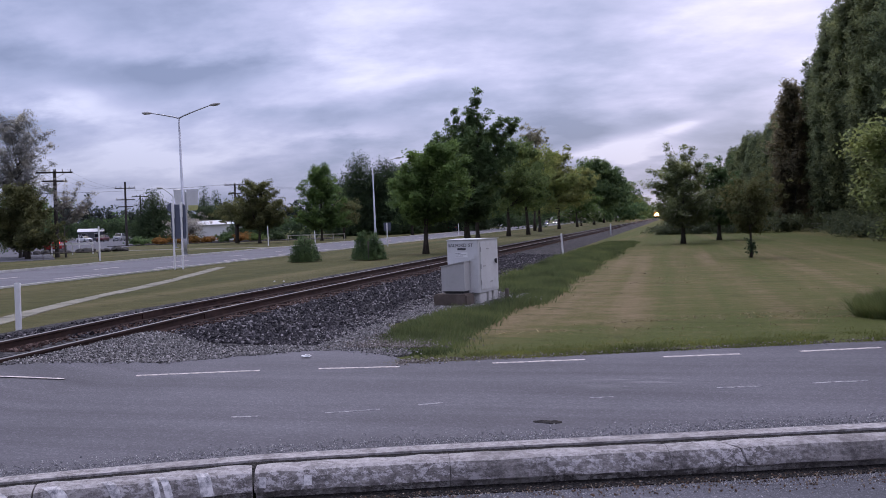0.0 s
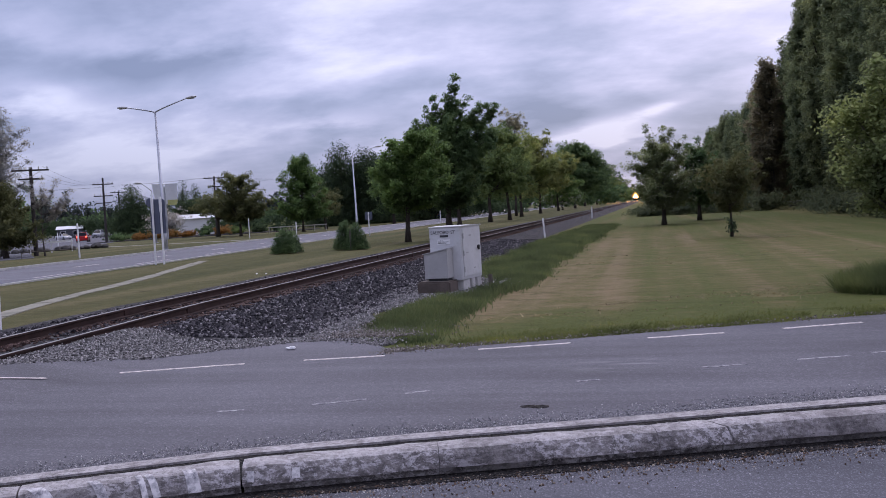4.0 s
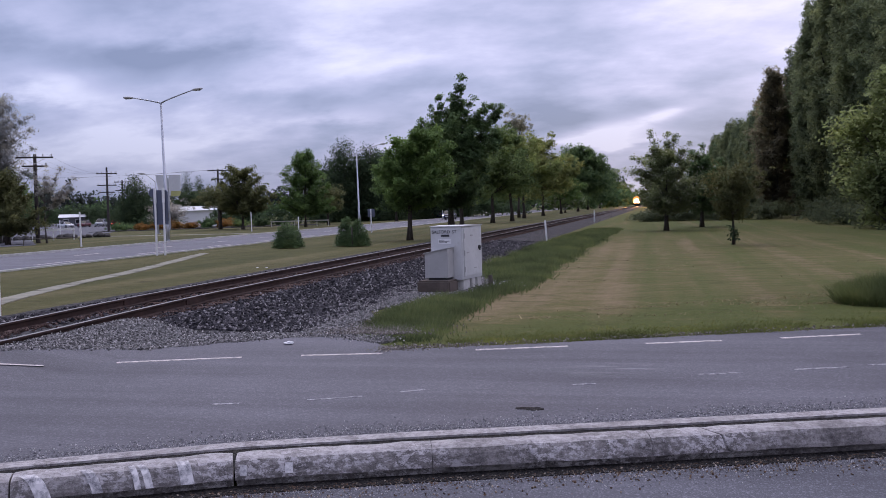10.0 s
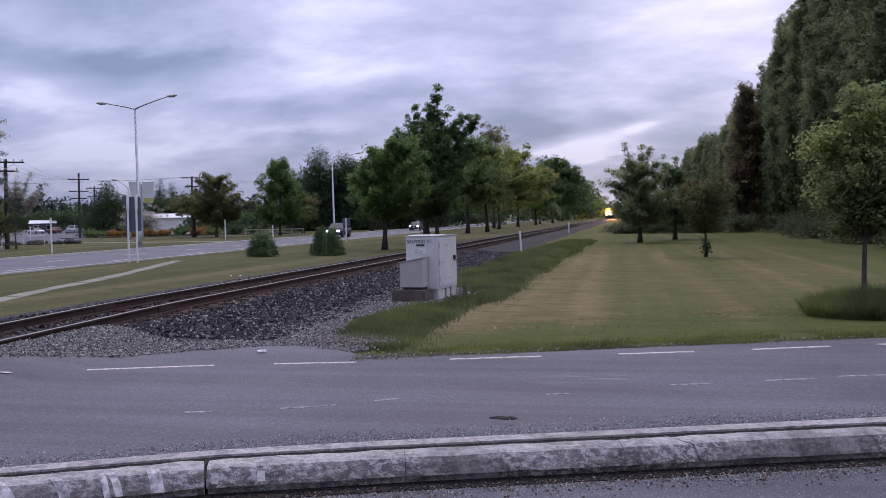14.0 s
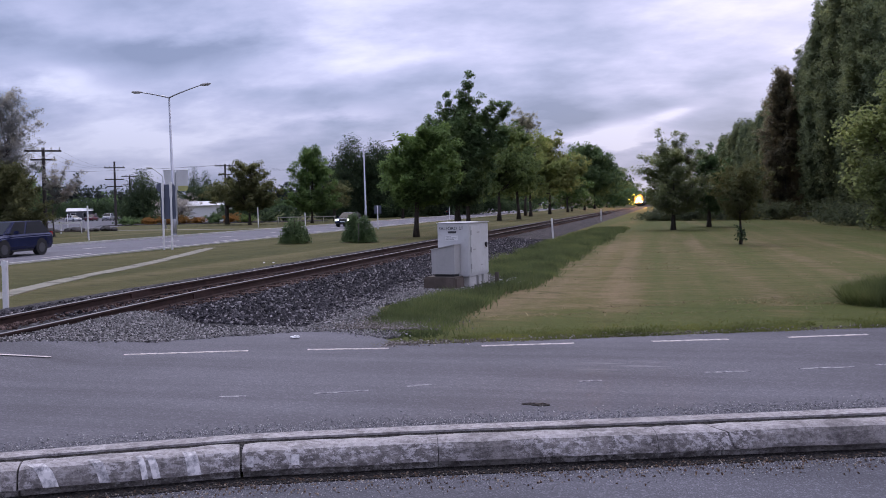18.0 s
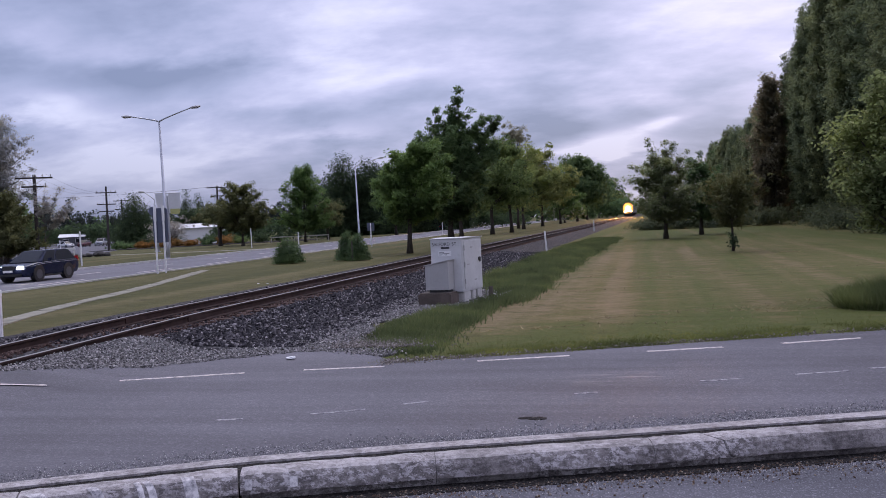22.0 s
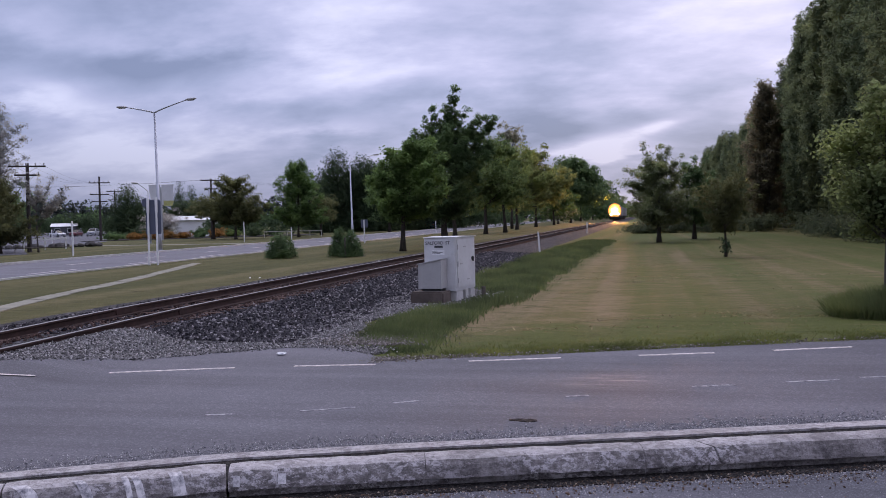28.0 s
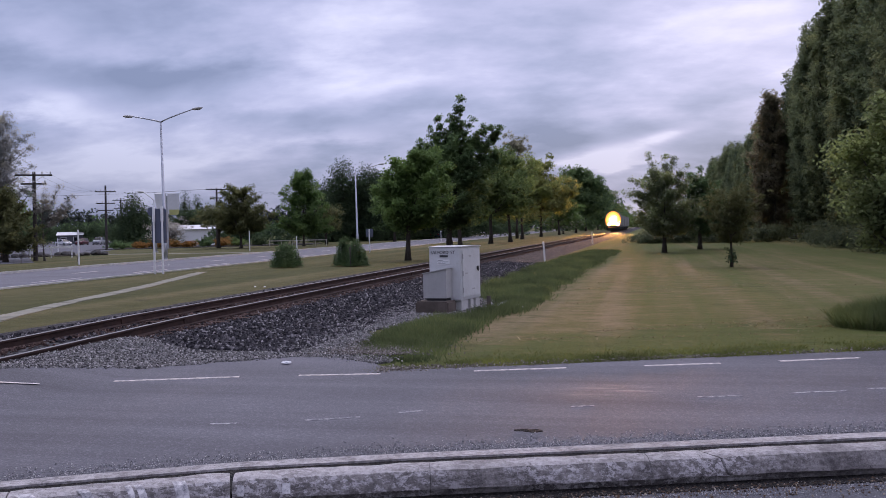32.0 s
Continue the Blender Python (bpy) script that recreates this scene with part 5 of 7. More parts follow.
def build_sign_cluster():
    root = empty("road_sign", pose(-20.44, 33.65, 0, 0, 0.5, 6), "blue-grey road signs seen from behind on two white poles", "road sign")
    for x, h in ((-0.17, 2.82), (0.2, 2.84)):
        p = part("pole", tubem([(x, 0, -0.1), (x, 0, h)], 0.044, 10), M["white"], root)
        part("sleeve", tubem([(x, 0, h - 0.62), (x, 0, h + 0.02)], 0.062, 10), M["white"], p)
    panel = [(-0.30, 1.30), (0.36, 1.30), (0.36, 2.68), (0.30, 2.76), (-0.24, 2.76), (-0.30, 2.68)]
    bm = bmesh.new()
    lo = [bm.verts.new((x, 0.07, z)) for x, z in panel]
    hi = [bm.verts.new((x, 0.085, z)) for x, z in panel]
    bm.faces.new(lo)
    bm.faces.new(hi[::-1])
    for i in range(len(panel)):
        bm.faces.new((lo[i], lo[(i + 1) % 6], hi[(i + 1) % 6], hi[i]))
    bmesh.ops.recalc_face_normals(bm, faces=bm.faces)
    pn = part("sign_panel", bm, M["signblue"], root, "tall blue-grey back of a sign")
    for z in (1.55, 2.05, 2.55):
        part("rail", boxm(-0.27, 0.33, 0.045, 0.068, z - 0.03, z + 0.03, 0.005), M["signblue"], pn)
    part("round_sign", disc(bmesh.new(), (-0.29, 0.10, 2.64), 0.2, 0.014, "y", 24), M["signblue"], root, "round blue-grey back of a sign")


def build_billboard():
    root = empty("billboard", pose(-59.3, 100.0, 0, 0, 0, 30) @ Matrix.Diagonal((0.76, 1, 1, 1)), "large pale advertising sign with curved panels on a post", "billboard")
    part("post", tubem([(0, 0.3, -0.1), (0, 0.3, 6.6)], [0.16, 0.12], 10), M["steel"], root)
    for nm, x0, x1, zb, bow, mat in (("panel", -1.9, -0.12, 4.9, 0.35, "banner"), ("panel", 0.12, 2.0, 4.35, -0.25, "banner"), ("panel", 0.35, 1.95, 4.25, -0.25, "banner_yellow")):
        bm = bmesh.new()
        n = 8
        zt = 6.85 if mat == "banner" else 4.9
        off = 0.0 if mat == "banner" else -0.06
        rows = []
        for i in range(n + 1):
            f = i / n
            z = zb + (zt - zb) * f
            e = bow * (1 - f) ** 2
            rows.append([bm.verts.new((x, yy + off, z)) for x, yy in ((x0 + (e if x0 < 0 else 0), 0), (x1 + (e if x0 > 0 else 0), 0), (x1 + (e if x0 > 0 else 0), 0.09), (x0 + (e if x0 < 0 else 0), 0.09))])
        for a, b in zip(rows, rows[1:]):
            for j in range(4):
                bm.faces.new((a[j], a[(j + 1) % 4], b[(j + 1) % 4], b[j]))
        bm.faces.new(rows[0][::-1])
        bm.faces.new(rows[-1])
        bmesh.ops.recalc_face_normals(bm, faces=bm.faces)
        part(nm, bm, M[mat], root, "pale curved sign panel" if mat == "banner" else "yellow-green lower panel")
    part("top_rail", tubem([(-2.0, 0.12, 6.9), (2.1, 0.12, 6.9)], 0.05, 8), M["steel"], root)


build_cabinet()
build_posts()
build_lamps()
build_poles()
build_sign_cluster()
build_billboard()

# ---- trees ----


def poplar_blobs(h, r, rng):
    """A poplar's narrow crown: many steep limbs close to the trunk, each a long upright tuft."""
    limb_list = [((0, 0, h * 0.80), (0.1, 0, h * 0.99), r * 0.20)]
    for i in range(46):
        f = (i + rng.uniform(0, 1)) / 46
        a = i * 2.39996 + rng.uniform(-0.5, 0.5)
        z0 = h * (0.02 + 0.78 * f)
        w = r * (0.80 + 0.35 * math.sin(min(1.0, f * 1.6) * 1.57)) * (1.0 if f < 0.55 else max(0.22, 1 - (f - 0.55) * 1.75)) * rng.uniform(0.72, 1.1)
        ln = h * rng.uniform(0.13, 0.21)
        limb_list.append(((math.cos(a) * w * 0.45, math.sin(a) * w * 0.45, z0), (math.cos(a) * w * 0.92, math.sin(a) * w * 0.92, z0 + ln), r * rng.uniform(0.24, 0.36)))
    return limb_blobs(limb_list, 4, 1.7, 0.15)


def build_poplars():
    rng = np.random.default_rng(77)
    lab = "tall narrow dark green poplar in a dense row"
    kinds, tall = [], (14.6, 15.6, 13.4)
    for i, (h, r) in enumerate(zip(tall, (1.65, 1.75, 1.55))):
        kinds.append(tree("poplar", 100 + i, h, h * 0.9, poplar_blobs(h, r, rng), "leaf_poplar", "bark", 0.105, 2000, 19, 0.18, 0.24, lab, group="poplar row", branches=60, hollow=2.2, up=0.5))
    y, i = 33.0, 0
    while y < 190:
        k = i % 3
        x = 12.9 + rng.uniform(-0.6, 0.6) - max(0, y - 60) * 0.008
        want = 15.4 if y < 47 else 17.4 if y < 62 else 19.0 if y < 69.5 else 17.0 if y < 79.5 else 15.0 if y < 88 else 12.0 if y < 98 else 13.2 if y < 140 else 14.2
        s = want / tall[k] * rng.uniform(0.94, 1.05)
        if i < 3:
            place(kinds[k], x, y, rng.uniform(0, 360), s)
        else:
            again(kinds[k], x, y, rng.uniform(0, 360), s)
        y += rng.uniform(1.9, 2.7) if y < 80 else rng.uniform(2.4, 3.6)
        i += 1
    brown = limb_blobs(fan(rng, 34, 1.6, 12.4, ((0, 1.5), (0.35, 1.75), (0.7, 1.55), (0.9, 0.9), (1, 0.25)), 0.9, 0.75, 0.8), 4, 1.25)
    place(tree("bronze_tree", 131, 12.5, 11.0, brown, "leaf_red", "bark", 0.15, 1500, 14, 0.25, 0.26, "dark bronze-leaved tree standing among green poplars"), 9.85, 80.0, 0.0, 1.0)


def build_park_trees():
    # rounded tree in the verge beyond the track
    rng = np.random.default_rng(1)
    dome = fan(rng, 30, 2.0, 5.25, ((0, 1.7), (0.25, 2.15), (0.6, 1.85), (0.85, 1.2), (1, 0.6)), 0.55, 0.55, 1.7, lean=0.8)
    place(tree("verge_tree", 1, 5.6, 4.2, limb_blobs(dome, 4, 0.75), "leaf", "bark", 0.105, 1500, 15, 0.16, 0.13, "round-crowned dark green tree on the grass verge", branches=40), -12.66, 45.0, 0.0, 1.1)
    # tall uneven tree with gaps between its upswept limbs
    rng = np.random.default_rng(2)
    top = [((0.3, 0, 6.0), (1.6, 0.2, 8.6), 0.48), ((0.2, 0, 6.2), (0.6, -0.2, 9.2), 0.51), ((0.9, 0, 6.3), (2.85, 0, 8.05), 0.47), ((1.9, 0, 6.2), (3.5, 0.1, 8.0), 0.48), ((-0.4, 0, 6.5), (-1.1, 0, 8.2), 0.50), ((-1.0, 0, 5.6), (-2.0, 0, 7.0), 0.55), ((0.0, 0, 6.0), (0.9, 0, 8.4), 0.62),
           ((0.1, 0, 5.6), (0.95, 0, 10.0), 0.66), ((0.1, 0.2, 5.4), (0.25, 0.3, 8.7), 0.73), ((0, 0, 5.4), (-0.65, 0.1, 8.75), 0.63), ((-0.2, 0, 5.0), (-1.7, -0.2, 7.4), 0.82), ((-0.2, 0.3, 4.6), (-2.35, 0.3, 6.3), 0.79),
           ((0.4, 0, 5.6), (2.45, 0.1, 8.15), 0.55), ((1.3, 0, 6.9), (2.1, 0, 7.25), 0.48), ((0.8, 0.2, 4.9), (3.35, 0.3, 7.85), 0.61), ((2.2, 0.2, 5.6), (3.2, 0.2, 6.3), 0.73), ((0.5, -0.4, 4.4), (2.9, -0.3, 5.4), 0.99),
           ((-0.4, -0.3, 4.0), (-3.0, -0.2, 5.55), 0.66), ((0.2, -0.6, 5.2), (0.6, -0.9, 7.4), 0.82), ((0.3, 0.8, 5.0), (1.1, 1.1, 7.2), 0.82), ((-0.3, -0.6, 4.8), (-1.0, -0.8, 6.6), 0.87), ((0.9, -0.5, 4.9), (1.6, -0.7, 6.4), 0.92)]
    low = fan(rng, 22, 2.4, 5.2, ((0, 1.9), (0.4, 2.7), (1, 2.4)), 0.5, 0.72, 1.7)
    place(tree("tall_tree", 2, 9.6, 7.6, limb_blobs(top, 6, 1.0, 0.2) + limb_blobs(low, 4, 0.8), "leaf_deep", "bark", 0.10, 3600, 15, 0.125, 0.2, "tall dark green tree with upswept limbs and gaps", branches=60), -12.9, 56.0)
    verge = (
        (3, "verge_tree", -14.4, 66.0, [(0, 0, 4.4, 2.0, 1.9, 1.6), (0.8, 0, 3.3, 1.9, 1.7, 1.2), (-0.7, 0, 3.6, 1.6, 1.5, 1.2), (0.3, 0, 5.7, 1.3, 1.3, 0.9)], "leaf_mid", 0.13, 480, "mid-green tree in the row beyond the track"),
        (4, "verge_tree", -16.4, 90.0, [(0, 0, 5.4, 2.8, 2.7, 2.2), (1.2, 0, 4.2, 2.4, 2.2, 1.6), (-1.0, 0, 4.6, 2.2, 2.2, 1.6), (0.4, 0, 7.4, 1.8, 1.8, 1.3)], "leaf_mid", 0.17, 560, "mid-green tree in the row beyond the track"),
        (5, "verge_tree", -15.3, 96.0, [(0, 0, 6.0, 2.4, 2.3, 2.6), (0.6, 0, 4.1, 2.4, 2.2, 1.6), (0, 0, 8.2, 1.4, 1.4, 1.2)], "leaf_mid", 0.17, 460, "mid-green tree in the row beyond the track"),
        (6, "verge_tree", -17.2, 118.0, [(0, 0, 6.6, 3.2, 3.0, 3.0), (1.4, 0, 5.0, 3.0, 2.8, 2.0), (-1.0, 0, 8.6, 2.0, 2.0, 1.6)], "leaf_light", 0.2, 520, "light green tree in the row beyond the track"),
        (7, "bare_tree", -19.4, 128.0, [(0, 0, 10.2, 2.4, 2.2, 2.8), (0.8, 0, 12.0, 2.2, 2.0, 1.9), (-0.6, 0, 7.0, 2.6, 2.4, 2.6)], "leaf_bare", 0.12, 600, "thinly leaved brownish tree in the row"),
        (8, "verge_tree", -17.6, 142.0, [(0, 0, 7.2, 4.2, 4.0, 4.0), (2.0, 0, 5.6, 3.6, 3.4, 2.6), (-1.2, 0, 9.8, 2.4, 2.4, 2.0)], "leaf_yellow", 0.24, 620, "yellow-green tree in the row beyond the track"),
        (9, "verge_tree", -17.4, 168.0, [(0, 0, 6.2, 3.4, 3.4, 3.0), (0.6, 0, 4.4, 3.0, 3.0, 2.0)], "leaf", 0.24, 480, "green tree in the row beyond the track"),
        (10, "verge_tree", -17.4, 205.0, [(0, 0, 7.6, 5.0, 5.0, 4.2), (2.4, 0, 5.6, 4.4, 4.4, 3.0), (-1.2, 0, 11.2, 1.5, 1.5, 2.2), (0.8, 0, 11.6, 1.3, 1.3, 2.2), (2.6, 0, 10.8, 1.4, 1.4, 2.0), (4.4, 0, 9.0, 1.8, 1.8, 2.2)], "leaf_deep", 0.3, 760, "large dark green tree at the end of the row"),
        (11, "verge_tree", -19.2, 260.0, [(0, 0, 8.0, 6.0, 6.0, 5.0), (3.4, 0, 7.0, 4.6, 4.6, 4.4)], "leaf_deep", 0.34, 560, "large dark green tree at the end of the row"),
        (12, "verge_tree", -20.0, 330.0, [(0, 0, 7.0, 6.0, 6.0, 5.0), (4.0, 0, 5.0, 5.0, 5.0, 3.6)], "leaf_light", 0.36, 480, "distant green tree beside the railway"),
        (13, "verge_tree", -21.0, 400.0, [(0, 0, 7.0, 6.0, 6.0, 5.6), (5.0, 0, 5.0, 5.0, 5.0, 4.0)], "leaf_mid", 0.36, 420, "distant green tree beside the railway"),
    )
    for seed, name, x, y, blobs, leaf, size, clumps, lab in verge:
        b = blobs[0]
        if seed < 10:
            # break the round masses into limbs with tufted tips
            rng = np.random.default_rng(seed)
            spray = []
            for bx, by, bz, rx, ry, rz in blobs:
                for k in range(11):
                    d = rng.normal(size=3)
                    d /= np.linalg.norm(d)
                    tip = (bx + d[0] * rx * 1.02, by + d[1] * ry * 1.02, bz + (0.25 + 0.85 * d[2]) * rz)
                    spray.append(((bx * 0.6, by * 0.6, bz - rz * 0.45), tip, rx * 0.30))
            blobs = limb_blobs(spray, 4, 0.8)
        skirt = [(0.1, 0, b[2] * 0.52, b[3] * 1.0, b[4], b[5] * 0.5)] if seed < 10 and seed != 7 else []
        place(tree(name, seed, 9.0, blobs[0][2], blobs + skirt, leaf, "bark", size, int(clumps * 1.25), 14, size * 1.6, 0.12 + size * 0.3, lab, group="row of verge trees", up=0.3), x, y, 0.0, 1.14)
    place(tree("flowering_shrub", 14, 6.2, 2.6, [(0, 0, 3.4, 3.0, 2.6, 2.3), (2.2, 0, 2.8, 2.4, 2.2, 1.8), (-2.4, 0, 2.6, 2.0, 2.0, 1.7)], "leaf", "bark", 0.2, 380, 14, 0.34, 0.2, "rounded shrub with pale blossom", "shrub", extra=("blossom", 0.45, 0.2, "blossom")), -18.4, 186.0)


def build_right_trees():
    rng = np.random.default_rng(31)
    a = fan(rng, 26, 1.3, 4.6, ((0, 1.5), (0.3, 2.1), (0.6, 1.7), (1, 0.9)), 0.42, 0.46, 1.0)
    a += [((0.0, 0, 3.2), (-2.65, 0, 3.35), 0.30), ((0.0, 0, 3.4), (-1.75, 0.1, 4.1), 0.30), ((0, 0, 3.8), (-0.85, 0, 5.55), 0.26), ((0, 0, 3.9), (0.2, 0, 5.35), 0.28), ((0.1, 0, 3.9), (0.75, 0, 5.5), 0.24), ((0.2, 0, 3.6), (1.35, 0, 4.75), 0.3)]
    place(tree("lawn_tree", 31, 5.6, 3.8, limb_blobs(a, 5, 0.55), "leaf_lawn", "bark", 0.085, 1700, 14, 0.14, 0.12, "spreading green tree with pale leaf tips on the lawn", extra=("blossom", 0.35, 0.05, "leaf_tip"), up=0.9, branches=46), 0.55, 51.0)
    b = fan(rng, 26, 1.2, 4.5, ((0, 1.4), (0.35, 1.75), (0.7, 1.4), (1, 0.7)), 0.45, 0.48, 1.0)
    b += [((0, 0, 3.6), (0.1, 0, 5.25), 0.28), ((0, 0, 3.4), (0.8, 0, 4.95), 0.28), ((0, 0, 3.4), (-0.8, 0, 4.85), 0.28)]
    place(tree("lawn_tree", 32, 5.3, 3.8, limb_blobs(b, 5, 0.6), "leaf_deep", "bark", 0.09, 1000, 14, 0.145, 0.12, "dark spreading tree with pale leaf tips on the lawn", extra=("blossom", 0.2, 0.045, "leaf_tip"), up=0.9, branches=40), 2.7, 56.0)
    c = fan(rng, 18, 1.35, 3.05, ((0, 0.6), (0.4, 1.0), (1, 0.7)), 0.6, 0.26, 0.8)
    c += [((0.1, 0, 1.7), (1.35, 0, 2.7), 0.24), ((0.1, 0, 1.5), (1.25, 0.1, 2.1), 0.26), ((0, 0, 1.9), (0.5, 0, 3.25), 0.2), ((0, 0, 1.6), (-0.75, 0, 2.2), 0.24)]
    place(tree("young_tree", 33, 3.1, 2.2, limb_blobs(c, 4, 0.8), "leaf_olive", "bark", 0.055, 420, 13, 0.10, 0.05, "thin young tree with yellowish leaves on the lawn"), 2.67, 33.2)
    # leafy shoots at its foot
    rng = np.random.default_rng(5)
    pts = rng.normal(size=(260, 3)) * (0.09, 0.09, 0.16) + (0, 0, 0.36)
    ob = tagged(new("root_shoots", raw_mesh("root_shoots", leaf_quads(rng, pts, 0.045), 4, M["leaf_dark"])), "dark leafy shoots at the foot of a young tree", "shrub", kind="stuff")
    ob.location = (2.68, 33.15, 0.0)
    # near round-headed tree
    d = [(0.1, 0, 2.35, 0.95, 0.9, 0.75), (-0.2, 0, 1.75, 0.75, 0.72, 0.5), (0.4, 0, 1.75, 0.8, 0.75, 0.55), (0.1, 0, 2.95, 0.62, 0.6, 0.4), (-0.15, 0, 3.3, 0.18, 0.18, 0.26), (0.25, 0, 3.35, 0.16, 0.16, 0.28), (-0.55, 0, 2.6, 0.4, 0.4, 0.32), (0.1, 0, 1.4, 0.6, 0.6, 0.3)]
    place(tree("young_maple", 34, 3.8, 2.3, d, "leaf_maple", "bark2", 0.06, 560, 15, 0.105, 0.048, "slender young tree with a dense light green crown", up=0.8, branches=40), 3.62, 15.06)
    # dark undergrowth under the trees at the end of the lawn
    for i, (x, y, sx, sy, sz) in enumerate(((-0.2, 76, 2.0, 1.4, 0.9), (2.6, 75, 2.4, 1.4, 1.1), (5.8, 74, 2.4, 1.4, 1.0), (10.6, 55, 1.8, 4.0, 1.4), (10.6, 46, 1.7, 4.0, 1.3), (11.2, 64, 1.6, 5.0, 1.6), (11.2, 38, 1.7, 3.6, 1.4), (8.6, 73, 2.2, 1.5, 1.5), (4.2, 77, 2.4, 1.4, 1.7), (1.0, 78, 2.2, 1.4, 1.6))):
        rng = np.random.default_rng(300 + i)
        cl, pts = crown_points(rng, [(0, 0, sz * 0.42, sx, sy, sz * 0.55)], 260, 26, 0.17)
        pts = pts[pts[:, 2] > 0.0]
        ob = tagged(new("undergrowth_bush", leafy("undergrowth_bush", rng, pts, 0.06, M["hedge"])), "low dark undergrowth beneath the trees", "bush", "undergrowth")
        ob.location = (x, y, 0)
    # wire fence with a pale top rail
    f = empty("wire_fence", None, "old post and wire fence with a pale top rail", "fence")
    for i in range(9):
        x, y = 4.8 + i * 1.05, 80.0 - i * 0.25
        part("post", tubem([(x, y, -0.1), (x, y, 0.55)], 0.035, 6), M["postwood"], f)
    part("top_rail", tubem([(8.0, 79.2, 0.5), (13.2, 78.0, 0.5)], 0.03, 6), M["paleblock"], f, "pale top rail")
    for z in (0.2, 0.36):
        part("wire", tubem([(4.8, 80.0, z), (13.2, 78.0, z)], 0.008, 4), M["steel"], f)


def conifer(name, seed, h, r, x, y, label, leaf="leaf_dark", size=0.06, clumps=260, per=14, low=0.1, category="conifer", fat=0.8):
    rng = np.random.default_rng(seed)
    root = empty(name, pose(x, y, 0), label, category)
    f = 1 - np.sqrt(rng.uniform(0, 1, clumps))
    a = rng.uniform(0, 6.283, clumps)
    rad = r * (1 - f) ** fat * rng.uniform(0.35, 1.12, clumps)
    cl = np.stack([np.cos(a) * rad, np.sin(a) * rad, low + (h - low) * f], 1)
    pts = np.repeat(cl, per, axis=0) + rng.normal(size=(clumps * per, 3)) * (1.9, 1.9, 1.3) * size * (1.0 if per < 25 else 1.9)
    pts = pts[pts[:, 2] > 0.02]
    bm = bmesh.new()
    tp = trunk_mesh(bm, rng, h * 0.95, 0.03 * h + 0.01, 0.008, 0.01)
    part("trunk", bm, M["bark"], root)
    cr = new("crown", leafy("crown", rng, pts, size, M[leaf], 0.2, 0.4, pts * (0, 0, 1) - (0, 0, 0.15)))
    cr.parent = root
    return root


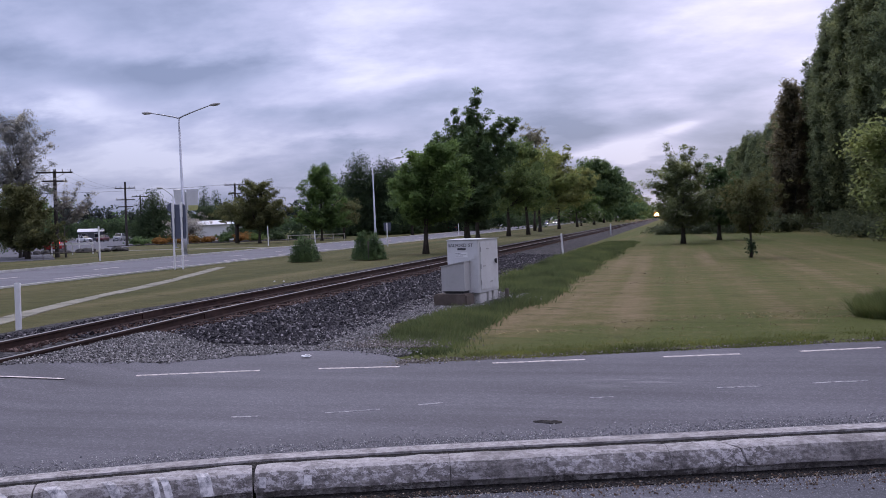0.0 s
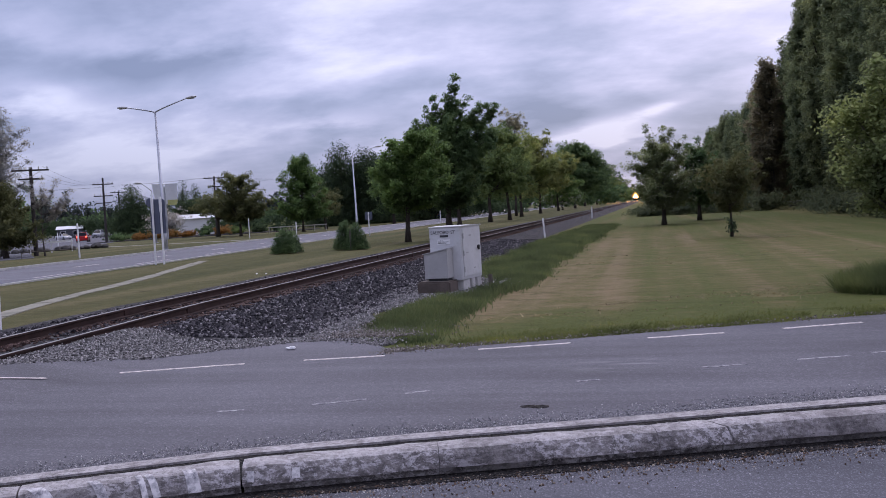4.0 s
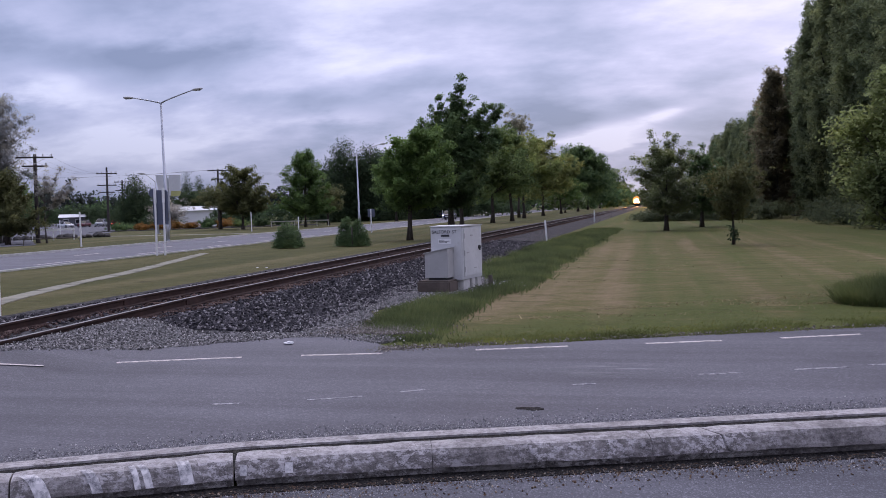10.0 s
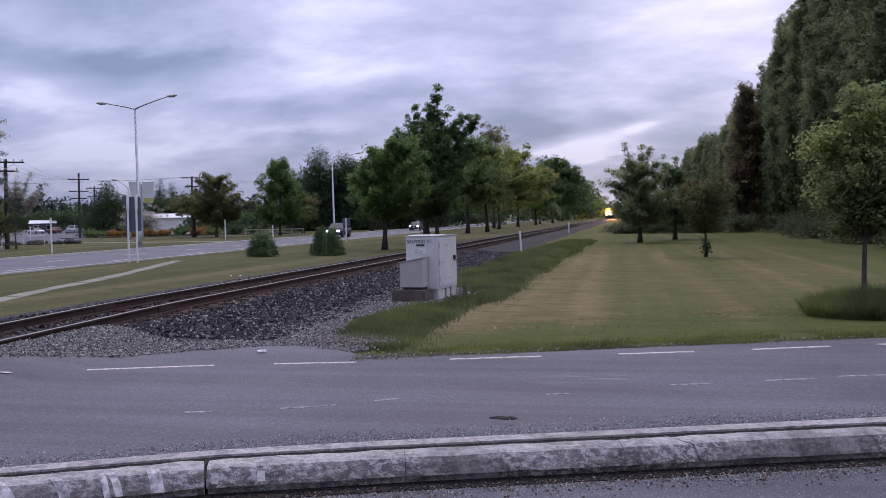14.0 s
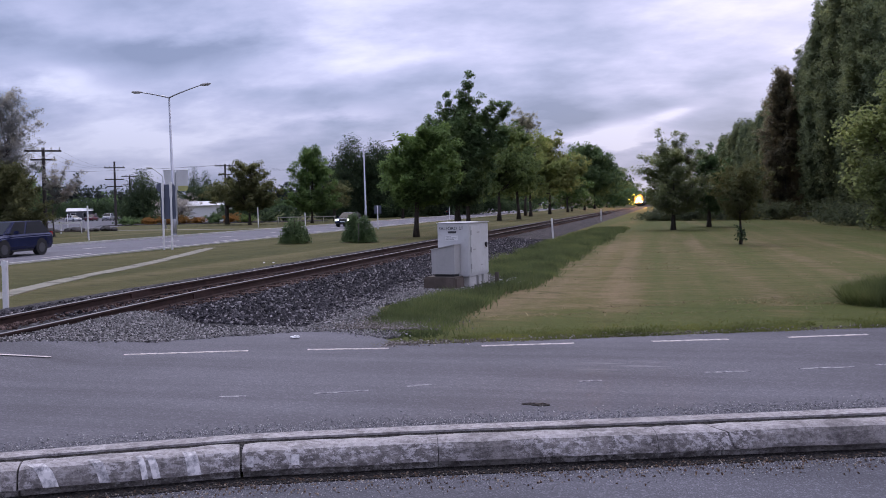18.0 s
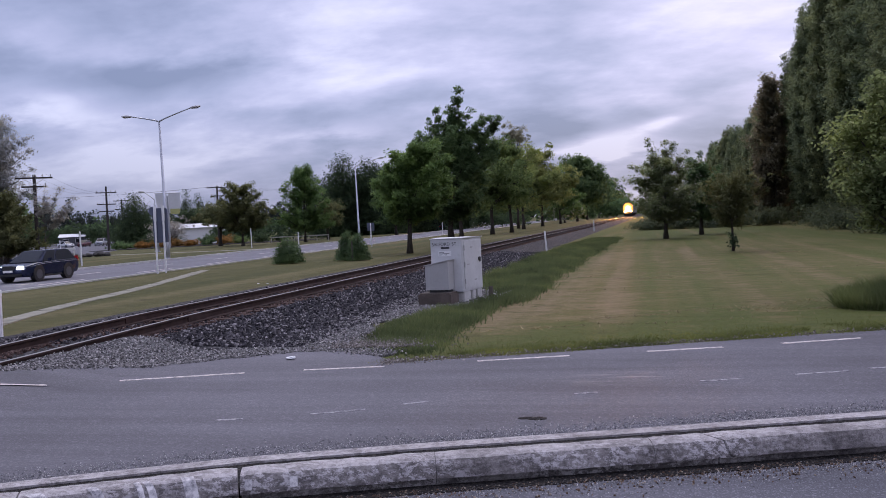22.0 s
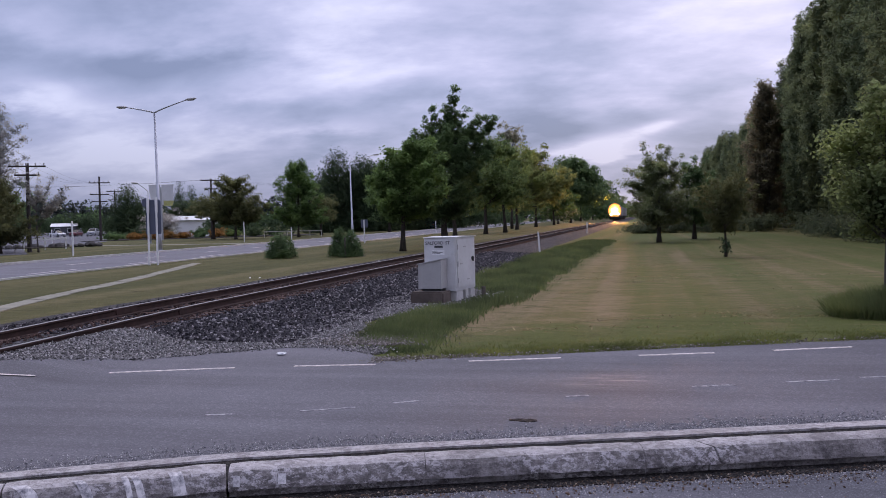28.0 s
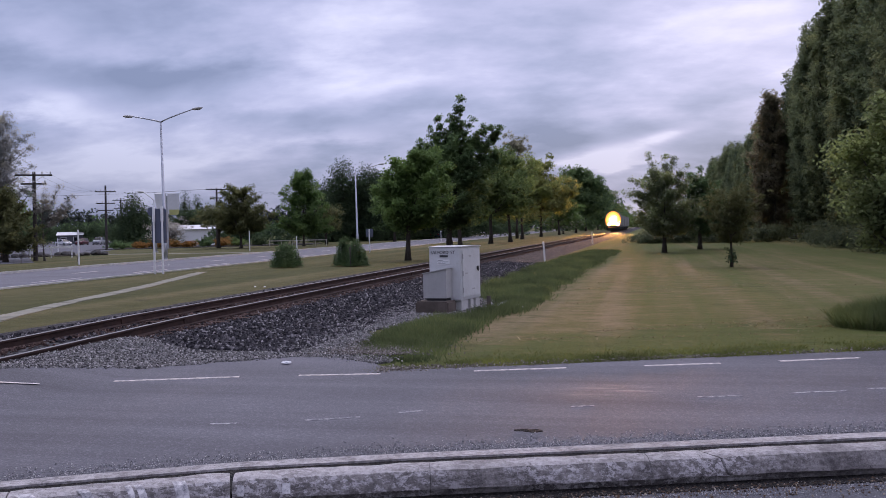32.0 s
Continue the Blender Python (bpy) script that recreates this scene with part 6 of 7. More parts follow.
def build_far_trees():
    conifer("young_conifer", 41, 1.2, 0.70, -16.6, 38.2, "small dark bushy young conifer on the grass verge", "leaf_deep", 0.032, 620, 24, low=0.02, fat=0.40)
    conifer("young_conifer", 42, 1.42, 0.52, -13.98, 38.9, "small dark pointed young conifer on the grass verge", "leaf_deep", 0.032, 520, 22, low=0.02, fat=0.62)
    conifer("young_conifer", 43, 1.25, 0.50, -13.25, 38.4, "small dark young conifer tied to a stake", "leaf_deep", 0.032, 480, 22, low=0.02, fat=0.48)
    st = empty("tree_stake", pose(-13.4, 38.0, 0), "thin pale wooden stake beside a young conifer", "stake")
    part("shaft", boxm(-0.025, 0.025, -0.025, 0.025, -0.1, 0.9), M["postwood"], st)
    far = (
        (51, -50.8, 97.0, [(0, 0, 3.4, 2.6, 2.2, 1.0), (1.2, 0, 3.1, 2.2, 2.0, 0.9)], "leaf_brown", 0.17, 380, "dark green street tree across the main road"),
        (52, -45.4, 92.0, [(0, 0, 4.3, 2.6, 2.5, 2.0), (-1.6, 0, 4.8, 1.8, 1.8, 1.5), (1.5, 0, 4.4, 1.9, 1.9, 1.5), (0.2, 0, 6.2, 1.6, 1.6, 0.9)], "leaf_brown", 0.15, 1100, "olive-green street tree with an open crown across the main road"),
        (53, -40.3, 98.0, [(0, 0, 5.6, 2.8, 2.6, 2.0), (1.4, 0, 4.4, 2.8, 2.4, 1.5), (-1.4, 0, 4.8, 2.2, 2.0, 1.4), (0, 0, 7.6, 1.6, 1.5, 1.2), (2.8, 0, 3.4, 1.6, 1.4, 0.9), (-2.6, 0, 4.0, 1.6, 1.5, 1.2), (0.6, 0, 3.2, 2.8, 2.2, 1.2)], "leaf", 0.16, 1300, "full green street tree across the main road"),
        (54, -42.0, 110.0, [(0, 0, 3.8, 2.2, 2.0, 1.8)], "leaf_brown", 0.18, 220, "small olive-green tree across the main road"),
        (58, -36.2, 122.0, [(0, 0, 5.0, 3.0, 3.0, 2.8), (0, 0, 7.4, 1.8, 1.8, 1.6)], "leaf_deep", 0.2, 380, "dark tree across the main road"),
        (59, -37.0, 165.0, [(0, 0, 6.0, 5.0, 4.0, 4.0), (5.0, 0, 5.0, 4.0, 4.0, 3.4)], "leaf_deep", 0.28, 420, "dark tree across the main road"),
        (60, -40.0, 230.0, [(0, 0, 6.0, 7.0, 5.0, 4.6), (8.0, 0, 5.0, 6.0, 4.0, 3.6)], "leaf_deep", 0.34, 420, "dark tree across the main road"),
        (61, -33.0, 310.0, [(0, 0, 6.0, 9.0, 5.0, 4.6), (8.0, 0, 5.0, 6.0, 4.0, 3.6)], "leaf_deep", 0.4, 420, "dark tree across the main road"),
    )
    rng = np.random.default_rng(52)
    broad = fan(rng, 30, 2.4, 7.1, ((0, 3.6), (0.3, 4.3), (0.65, 3.2), (1, 1.7)), 0.42, 0.72, 1.7, lean=-0.4)
    steep = fan(rng, 40, 1.8, 8.9, ((0, 3.3), (0.3, 3.6), (0.6, 2.8), (0.85, 1.7), (1, 0.9)), 0.6, 0.72, 1.7)
    for seed, x, y, blobs, leaf, size, clumps, lab in far:
        if seed in (52, 53):
            blobs = limb_blobs(broad if seed == 52 else steep, 4, 0.7)
        blobs = blobs + ([(0, 0, 2.4, 2.2, 2.0, 0.9)] if seed > 52 else [])
        place(tree("street_tree", seed, 8.0, blobs[0][2], blobs, leaf, "bark", size, clumps, 14, size * 1.6, 0.2, lab, group="street trees across the road"), x, y, 0.0, 1.0 if seed in (52, 53) else 1.14 if seed < 54 else 1.0)
    # tree with thin pinkish foliage at the corner, dark below
    airy = fan(rng, 30, 5.6, 11.2, ((0, 2.6), (0.5, 3.3), (0.8, 2.4), (1, 1.0)), 0.5, 0.55, 2.6)
    place(tree("corner_tree", 55, 10.0, 7.0, limb_blobs(airy, 4, 0.8), "leaf_grey", "bark2", 0.10, 1300, 11, 0.22, 0.10, "tree with thin pinkish-grey foliage at the street corner", branches=46), -48.9, 58.0)
    twiggy = [((0, 0, 2.4), (2.5, 0, 4.6), 0.28), ((0, 0, 2.6), (2.2, 0.2, 3.9), 0.26), ((0, 0, 2.8), (1.4, 0, 5.4), 0.26), ((0, 0, 2.8), (0.3, 0, 5.6), 0.3), ((0, 0, 2.6), (-0.9, 0, 5.2), 0.3), ((0, 0, 2.2), (1.7, 0, 3.3), 0.28)]
    place(tree("corner_tree", 58, 5.0, 3.6, limb_blobs(twiggy, 5, 0.8, 0.4), "leaf_grey", "bark2", 0.08, 300, 9, 0.15, 0.06, "thinly leaved tree at the street corner", branches=44), -43.4, 56.2)
    leafy_mass = fan(rng, 30, 1.2, 5.3, ((0, 2.6), (0.4, 3.0), (0.8, 1.9), (1, 0.9)), 0.45, 0.7, 0.9, lean=-0.8)
    place(tree("corner_tree", 56, 5.0, 3.6, limb_blobs(leafy_mass, 4, 0.75), "leaf_brown", "bark", 0.12, 1300, 14, 0.2, 0.16, "dark brownish-green leafy tree at the street corner"), -45.4, 54.6)
    place(tree("corner_tree", 57, 5.0, 3.2, [(0, 0, 3.4, 2.8, 2.4, 2.2), (-2.2, 0, 3.0, 2.4, 2.0, 2.0)], "leaf_deep", "bark", 0.16, 420, 14, 0.26, 0.2, "dark green leafy tree at the street corner"), -50.5, 60.5)
    conifer("cypress", 61, 13.2, 3.4, -48.9, 136.0, "tall dark conifer in a shelter belt", size=0.16, clumps=884, per=36, fat=0.42)
    conifer("cypress", 62, 12.4, 3.6, -45.0, 138.0, "tall dark conifer in a shelter belt", size=0.16, clumps=884, per=36, fat=0.42)
    conifer("cypress", 63, 12.0, 3.8, -48.2, 152.0, "tall dark conifer in a shelter belt", size=0.16, clumps=884, per=36, fat=0.42)
    conifer("cypress", 64, 11.0, 3.6, -41.5, 146.0, "tall dark conifer in a shelter belt", size=0.16, clumps=816, per=36, fat=0.42)
    for k, (x, y, h) in enumerate(((-52.5, 140.0, 10.5), (-43.0, 141.0, 11.6), (-38.5, 150.0, 11.0), (-36.0, 158.0, 10.0), (-46.8, 144.0, 12.0), (-50.5, 150.0, 11.4))):
        conifer("cypress", 71 + k, h, 3.6, x, y, "tall dark conifer in a shelter belt", size=0.16, clumps=782, per=36, fat=0.42)
    conifer("garden_conifer", 65, 8.2, 3.5, -79.4, 124.0, "broad green garden conifer", "leaf_dark", 0.13, 760, 30, fat=0.5)
    conifer("spruce", 66, 9.9, 1.9, -85.2, 150.0, "narrow dark spruce behind the houses", "leaf_dark", 0.12, 360, 26)
    conifer("spruce", 67, 9.2, 1.7, -83.2, 151.0, "narrow dark spruce behind the houses", "leaf_dark", 0.12, 320, 26)
    place(tree("flat_topped_tree", 68, 6.2, 4.2, [(0, 0, 4.9, 4.6, 3.0, 1.1), (2.6, 0, 4.2, 3.0, 2.4, 0.9), (-2.2, 0, 3.8, 2.6, 2.2, 0.8)], "leaf_dark", "bark", 0.18, 360, 14, 0.28, 0.22, "dark flat-topped tree beside the white building"), -77.0, 138.0)
    place(tree("grey_shrub", 69, 4.0, 1.5, [(0, 0, 2.2, 2.6, 2.4, 1.9)], "leaf_grey", "bark", 0.14, 300, 13, 0.26, 0.14, "rounded grey-leaved shrub in the street garden", "shrub"), -66.5, 112.0)
    # garden with orange flowers and clipped shrubs
    for i, (x, y, r, h, leaf) in enumerate(((-69.2, 104.5, 1.5, 1.1, "leaf_deep"), (-67.2, 106.5, 1.3, 0.9, "orange"), (-65.4, 108.0, 1.4, 1.0, "orange"), (-63.6, 108.5, 1.3, 1.1, "orange"), (-61.8, 109.6, 1.1, 0.8, "orange"), (-59.6, 110.2, 1.2, 1.3, "leaf_deep"), (-57.6, 111.0, 1.4, 1.2, "orange"), (-55.8, 112.0, 1.2, 0.9, "leaf_mid"), (-73.0, 118.0, 2.6, 2.3, "leaf_dark"), (-70.8, 120.0, 2.2, 2.0, "leaf_dark"), (-53.0, 113.0, 1.2, 1.1, "leaf_dark"), (-50.5, 114.0, 1.0, 1.0, "leaf_dark"))):
        rng = np.random.default_rng(400 + i)
        cl, pts = crown_points(rng, [(0, 0, h * 0.5, r, r, h * 0.55)], 110, 14, 0.16)
        pts = pts[pts[:, 2] > 0.02]
        lab = "low shrub covered in orange flowers" if leaf == "orange" else "clipped dark green shrub"
        ob = tagged(new("flower_shrub" if leaf == "orange" else "garden_shrub", raw_mesh("shrub", leaf_quads(rng, pts, 0.11), 4, M[leaf])), lab, "shrub", "street garden")
        ob.location = (x, y, 0)
    thing("garden_bed", prismm([(-71, 100), (-62, 103.5), (-50, 108), (-44, 110), (-46, 119), (-60, 122), (-76, 124)], -0.05, 0.05), M["dirt"], "dark planted garden bed with a low edge", "garden bed", kind="structure")
    # boulders along the side street
    rng = random.Random(9)
    for i in range(13):
        x, y = -55.5 + i * 0.52 + rng.uniform(-0.2, 0.2), 67.0 + i * 0.42 + rng.uniform(-0.3, 0.3)
        bm = bmesh.new()
        bmesh.ops.create_icosphere(bm, subdivisions=2, radius=1)
        s = rng.uniform(0.22, 0.42)
        for v in bm.verts:
            k = 1 + 0.4 * noise.noise(v.co * 1.5 + V((i * 3, 0, 0)))
            v.co = V((v.co.x * s * 1.3 * k, v.co.y * s * k, v.co.z * s * 0.75 * k))
        ob = thing("boulder", bm, M["rock"], "dark boulder edging the side street", "rock", "street boulders")
        ob.location = (x, y, s * 0.45)
    # low white barrier rail
    b = empty("barrier_rail", pose(-50.4, 63.5, 0, 0, 0, 40), "low white timber barrier rail", "barrier")
    for x in (0.0, 1.6, 3.2):
        part("post", boxm(x - 0.05, x + 0.05, -0.05, 0.05, -0.1, 1.0), M["white"], b)
    part("rail", boxm(-0.1, 3.3, -0.08, -0.05, 0.8, 0.95), M["white"], b)
    hoop = tubem([(-41.2, 51.0, -0.1), (-41.2, 51.0, 0.35), (-41.0, 51.1, 0.45), (-38.3, 52.6, 0.45), (-38.1, 52.7, 0.35), (-38.1, 52.7, -0.1)], 0.035, 6)
    thing("hoop_rail", hoop, M["postwood"], "low brown hoop rail on the verge", "barrier")


def build_distance():
    """Bush-covered rise and tree belts on the skyline."""
    rng = np.random.default_rng(88)
    blobs = []
    for i in range(120):
        x = -620 + i * 5.0
        h = 21 + 8 * noise.noise((x * 0.013, 0.3, 0.0)) + 4 * noise.noise((x * 0.06, 1.3, 0.0))
        blobs.append((x, 640 + 60 * noise.noise((x * 0.01, 7.0, 0)), h * 0.45, 7, 6, h * 0.62))
    cl, pts = crown_points(rng, blobs, 5200, 11, 1.6)
    tagged(new("backdrop", raw_mesh("backdrop", leaf_quads(rng, pts, 1.3), 4, M["hill"])), "distant bush-covered rise on the skyline", "woodland", kind="structure")
    blobs = []
    for i in range(60):
        x, y = -260 + i * 4.2, 300 + 25 * noise.noise((i * 0.4, 2.0, 0))
        h = 6.5 + 3.5 * noise.noise((i * 0.35, 5.0, 0))
        blobs.append((x, y, h * 0.5, 4.5, 4, h * 0.5))
    cl, pts = crown_points(rng, blobs, 2600, 12, 0.9)
    tagged(new("tree_belt", raw_mesh("tree_belt", leaf_quads(rng, pts, 0.6), 4, M["leaf_deep"])), "belt of dark garden trees behind the town houses", "woodland", kind="stuff")
    blobs = []
    for i in range(34):
        f = i / 33
        x, y = -230 + 122 * f, 246 - 44 * f
        h = 6.2 + 2.4 * noise.noise((i * 0.45, 15.0, 0))
        blobs.append((x, y, h * 0.5, 3.6, 3.0, h * 0.52))
    for i in range(26):
        f = i / 25
        x, y = -60 + 34 * f, 114 + 62 * f + 4 * noise.noise((i * 0.5, 3.0, 0))
        h = 2.7 + 1.4 * noise.noise((i * 0.6, 25.0, 0))
        blobs.append((x, y, h * 0.5, 2.0, 1.6, h * 0.5))
    cl, pts = crown_points(rng, blobs, 2600, 30, 0.4)
    pts = pts[pts[:, 2] > 0]
    tagged(new("garden_hedge", raw_mesh("garden_hedge", leaf_quads(rng, pts, 0.19), 4, M["leaf_dark"])), "dark hedges and garden bushes behind the street", "hedge", kind="stuff")
    blobs = []
    for i in range(46):
        x, y = -24 + i * 1.6, 470 + i * 1.5
        h = 8.0 + 4 * noise.noise((i * 0.35, 9.0, 0))
        if -14 < x < -2.5:
            continue
        blobs.append((x, y, h * 0.5, 4, 4, h * 0.55))
    for i in range(16):
        blobs.append((-26 + 2.2 * i, 640 + 3 * i, 4.5, 4, 4, 5.5 + 2 * noise.noise((i * 0.6, 2.0, 0))))
    cl, pts = crown_points(rng, blobs, 2400, 12, 0.9)
    tagged(new("tree_belt", raw_mesh("tree_belt", leaf_quads(rng, pts, 0.6), 4, M["leaf_mid"])), "belt of green trees far along the railway", "woodland", kind="stuff")


# ---- houses across the road ----


def house(x, y, turn, w, d, h, rise, wall, roof, label, windows=3):
    root = empty("house", pose(x, y, 0, 0, 0, turn), label, "house", "houses across the road")
    part("wall", boxm(-w / 2, w / 2, 0, d, -0.1, h, 0.02), M[wall], root)
    bm = side_prism(bmesh.new(), [(-0.4, h + 0.002), (d / 2, h + rise), (d + 0.4, h + 0.002)], -w / 2 - 0.3, w / 2 + 0.3)
    part("roof", bm, M[roof], root)
    for i in range(windows):
        xx = -w / 2 + w * (i + 0.5) / windows
        wn = part("window", boxm(xx - 0.7, xx + 0.7, -0.05, 0.0, 0.8, 2.0), M["white"], root)
        part("pane", boxm(xx - 0.62, xx + 0.62, -0.06, -0.05, 0.88, 1.92), M["glass"], wn)
    return root


def build_houses():
    house(-71.0, 128.5, 29, 8.5, 7, 2.6, 0.7, "wall_white", "wall_white", "low white building with a pale roof", 0)
    # roof grey on the walls puts their shadow into the colour
    house(-157.0, 214.0, 32, 6.4, 8, 2.5, 0.9, "roof_grey", "wall_white", "low pale-roofed house behind the side street, walls coloured as in shadow", 2)
    house(-45.0, 185.0, 15, 12.0, 8, 2.7, 1.8, "wall_white", "roof_grey", "white house with a grey roof far down the road", 4)
    f = empty("rail_fence", pose(-46.0, 101.0, 0, 0, 0, 12), "low white timber rail fence before a hedge", "fence")
    for i in range(6):
        part("post", boxm(i * 1.4 - 0.04, i * 1.4 + 0.04, -0.04, 0.04, -0.1, 0.75), M["paleblock"], f)
    part("rail", boxm(-0.1, 7.1, -0.07, -0.04, 0.62, 0.74), M["paleblock"], f)


build_poplars()
build_park_trees()
build_right_trees()
build_far_trees()
build_distance()
build_houses()

# ---- grass ----


def blades(name, rng, xy, h, w, material, label, base=None, bent=0.35):
    n = len(xy)
    hh = h * rng.uniform(0.5, 1.3, n) * (base if base is not None else 1.0)
    a = rng.uniform(0, 6.283, n)
    wx, wy = np.cos(a) * w, np.sin(a) * w
    lean = rng.normal(size=(n, 2)) * bent
    p = np.zeros((n, 3, 3))
    p[:, 0, 0], p[:, 0, 1] = xy[:, 0] - wx, xy[:, 1] - wy
    p[:, 1, 0], p[:, 1, 1] = xy[:, 0] + wx, xy[:, 1] + wy
    p[:, 2, 0], p[:, 2, 1], p[:, 2, 2] = xy[:, 0] + lean[:, 0] * hh, xy[:, 1] + lean[:, 1] * hh, hh
    p[:, :2, 2] = -0.02
    me = raw_mesh(name, p.reshape(-1, 3), 3, material)
    return tagged(new(name, me), label, "grass", kind="stuff")


TALL = [(-4.25, 11.4), (-3.8, 10.85), (-3.3, 10.35), (-2.75, 10.2), (-2.5, 10.6), (-2.8, 12.0), (-2.95, 13.2), (-2.75, 15.5), (-2.47, 18.3), (-2.5, 27), (-2.35, 43), (-2.2, 55), (-4.0, 55), (-4.6, 36), (-4.6, 25.8), (-4.3, 21.5), (-3.1, 18.6), (-3.2, 16.6), (-3.3, 15.5), (-4.1, 14.2), (-4.1, 12.6)]


def build_grass():
    rng = np.random.default_rng(12)
    n = 150000
    y = 10 + 46 * rng.uniform(0, 1, n) ** 1.9
    xy = np.stack([rng.uniform(-4.5, -1.9, n), y], 1)
    drift = np.array([(noise.noise((a * 0.9, b * 0.45, 2.0)), noise.noise((a * 0.9, b * 0.9, 9.0))) for a, b in xy])
    wob = xy + rng.normal(size=xy.shape) * (0.13, 0.1) + drift * (0.34, 0.3)
    xy = xy[in_poly(wob, TALL)]
    thin = rng.uniform(0, 1, len(xy)) < np.clip((xy[:, 1] - 9.6) / 2.0, 0.3, 1.0) * np.clip((xy[:, 0] + 4.5) / 0.8, 0.15, 1.0)
    xy = xy[thin | (xy[:, 1] > 20)]
    patch = np.array([0.55 + 0.9 * max(0, 0.5 + noise.noise((p[0] * 1.1, p[1] * 0.6, 4.0))) for p in xy])
    near = np.clip((xy[:, 1] - 10.2) / 3.0, 0.2, 1.0) * np.where(xy[:, 1] < 15, np.clip((xy[:, 0] + 4.5) / 0.9, 0.25, 1.0), 1.0)
    blades("tall_grass", rng, xy, 0.16, 0.009, M["tallgrass"], "long unmown dark green grass beside the ballast", patch * near, 0.6)
    # clump at the foot of the young tree
    n = 16000
    r, a = np.sqrt(rng.uniform(0, 1, n)), rng.uniform(0, 6.283, n)
    xy = np.stack([3.55 + np.cos(a) * r * 0.95, 14.35 + np.sin(a) * r * 0.75], 1)
    blades("tall_grass", rng, xy, 0.40, 0.008, M["tallgrass"], "clump of long green grass round the young tree", 1.15 - 0.6 * r, 0.5)
    # mown grass blades, nearest the road
    n = 36000
    y = 9.4 + 9 * rng.uniform(0, 1, n) ** 1.8
    xy = np.stack([rng.uniform(-3.2, 8.5, n), y], 1)
    xy = xy[(xy[:, 1] > 9.72 + (xy[:, 0] + 2.53) * 0.358 + rng.normal(size=n) * 0.03) & ~in_poly(xy, TALL)]
    xy = xy[xy[:, 1] - (9.72 + (xy[:, 0] + 2.53) * 0.358) < np.abs(rng.normal(size=len(xy))) * 1.1]
    fade = np.clip(1.5 - (xy[:, 1] - (9.72 + (xy[:, 0] + 2.53) * 0.358)) * 0.4, 0.35, 1.5)
    blades("short_grass", rng, xy, 0.013, 0.006, M["shortgrass"], "short mown grass mixed with dry cuttings", fade, 3.0)
    # lush rim of grass along the road
    n = 26000
    x = -2.6 + 11.5 * rng.uniform(0, 1, n)
    y = 9.72 + (x + 2.53) * 0.358 + np.abs(rng.normal(size=n)) * 0.42 - 0.02
    keep = np.array([noise.noise((a * 1.3, b * 1.3, 6.0)) + min(0.0, (a + 1.6) * 0.5) > -0.22 for a, b in zip(x, y)])
    xy = np.stack([x, y], 1)[keep]
    blades("edge_grass", rng, xy, 0.022, 0.006, M["edgegrass"], "lush short grass along the edge of the road", None, 1.4)
    # dry cuttings in thin swathes
    k, per = 34, 60
    cx = np.repeat(rng.uniform(-2.0, 7.5, k), per)
    cy = np.repeat(11.8 + 20 * rng.uniform(0, 1, k) ** 1.5 + 0.0, per)
    ln = np.repeat(rng.uniform(0.25, 1.1, k), per)
    f = rng.normal(size=k * per)
    x, y = cx + f * ln, cy + f * ln * 0.33 + rng.normal(size=k * per) * 0.05
    keep = y > 10.3 + (x + 2.53) * 0.358
    blades("dry_cuttings", rng, np.stack([x, y], 1)[keep], 0.022, 0.012, M["straw"], "pale dry grass cuttings lying in swathes on the lawn", None, 4.0)


build_grass()

# ---- vehicles ----


def loft_body(bm, stations):
    """Cross-sections (y, half width low, half width high, z low, z mid, z high, half width top) joined into a body."""
    rings = []
    for y, wl, wm, wt, z0, z1, z2 in stations:
        ring = [(-wl, z0), (-wm, z0 + (z1 - z0) * 0.35), (-wm, z1), (-wt, z2), (wt, z2), (wm, z1), (wm, z0 + (z1 - z0) * 0.35), (wl, z0)]
        rings.append([bm.verts.new((x, y, z)) for x, z in ring])
    for a, b in zip(rings, rings[1:]):
        for j in range(8):
            bm.faces.new((a[j], a[(j + 1) % 8], b[(j + 1) % 8], b[j]))
    bm.faces.new(rings[0])
    bm.faces.new(rings[-1][::-1])
    bmesh.ops.recalc_face_normals(bm, faces=bm.faces)
    bmesh.ops.bevel(bm, geom=[e for e in bm.edges if len(e.link_faces) == 2 and e.calc_face_angle(0) > 0.5], offset=0.035, segments=2, affect="EDGES", clamp_overlap=True)
    return bm


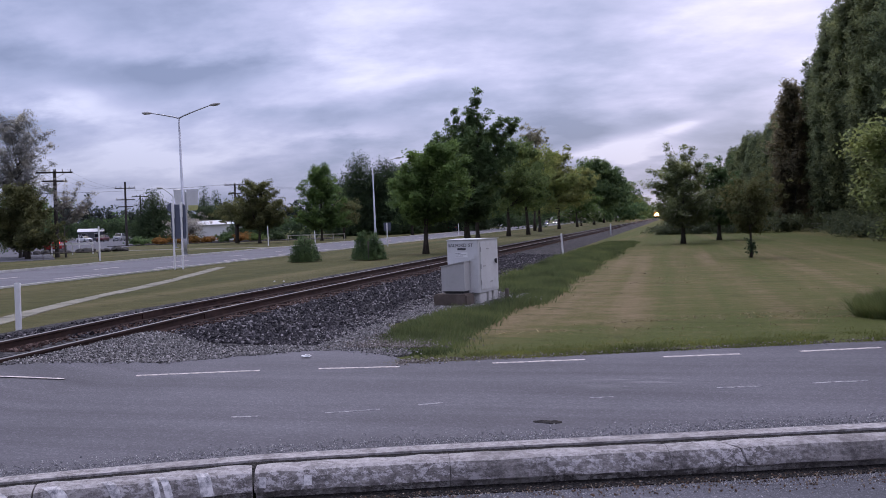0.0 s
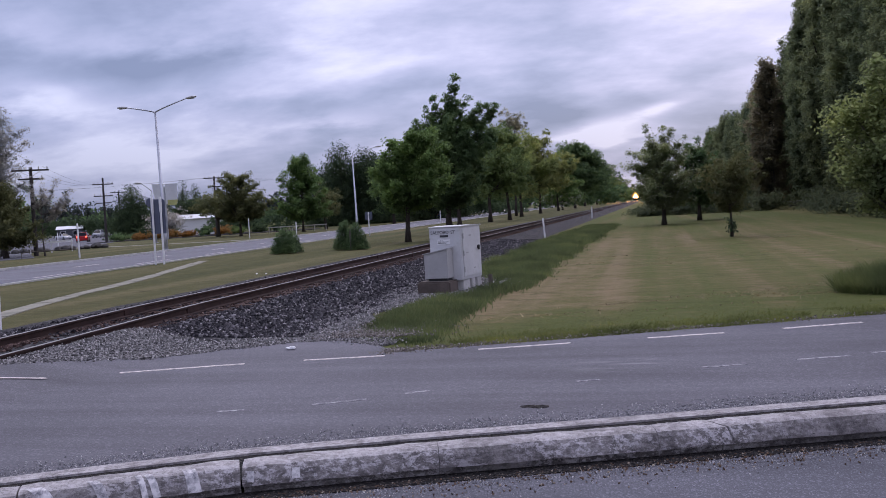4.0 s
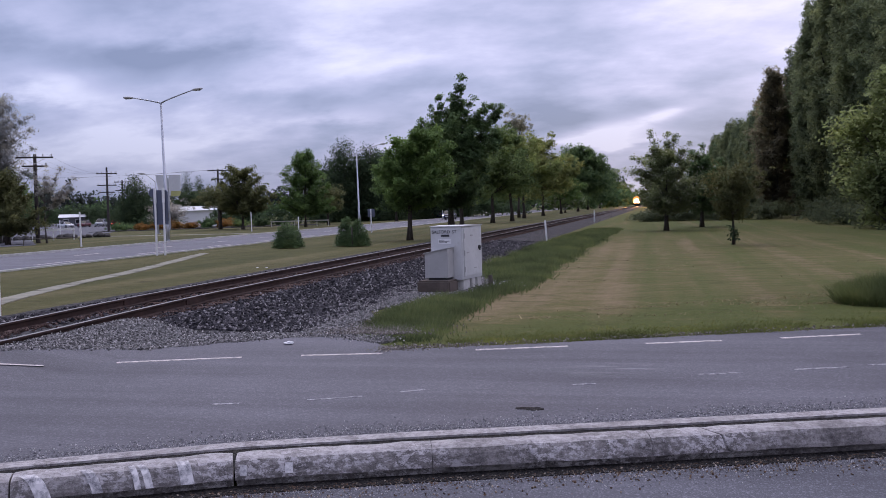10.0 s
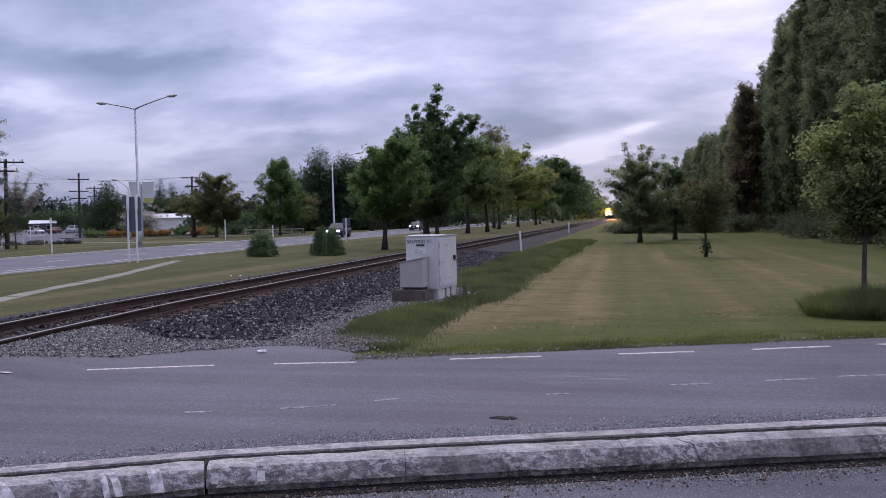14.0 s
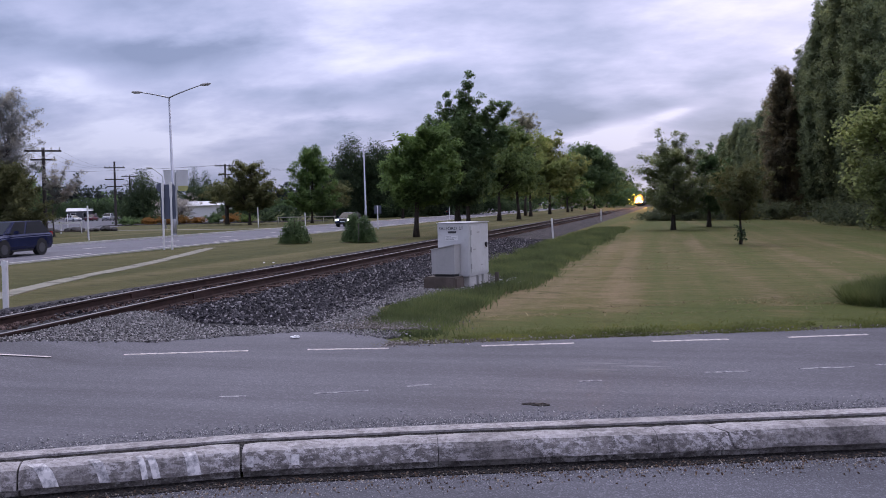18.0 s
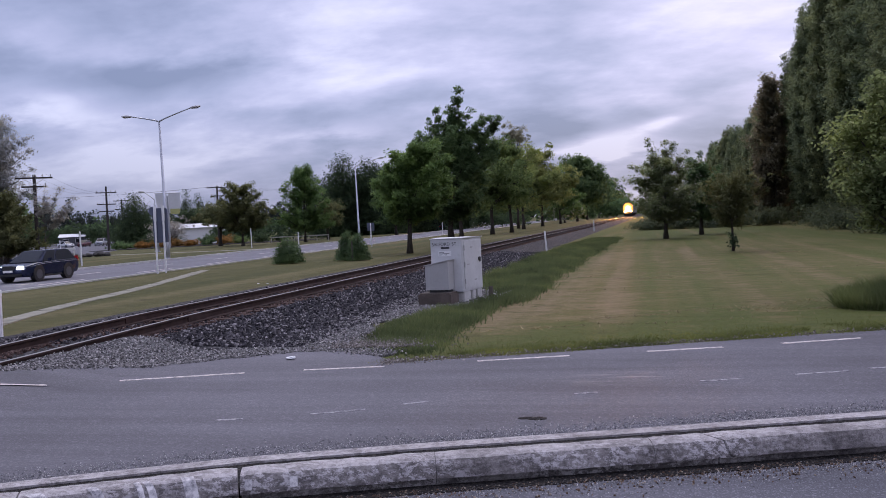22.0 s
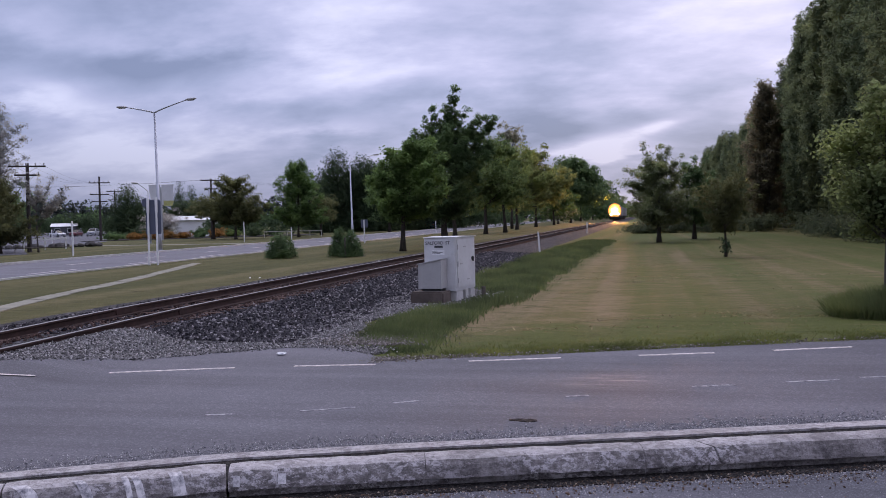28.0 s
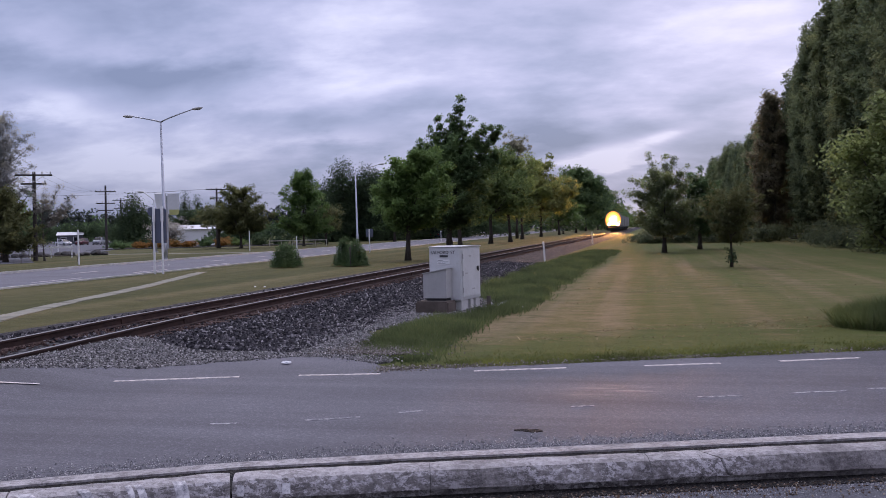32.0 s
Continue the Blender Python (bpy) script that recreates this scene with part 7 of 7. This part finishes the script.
def car(name, label, colour, length=4.5, width=1.8, height=1.65, lights=True, tails=False, tall=True, category="car"):
    """A car whose front faces -y, with its wheels on z = 0."""
    root = empty(name, None, label, category)
    hl, hw = length / 2, width / 2
    bonnet, belt = 0.60 * height, 0.62 * height
    st = [(-hl, hw * 0.72, hw * 0.80, hw * 0.72, 0.30, 0.52, 0.66), (-hl + 0.12, hw * 0.86, hw * 0.93, hw * 0.82, 0.22, 0.62, bonnet - 0.12), (-hl + 0.7, hw * 0.9, hw, hw * 0.88, 0.20, 0.70, bonnet - 0.02),
          (-hl + 1.25, hw * 0.9, hw, hw * 0.9, 0.20, 0.74, bonnet + 0.03), (0.3, hw * 0.9, hw, hw * 0.92, 0.20, 0.76, belt + 0.02), (hl - 0.5, hw * 0.9, hw, hw * 0.9, 0.20, 0.78, belt + 0.04), (hl - 0.06, hw * 0.85, hw * 0.95, hw * 0.86, 0.26, 0.78, belt + 0.03), (hl, hw * 0.76, hw * 0.86, hw * 0.8, 0.36, 0.74, belt - 0.04)]
    part("body", loft_body(bmesh.new(), st), M[colour], root, smooth=False)
    rear = hl - 0.12 if tall else hl - 0.9
    top = height
    # cabin shell with pillars and roof
    bm = bmesh.new()
    y0, y1, y2, y3 = -hl + 0.24 * length, -hl + 0.45 * length, rear - 0.35, rear
    b, t = hw * 0.89, hw * 0.70
    zb = belt
    pts = [(-b, y0, zb - 0.03), (b, y0, zb - 0.03), (t, y1, top - 0.04), (-t, y1, top - 0.04), (-t, y2, top - 0.02), (t, y2, top - 0.02), (b, y3, zb), (-b, y3, zb)]
    vs = [bm.verts.new(p) for p in pts]
    for f in ((0, 1, 2, 3), (3, 2, 5, 4), (4, 5, 6, 7), (0, 3, 4, 7), (1, 6, 5, 2), (0, 7, 6, 1)):
        bm.faces.new([vs[i] for i in f])
    bmesh.ops.recalc_face_normals(bm, faces=bm.faces)
    bmesh.ops.bevel(bm, geom=bm.edges[:], offset=0.05, segments=2, affect="EDGES", clamp_overlap=True)
    part("cabin", bm, M[colour], root)

    def pane(nm, quad, off):
        bmp = bmesh.new()
        q = [V(p) for p in quad]
        c = sum(q, V()) / 4
        nn = (q[1] - q[0]).cross(q[3] - q[0]).normalized()
        if nn.dot(c - V((0, (y0 + y3) / 2, zb))) < 0:
            nn = -nn
        lo = [bmp.verts.new(c + (p - c) * 0.9 + nn * 0.001) for p in q]
        hi = [bmp.verts.new(c + (p - c) * 0.9 + nn * off) for p in q]
        bmp.faces.new(hi)
        for i in range(4):
            bmp.faces.new((lo[i], lo[(i + 1) % 4], hi[(i + 1) % 4], hi[i]))
        bmesh.ops.recalc_face_normals(bmp, faces=bmp.faces)
        part(nm, bmp, M["glass"], root)

    P = [V(p) for p in pts]
    pane("windscreen", (P[0], P[1], P[2], P[3]), 0.012)
    pane("rear_window", (P[7], P[6], P[5], P[4]), 0.012)
    for s, (a, bb, c, d) in ((1, (P[0], P[7], P[4], P[3])), (2, (P[1], P[6], P[5], P[2]))):
        m0, m1 = a.lerp(bb, 0.42), d.lerp(c, 0.42)
        pane("side_window", (a.lerp(bb, 0.1), m0, m1, d), 0.012)
        pane("side_window", (m0, bb, c, m1), 0.012)
    for sx in (-1, 1):
        for yw in (-hl + 0.85, hl - 0.85):
            w = part("wheel", disc(bmesh.new(), (sx * (hw - 0.10), yw, 0.30), 0.30, 0.20, "x", 20), M["tyre"], root)
            part("rim", disc(bmesh.new(), (sx * (hw + 0.004), yw, 0.30), 0.19, 0.012, "x", 16), M["rim"], w)
            part("wheel_arch", disc(bmesh.new(), (sx * (hw - 0.10), yw, 0.33), 0.345, 0.205, "x", 20), M["black"], root)
        part("headlight", boxm(sx * hw * 0.64 - 0.15, sx * hw * 0.64 + 0.15, -hl - 0.03, -hl + 0.22, 0.50, 0.66, 0.05), M["carlight"] if lights else M["rim"], root, "lit white headlight" if lights else "")
        part("tail_light", boxm(sx * hw * 0.74 - 0.12, sx * hw * 0.74 + 0.12, hl - 0.1, hl + 0.012, 0.68, 0.92, 0.02), M["taillight"] if tails else M["redcar"], root, "red tail light")
        part("door_mirror", boxm(sx * (hw + 0.10) - 0.09, sx * (hw + 0.10) + 0.09, -hl + 1.36, -hl + 1.50, belt, belt + 0.14, 0.03), M[colour], root)
        part("sill", boxm(sx * hw * 0.93 - 0.04, sx * hw * 0.93 + 0.04, -hl + 1.3, hl - 1.3, 0.19, 0.27, 0.01), M["black"], root)
    part("grille", boxm(-hw * 0.34, hw * 0.34, -hl - 0.02, -hl + 0.05, 0.52, 0.68, 0.015), M["black"], root)
    part("bumper", boxm(-hw * 0.74, hw * 0.74, -hl - 0.03, -hl + 0.1, 0.26, 0.38, 0.03), M["black"], root)
    part("number_plate", boxm(-0.2, 0.2, -hl - 0.035, -hl - 0.02, 0.42, 0.51), M["white"], root, "plain white number plate")
    return root


def build_parked():
    c = car("parked_car", "parked white hatchback in the side street", "whitecar", 4.3, 1.75, 1.45, False)
    c.matrix_world = pose(-131.5, 177.0, 0.004, 0, 0, 70)
    c = car("parked_van", "parked silver van in the side street", "silvercar", 4.6, 1.8, 1.8, False)
    c.matrix_world = pose(-119.6, 173.0, 0.004, 0, 0, 20)
    c = car("parked_car", "parked dark maroon car in the side street", "maroon", 4.4, 1.75, 1.55, False)
    c.matrix_world = pose(-126.0, 176.0, 0.004, 0, 0, 15)
    c = car("parked_car", "parked dark car among the trees across the road", "charcoal", 4.4, 1.75, 1.5, False)
    c.matrix_world = pose(-36.5, 150.0, 0, 0, 0, 175)
    c = car("parked_car", "parked white car far down the main road", "whitecar", 4.4, 1.75, 1.5, False)
    c.matrix_world = pose(-40.0, 205.0, 0, 0, 0, 100)


build_parked()
suv = car("suv", "dark blue-grey sport utility vehicle with lit headlights", "charcoal", 3.9, 1.66, 1.38)
people_mover = car("hatchback", "dark navy tall hatchback with lit headlights", "navy", 3.65, 1.54, 1.27)
red_car = car("red_car", "red hatchback with lit tail lights driving away", "redcar", 4.2, 1.72, 1.48, False, True)

# ---- train ----


def build_train():
    root = empty("locomotive", None, "dark grey diesel locomotive with glowing amber headlights", "locomotive")
    part("underframe", boxm(-1.3, 1.3, 0.0, 17.0, 0.95, 1.25, 0.03), M["underframe"], root)
    bm = side_prism(bmesh.new(), [(0.35, 1.252), (0.2, 2.35), (0.55, 3.55), (0.95, 3.75), (4.2, 3.78), (4.2, 1.252)], -1.34, 1.34)
    bmesh.ops.bevel(bm, geom=bm.edges[:], offset=0.08, segments=2, affect="EDGES", clamp_overlap=True)
    cab = part("cab", bm, M["traingrey"], root)
    part("long_hood", boxm(-1.28, 1.28, 4.205, 16.6, 1.252, 3.6, 0.15), M["traingrey"], root, "grey engine hood")
    for sx in (-1, 1):
        part("windscreen", boxm(sx * 0.62 - 0.5, sx * 0.62 + 0.5, 0.22, 0.40, 2.5, 3.2, 0.03), M["glass"], cab)
        part("side_window", boxm(sx * 1.345 - 0.012, sx * 1.345 + 0.012, 1.3, 2.6, 2.5, 3.2), M["glass"], cab)
        part("ditch_light", disc(bmesh.new(), (sx * 0.85, -0.03, 1.5), 0.2, 0.06, "y", 16), M["carlight"], root, "glowing white lower headlight")
        part("handrail", tubem([(sx * 1.25, 0.02, 1.25), (sx * 1.25, 0.02, 2.2)], 0.025, 6), M["white"], root)
        part("buffer_step", boxm(sx * 1.15 - 0.2, sx * 1.15 + 0.2, -0.1, 0.4, 0.35, 0.9, 0.02), M["underframe"], root)
    # disc far larger than a lamp: the headlights' glare made a glowing shape
    bm = disc(bmesh.new(), (0, 0, 0), 1.55, 0.04, "y", 40)
    for v in bm.verts:
        v.co.z *= 1.19
    lens = part("headlight", bm, M["trainglare"], root, "oversized amber-white glare disc in front of the headlights")
    lens.location = (0.0, 0.05, 2.3)
    # the sealed-beam pair of burning bulbs, each in an added tube narrowing its beam
    for sx in (-1, 1):
        part("bulb", disc(bmesh.new(), (sx * 0.24, -0.06, 0.25), 0.17, 0.04, "y", 20), M["bulb"], lens, "burning amber-white bulb")
        part("barrel", tube(bmesh.new(), [(sx * 0.24, -0.05, 0.25), (sx * 0.24, -1.25, 0.25)], 0.21, 16, False), M["black"], lens, "added black tube narrowing the beam")
    part("number_box", boxm(-0.55, 0.55, 0.16, 0.25, 2.2, 2.42, 0.02), M["black"], cab)
    part("pilot", side_prism(bmesh.new(), [(-0.15, 0.22), (-0.35, 0.9), (0.3, 0.9), (0.3, 0.22)], -1.2, 1.2), M["underframe"], root)
    part("coupler", boxm(-0.15, 0.15, -0.75, 0.0, 0.7, 0.95, 0.03), M["underframe"], root)
    for yb in (3.2, 13.6):
        bog = part("bogie", boxm(-1.05, 1.05, yb - 1.9, yb + 1.9, 0.45, 0.85, 0.04), M["underframe"], root)
        for dy in (-1.4, 0.0, 1.4):
            part("wheelset", disc(bmesh.new(), (0, yb + dy, 0.46), 0.46, 1.2, "x", 20), M["rust"], bog)
    wagons = []
    first = empty("container_wagon", None, "flat railway wagon carrying a plain container", "wagon", "train wagons")
    part("deck", boxm(-1.25, 1.25, 0, 13.5, 0.9, 1.1, 0.02), M["underframe"], first)
    part("container", boxm(-1.22, 1.22, 0.5, 13.0, 1.102, 3.4, 0.03), M["traingrey"], first)
    for yb in (2.0, 11.5):
        bog = part("bogie", boxm(-1.0, 1.0, yb - 1.2, yb + 1.2, 0.42, 0.8, 0.04), M["underframe"], first)
        part("side_bearer", boxm(-0.6, 0.6, yb - 0.3, yb + 0.3, 0.802, 0.9), M["underframe"], first)
        for dy in (-0.85, 0.85):
            part("wheelset", disc(bmesh.new(), (0, yb + dy, 0.41), 0.41, 1.2, "x", 20), M["rust"], bog)
    wagons.append(first)
    for i in range(3):
        wagons.append(copy_thing(first, pose(0, 0, 0)))
    return root, wagons


loco, wagons = build_train()


def motions():
    # the train comes up the track towards the crossing
    speed, last = 9.4, 183.0
    z = 0.28
    for ob, back in [(loco, 0.0)] + [(w, 18.0 + 14.4 * i) for i, w in enumerate(wagons)]:
        walk(ob, [(t, pose(TRACK_X, last + speed * (32.0 - t) + back, z)) for t in (0.0, 8.0, 16.0, 24.0, 32.0)])

    k = 1.06

    def lane(rows):
        return [(t, pose(main_x(-22.2, y) * k, y * k, 0.004, 0, 0, math.degrees(math.atan(-SLOPE)))) for t, y in rows]

    walk(suv, lane([(0.0, 236.0), (3.0, 196.0), (6.0, 157.0), (10.0, 118.0), (13.0, 86.5), (15.5, 58.5), (16.0, 52.2), (16.5, 46.0), (17.0, 39.9), (17.5, 33.6), (18.0, 27.6), (20.0, 6.0), (24.0, -40.0), (32.0, -110.0)]))
    walk(people_mover, lane([(0.0, 268.0), (3.0, 236.0), (6.0, 205.0), (9.0, 170.0), (11.0, 147.0), (13.0, 123.0), (15.5, 97.0), (18.0, 69.5), (19.0, 60.0), (20.0, 49.8), (21.0, 39.6), (22.0, 29.9), (24.0, 10.0), (27.0, -20.0), (32.0, -70.0)]))
    path = [(0.0, -63.0, 80.0), (3.0, -78.0, 107.0), (6.0, -97.0, 140.0), (8.0, -102.0, 150.0), (10.0, -105.5, 158.0), (13.0, -109.0, 165.0), (16.0, -111.3, 172.0), (20.0, -115.8, 182.0), (32.0, -142.6, 230.0)]
    rows = []
    for i, (t, x, y) in enumerate(path):
        a, b = path[max(i - 1, 0)], path[min(i + 1, len(path) - 1)]
        rows.append((t, pose(x, y, 0.006, 0, 0, math.degrees(math.atan2(b[2] - a[2], b[1] - a[1])) + 90)))
    walk(red_car, rows)


motions()
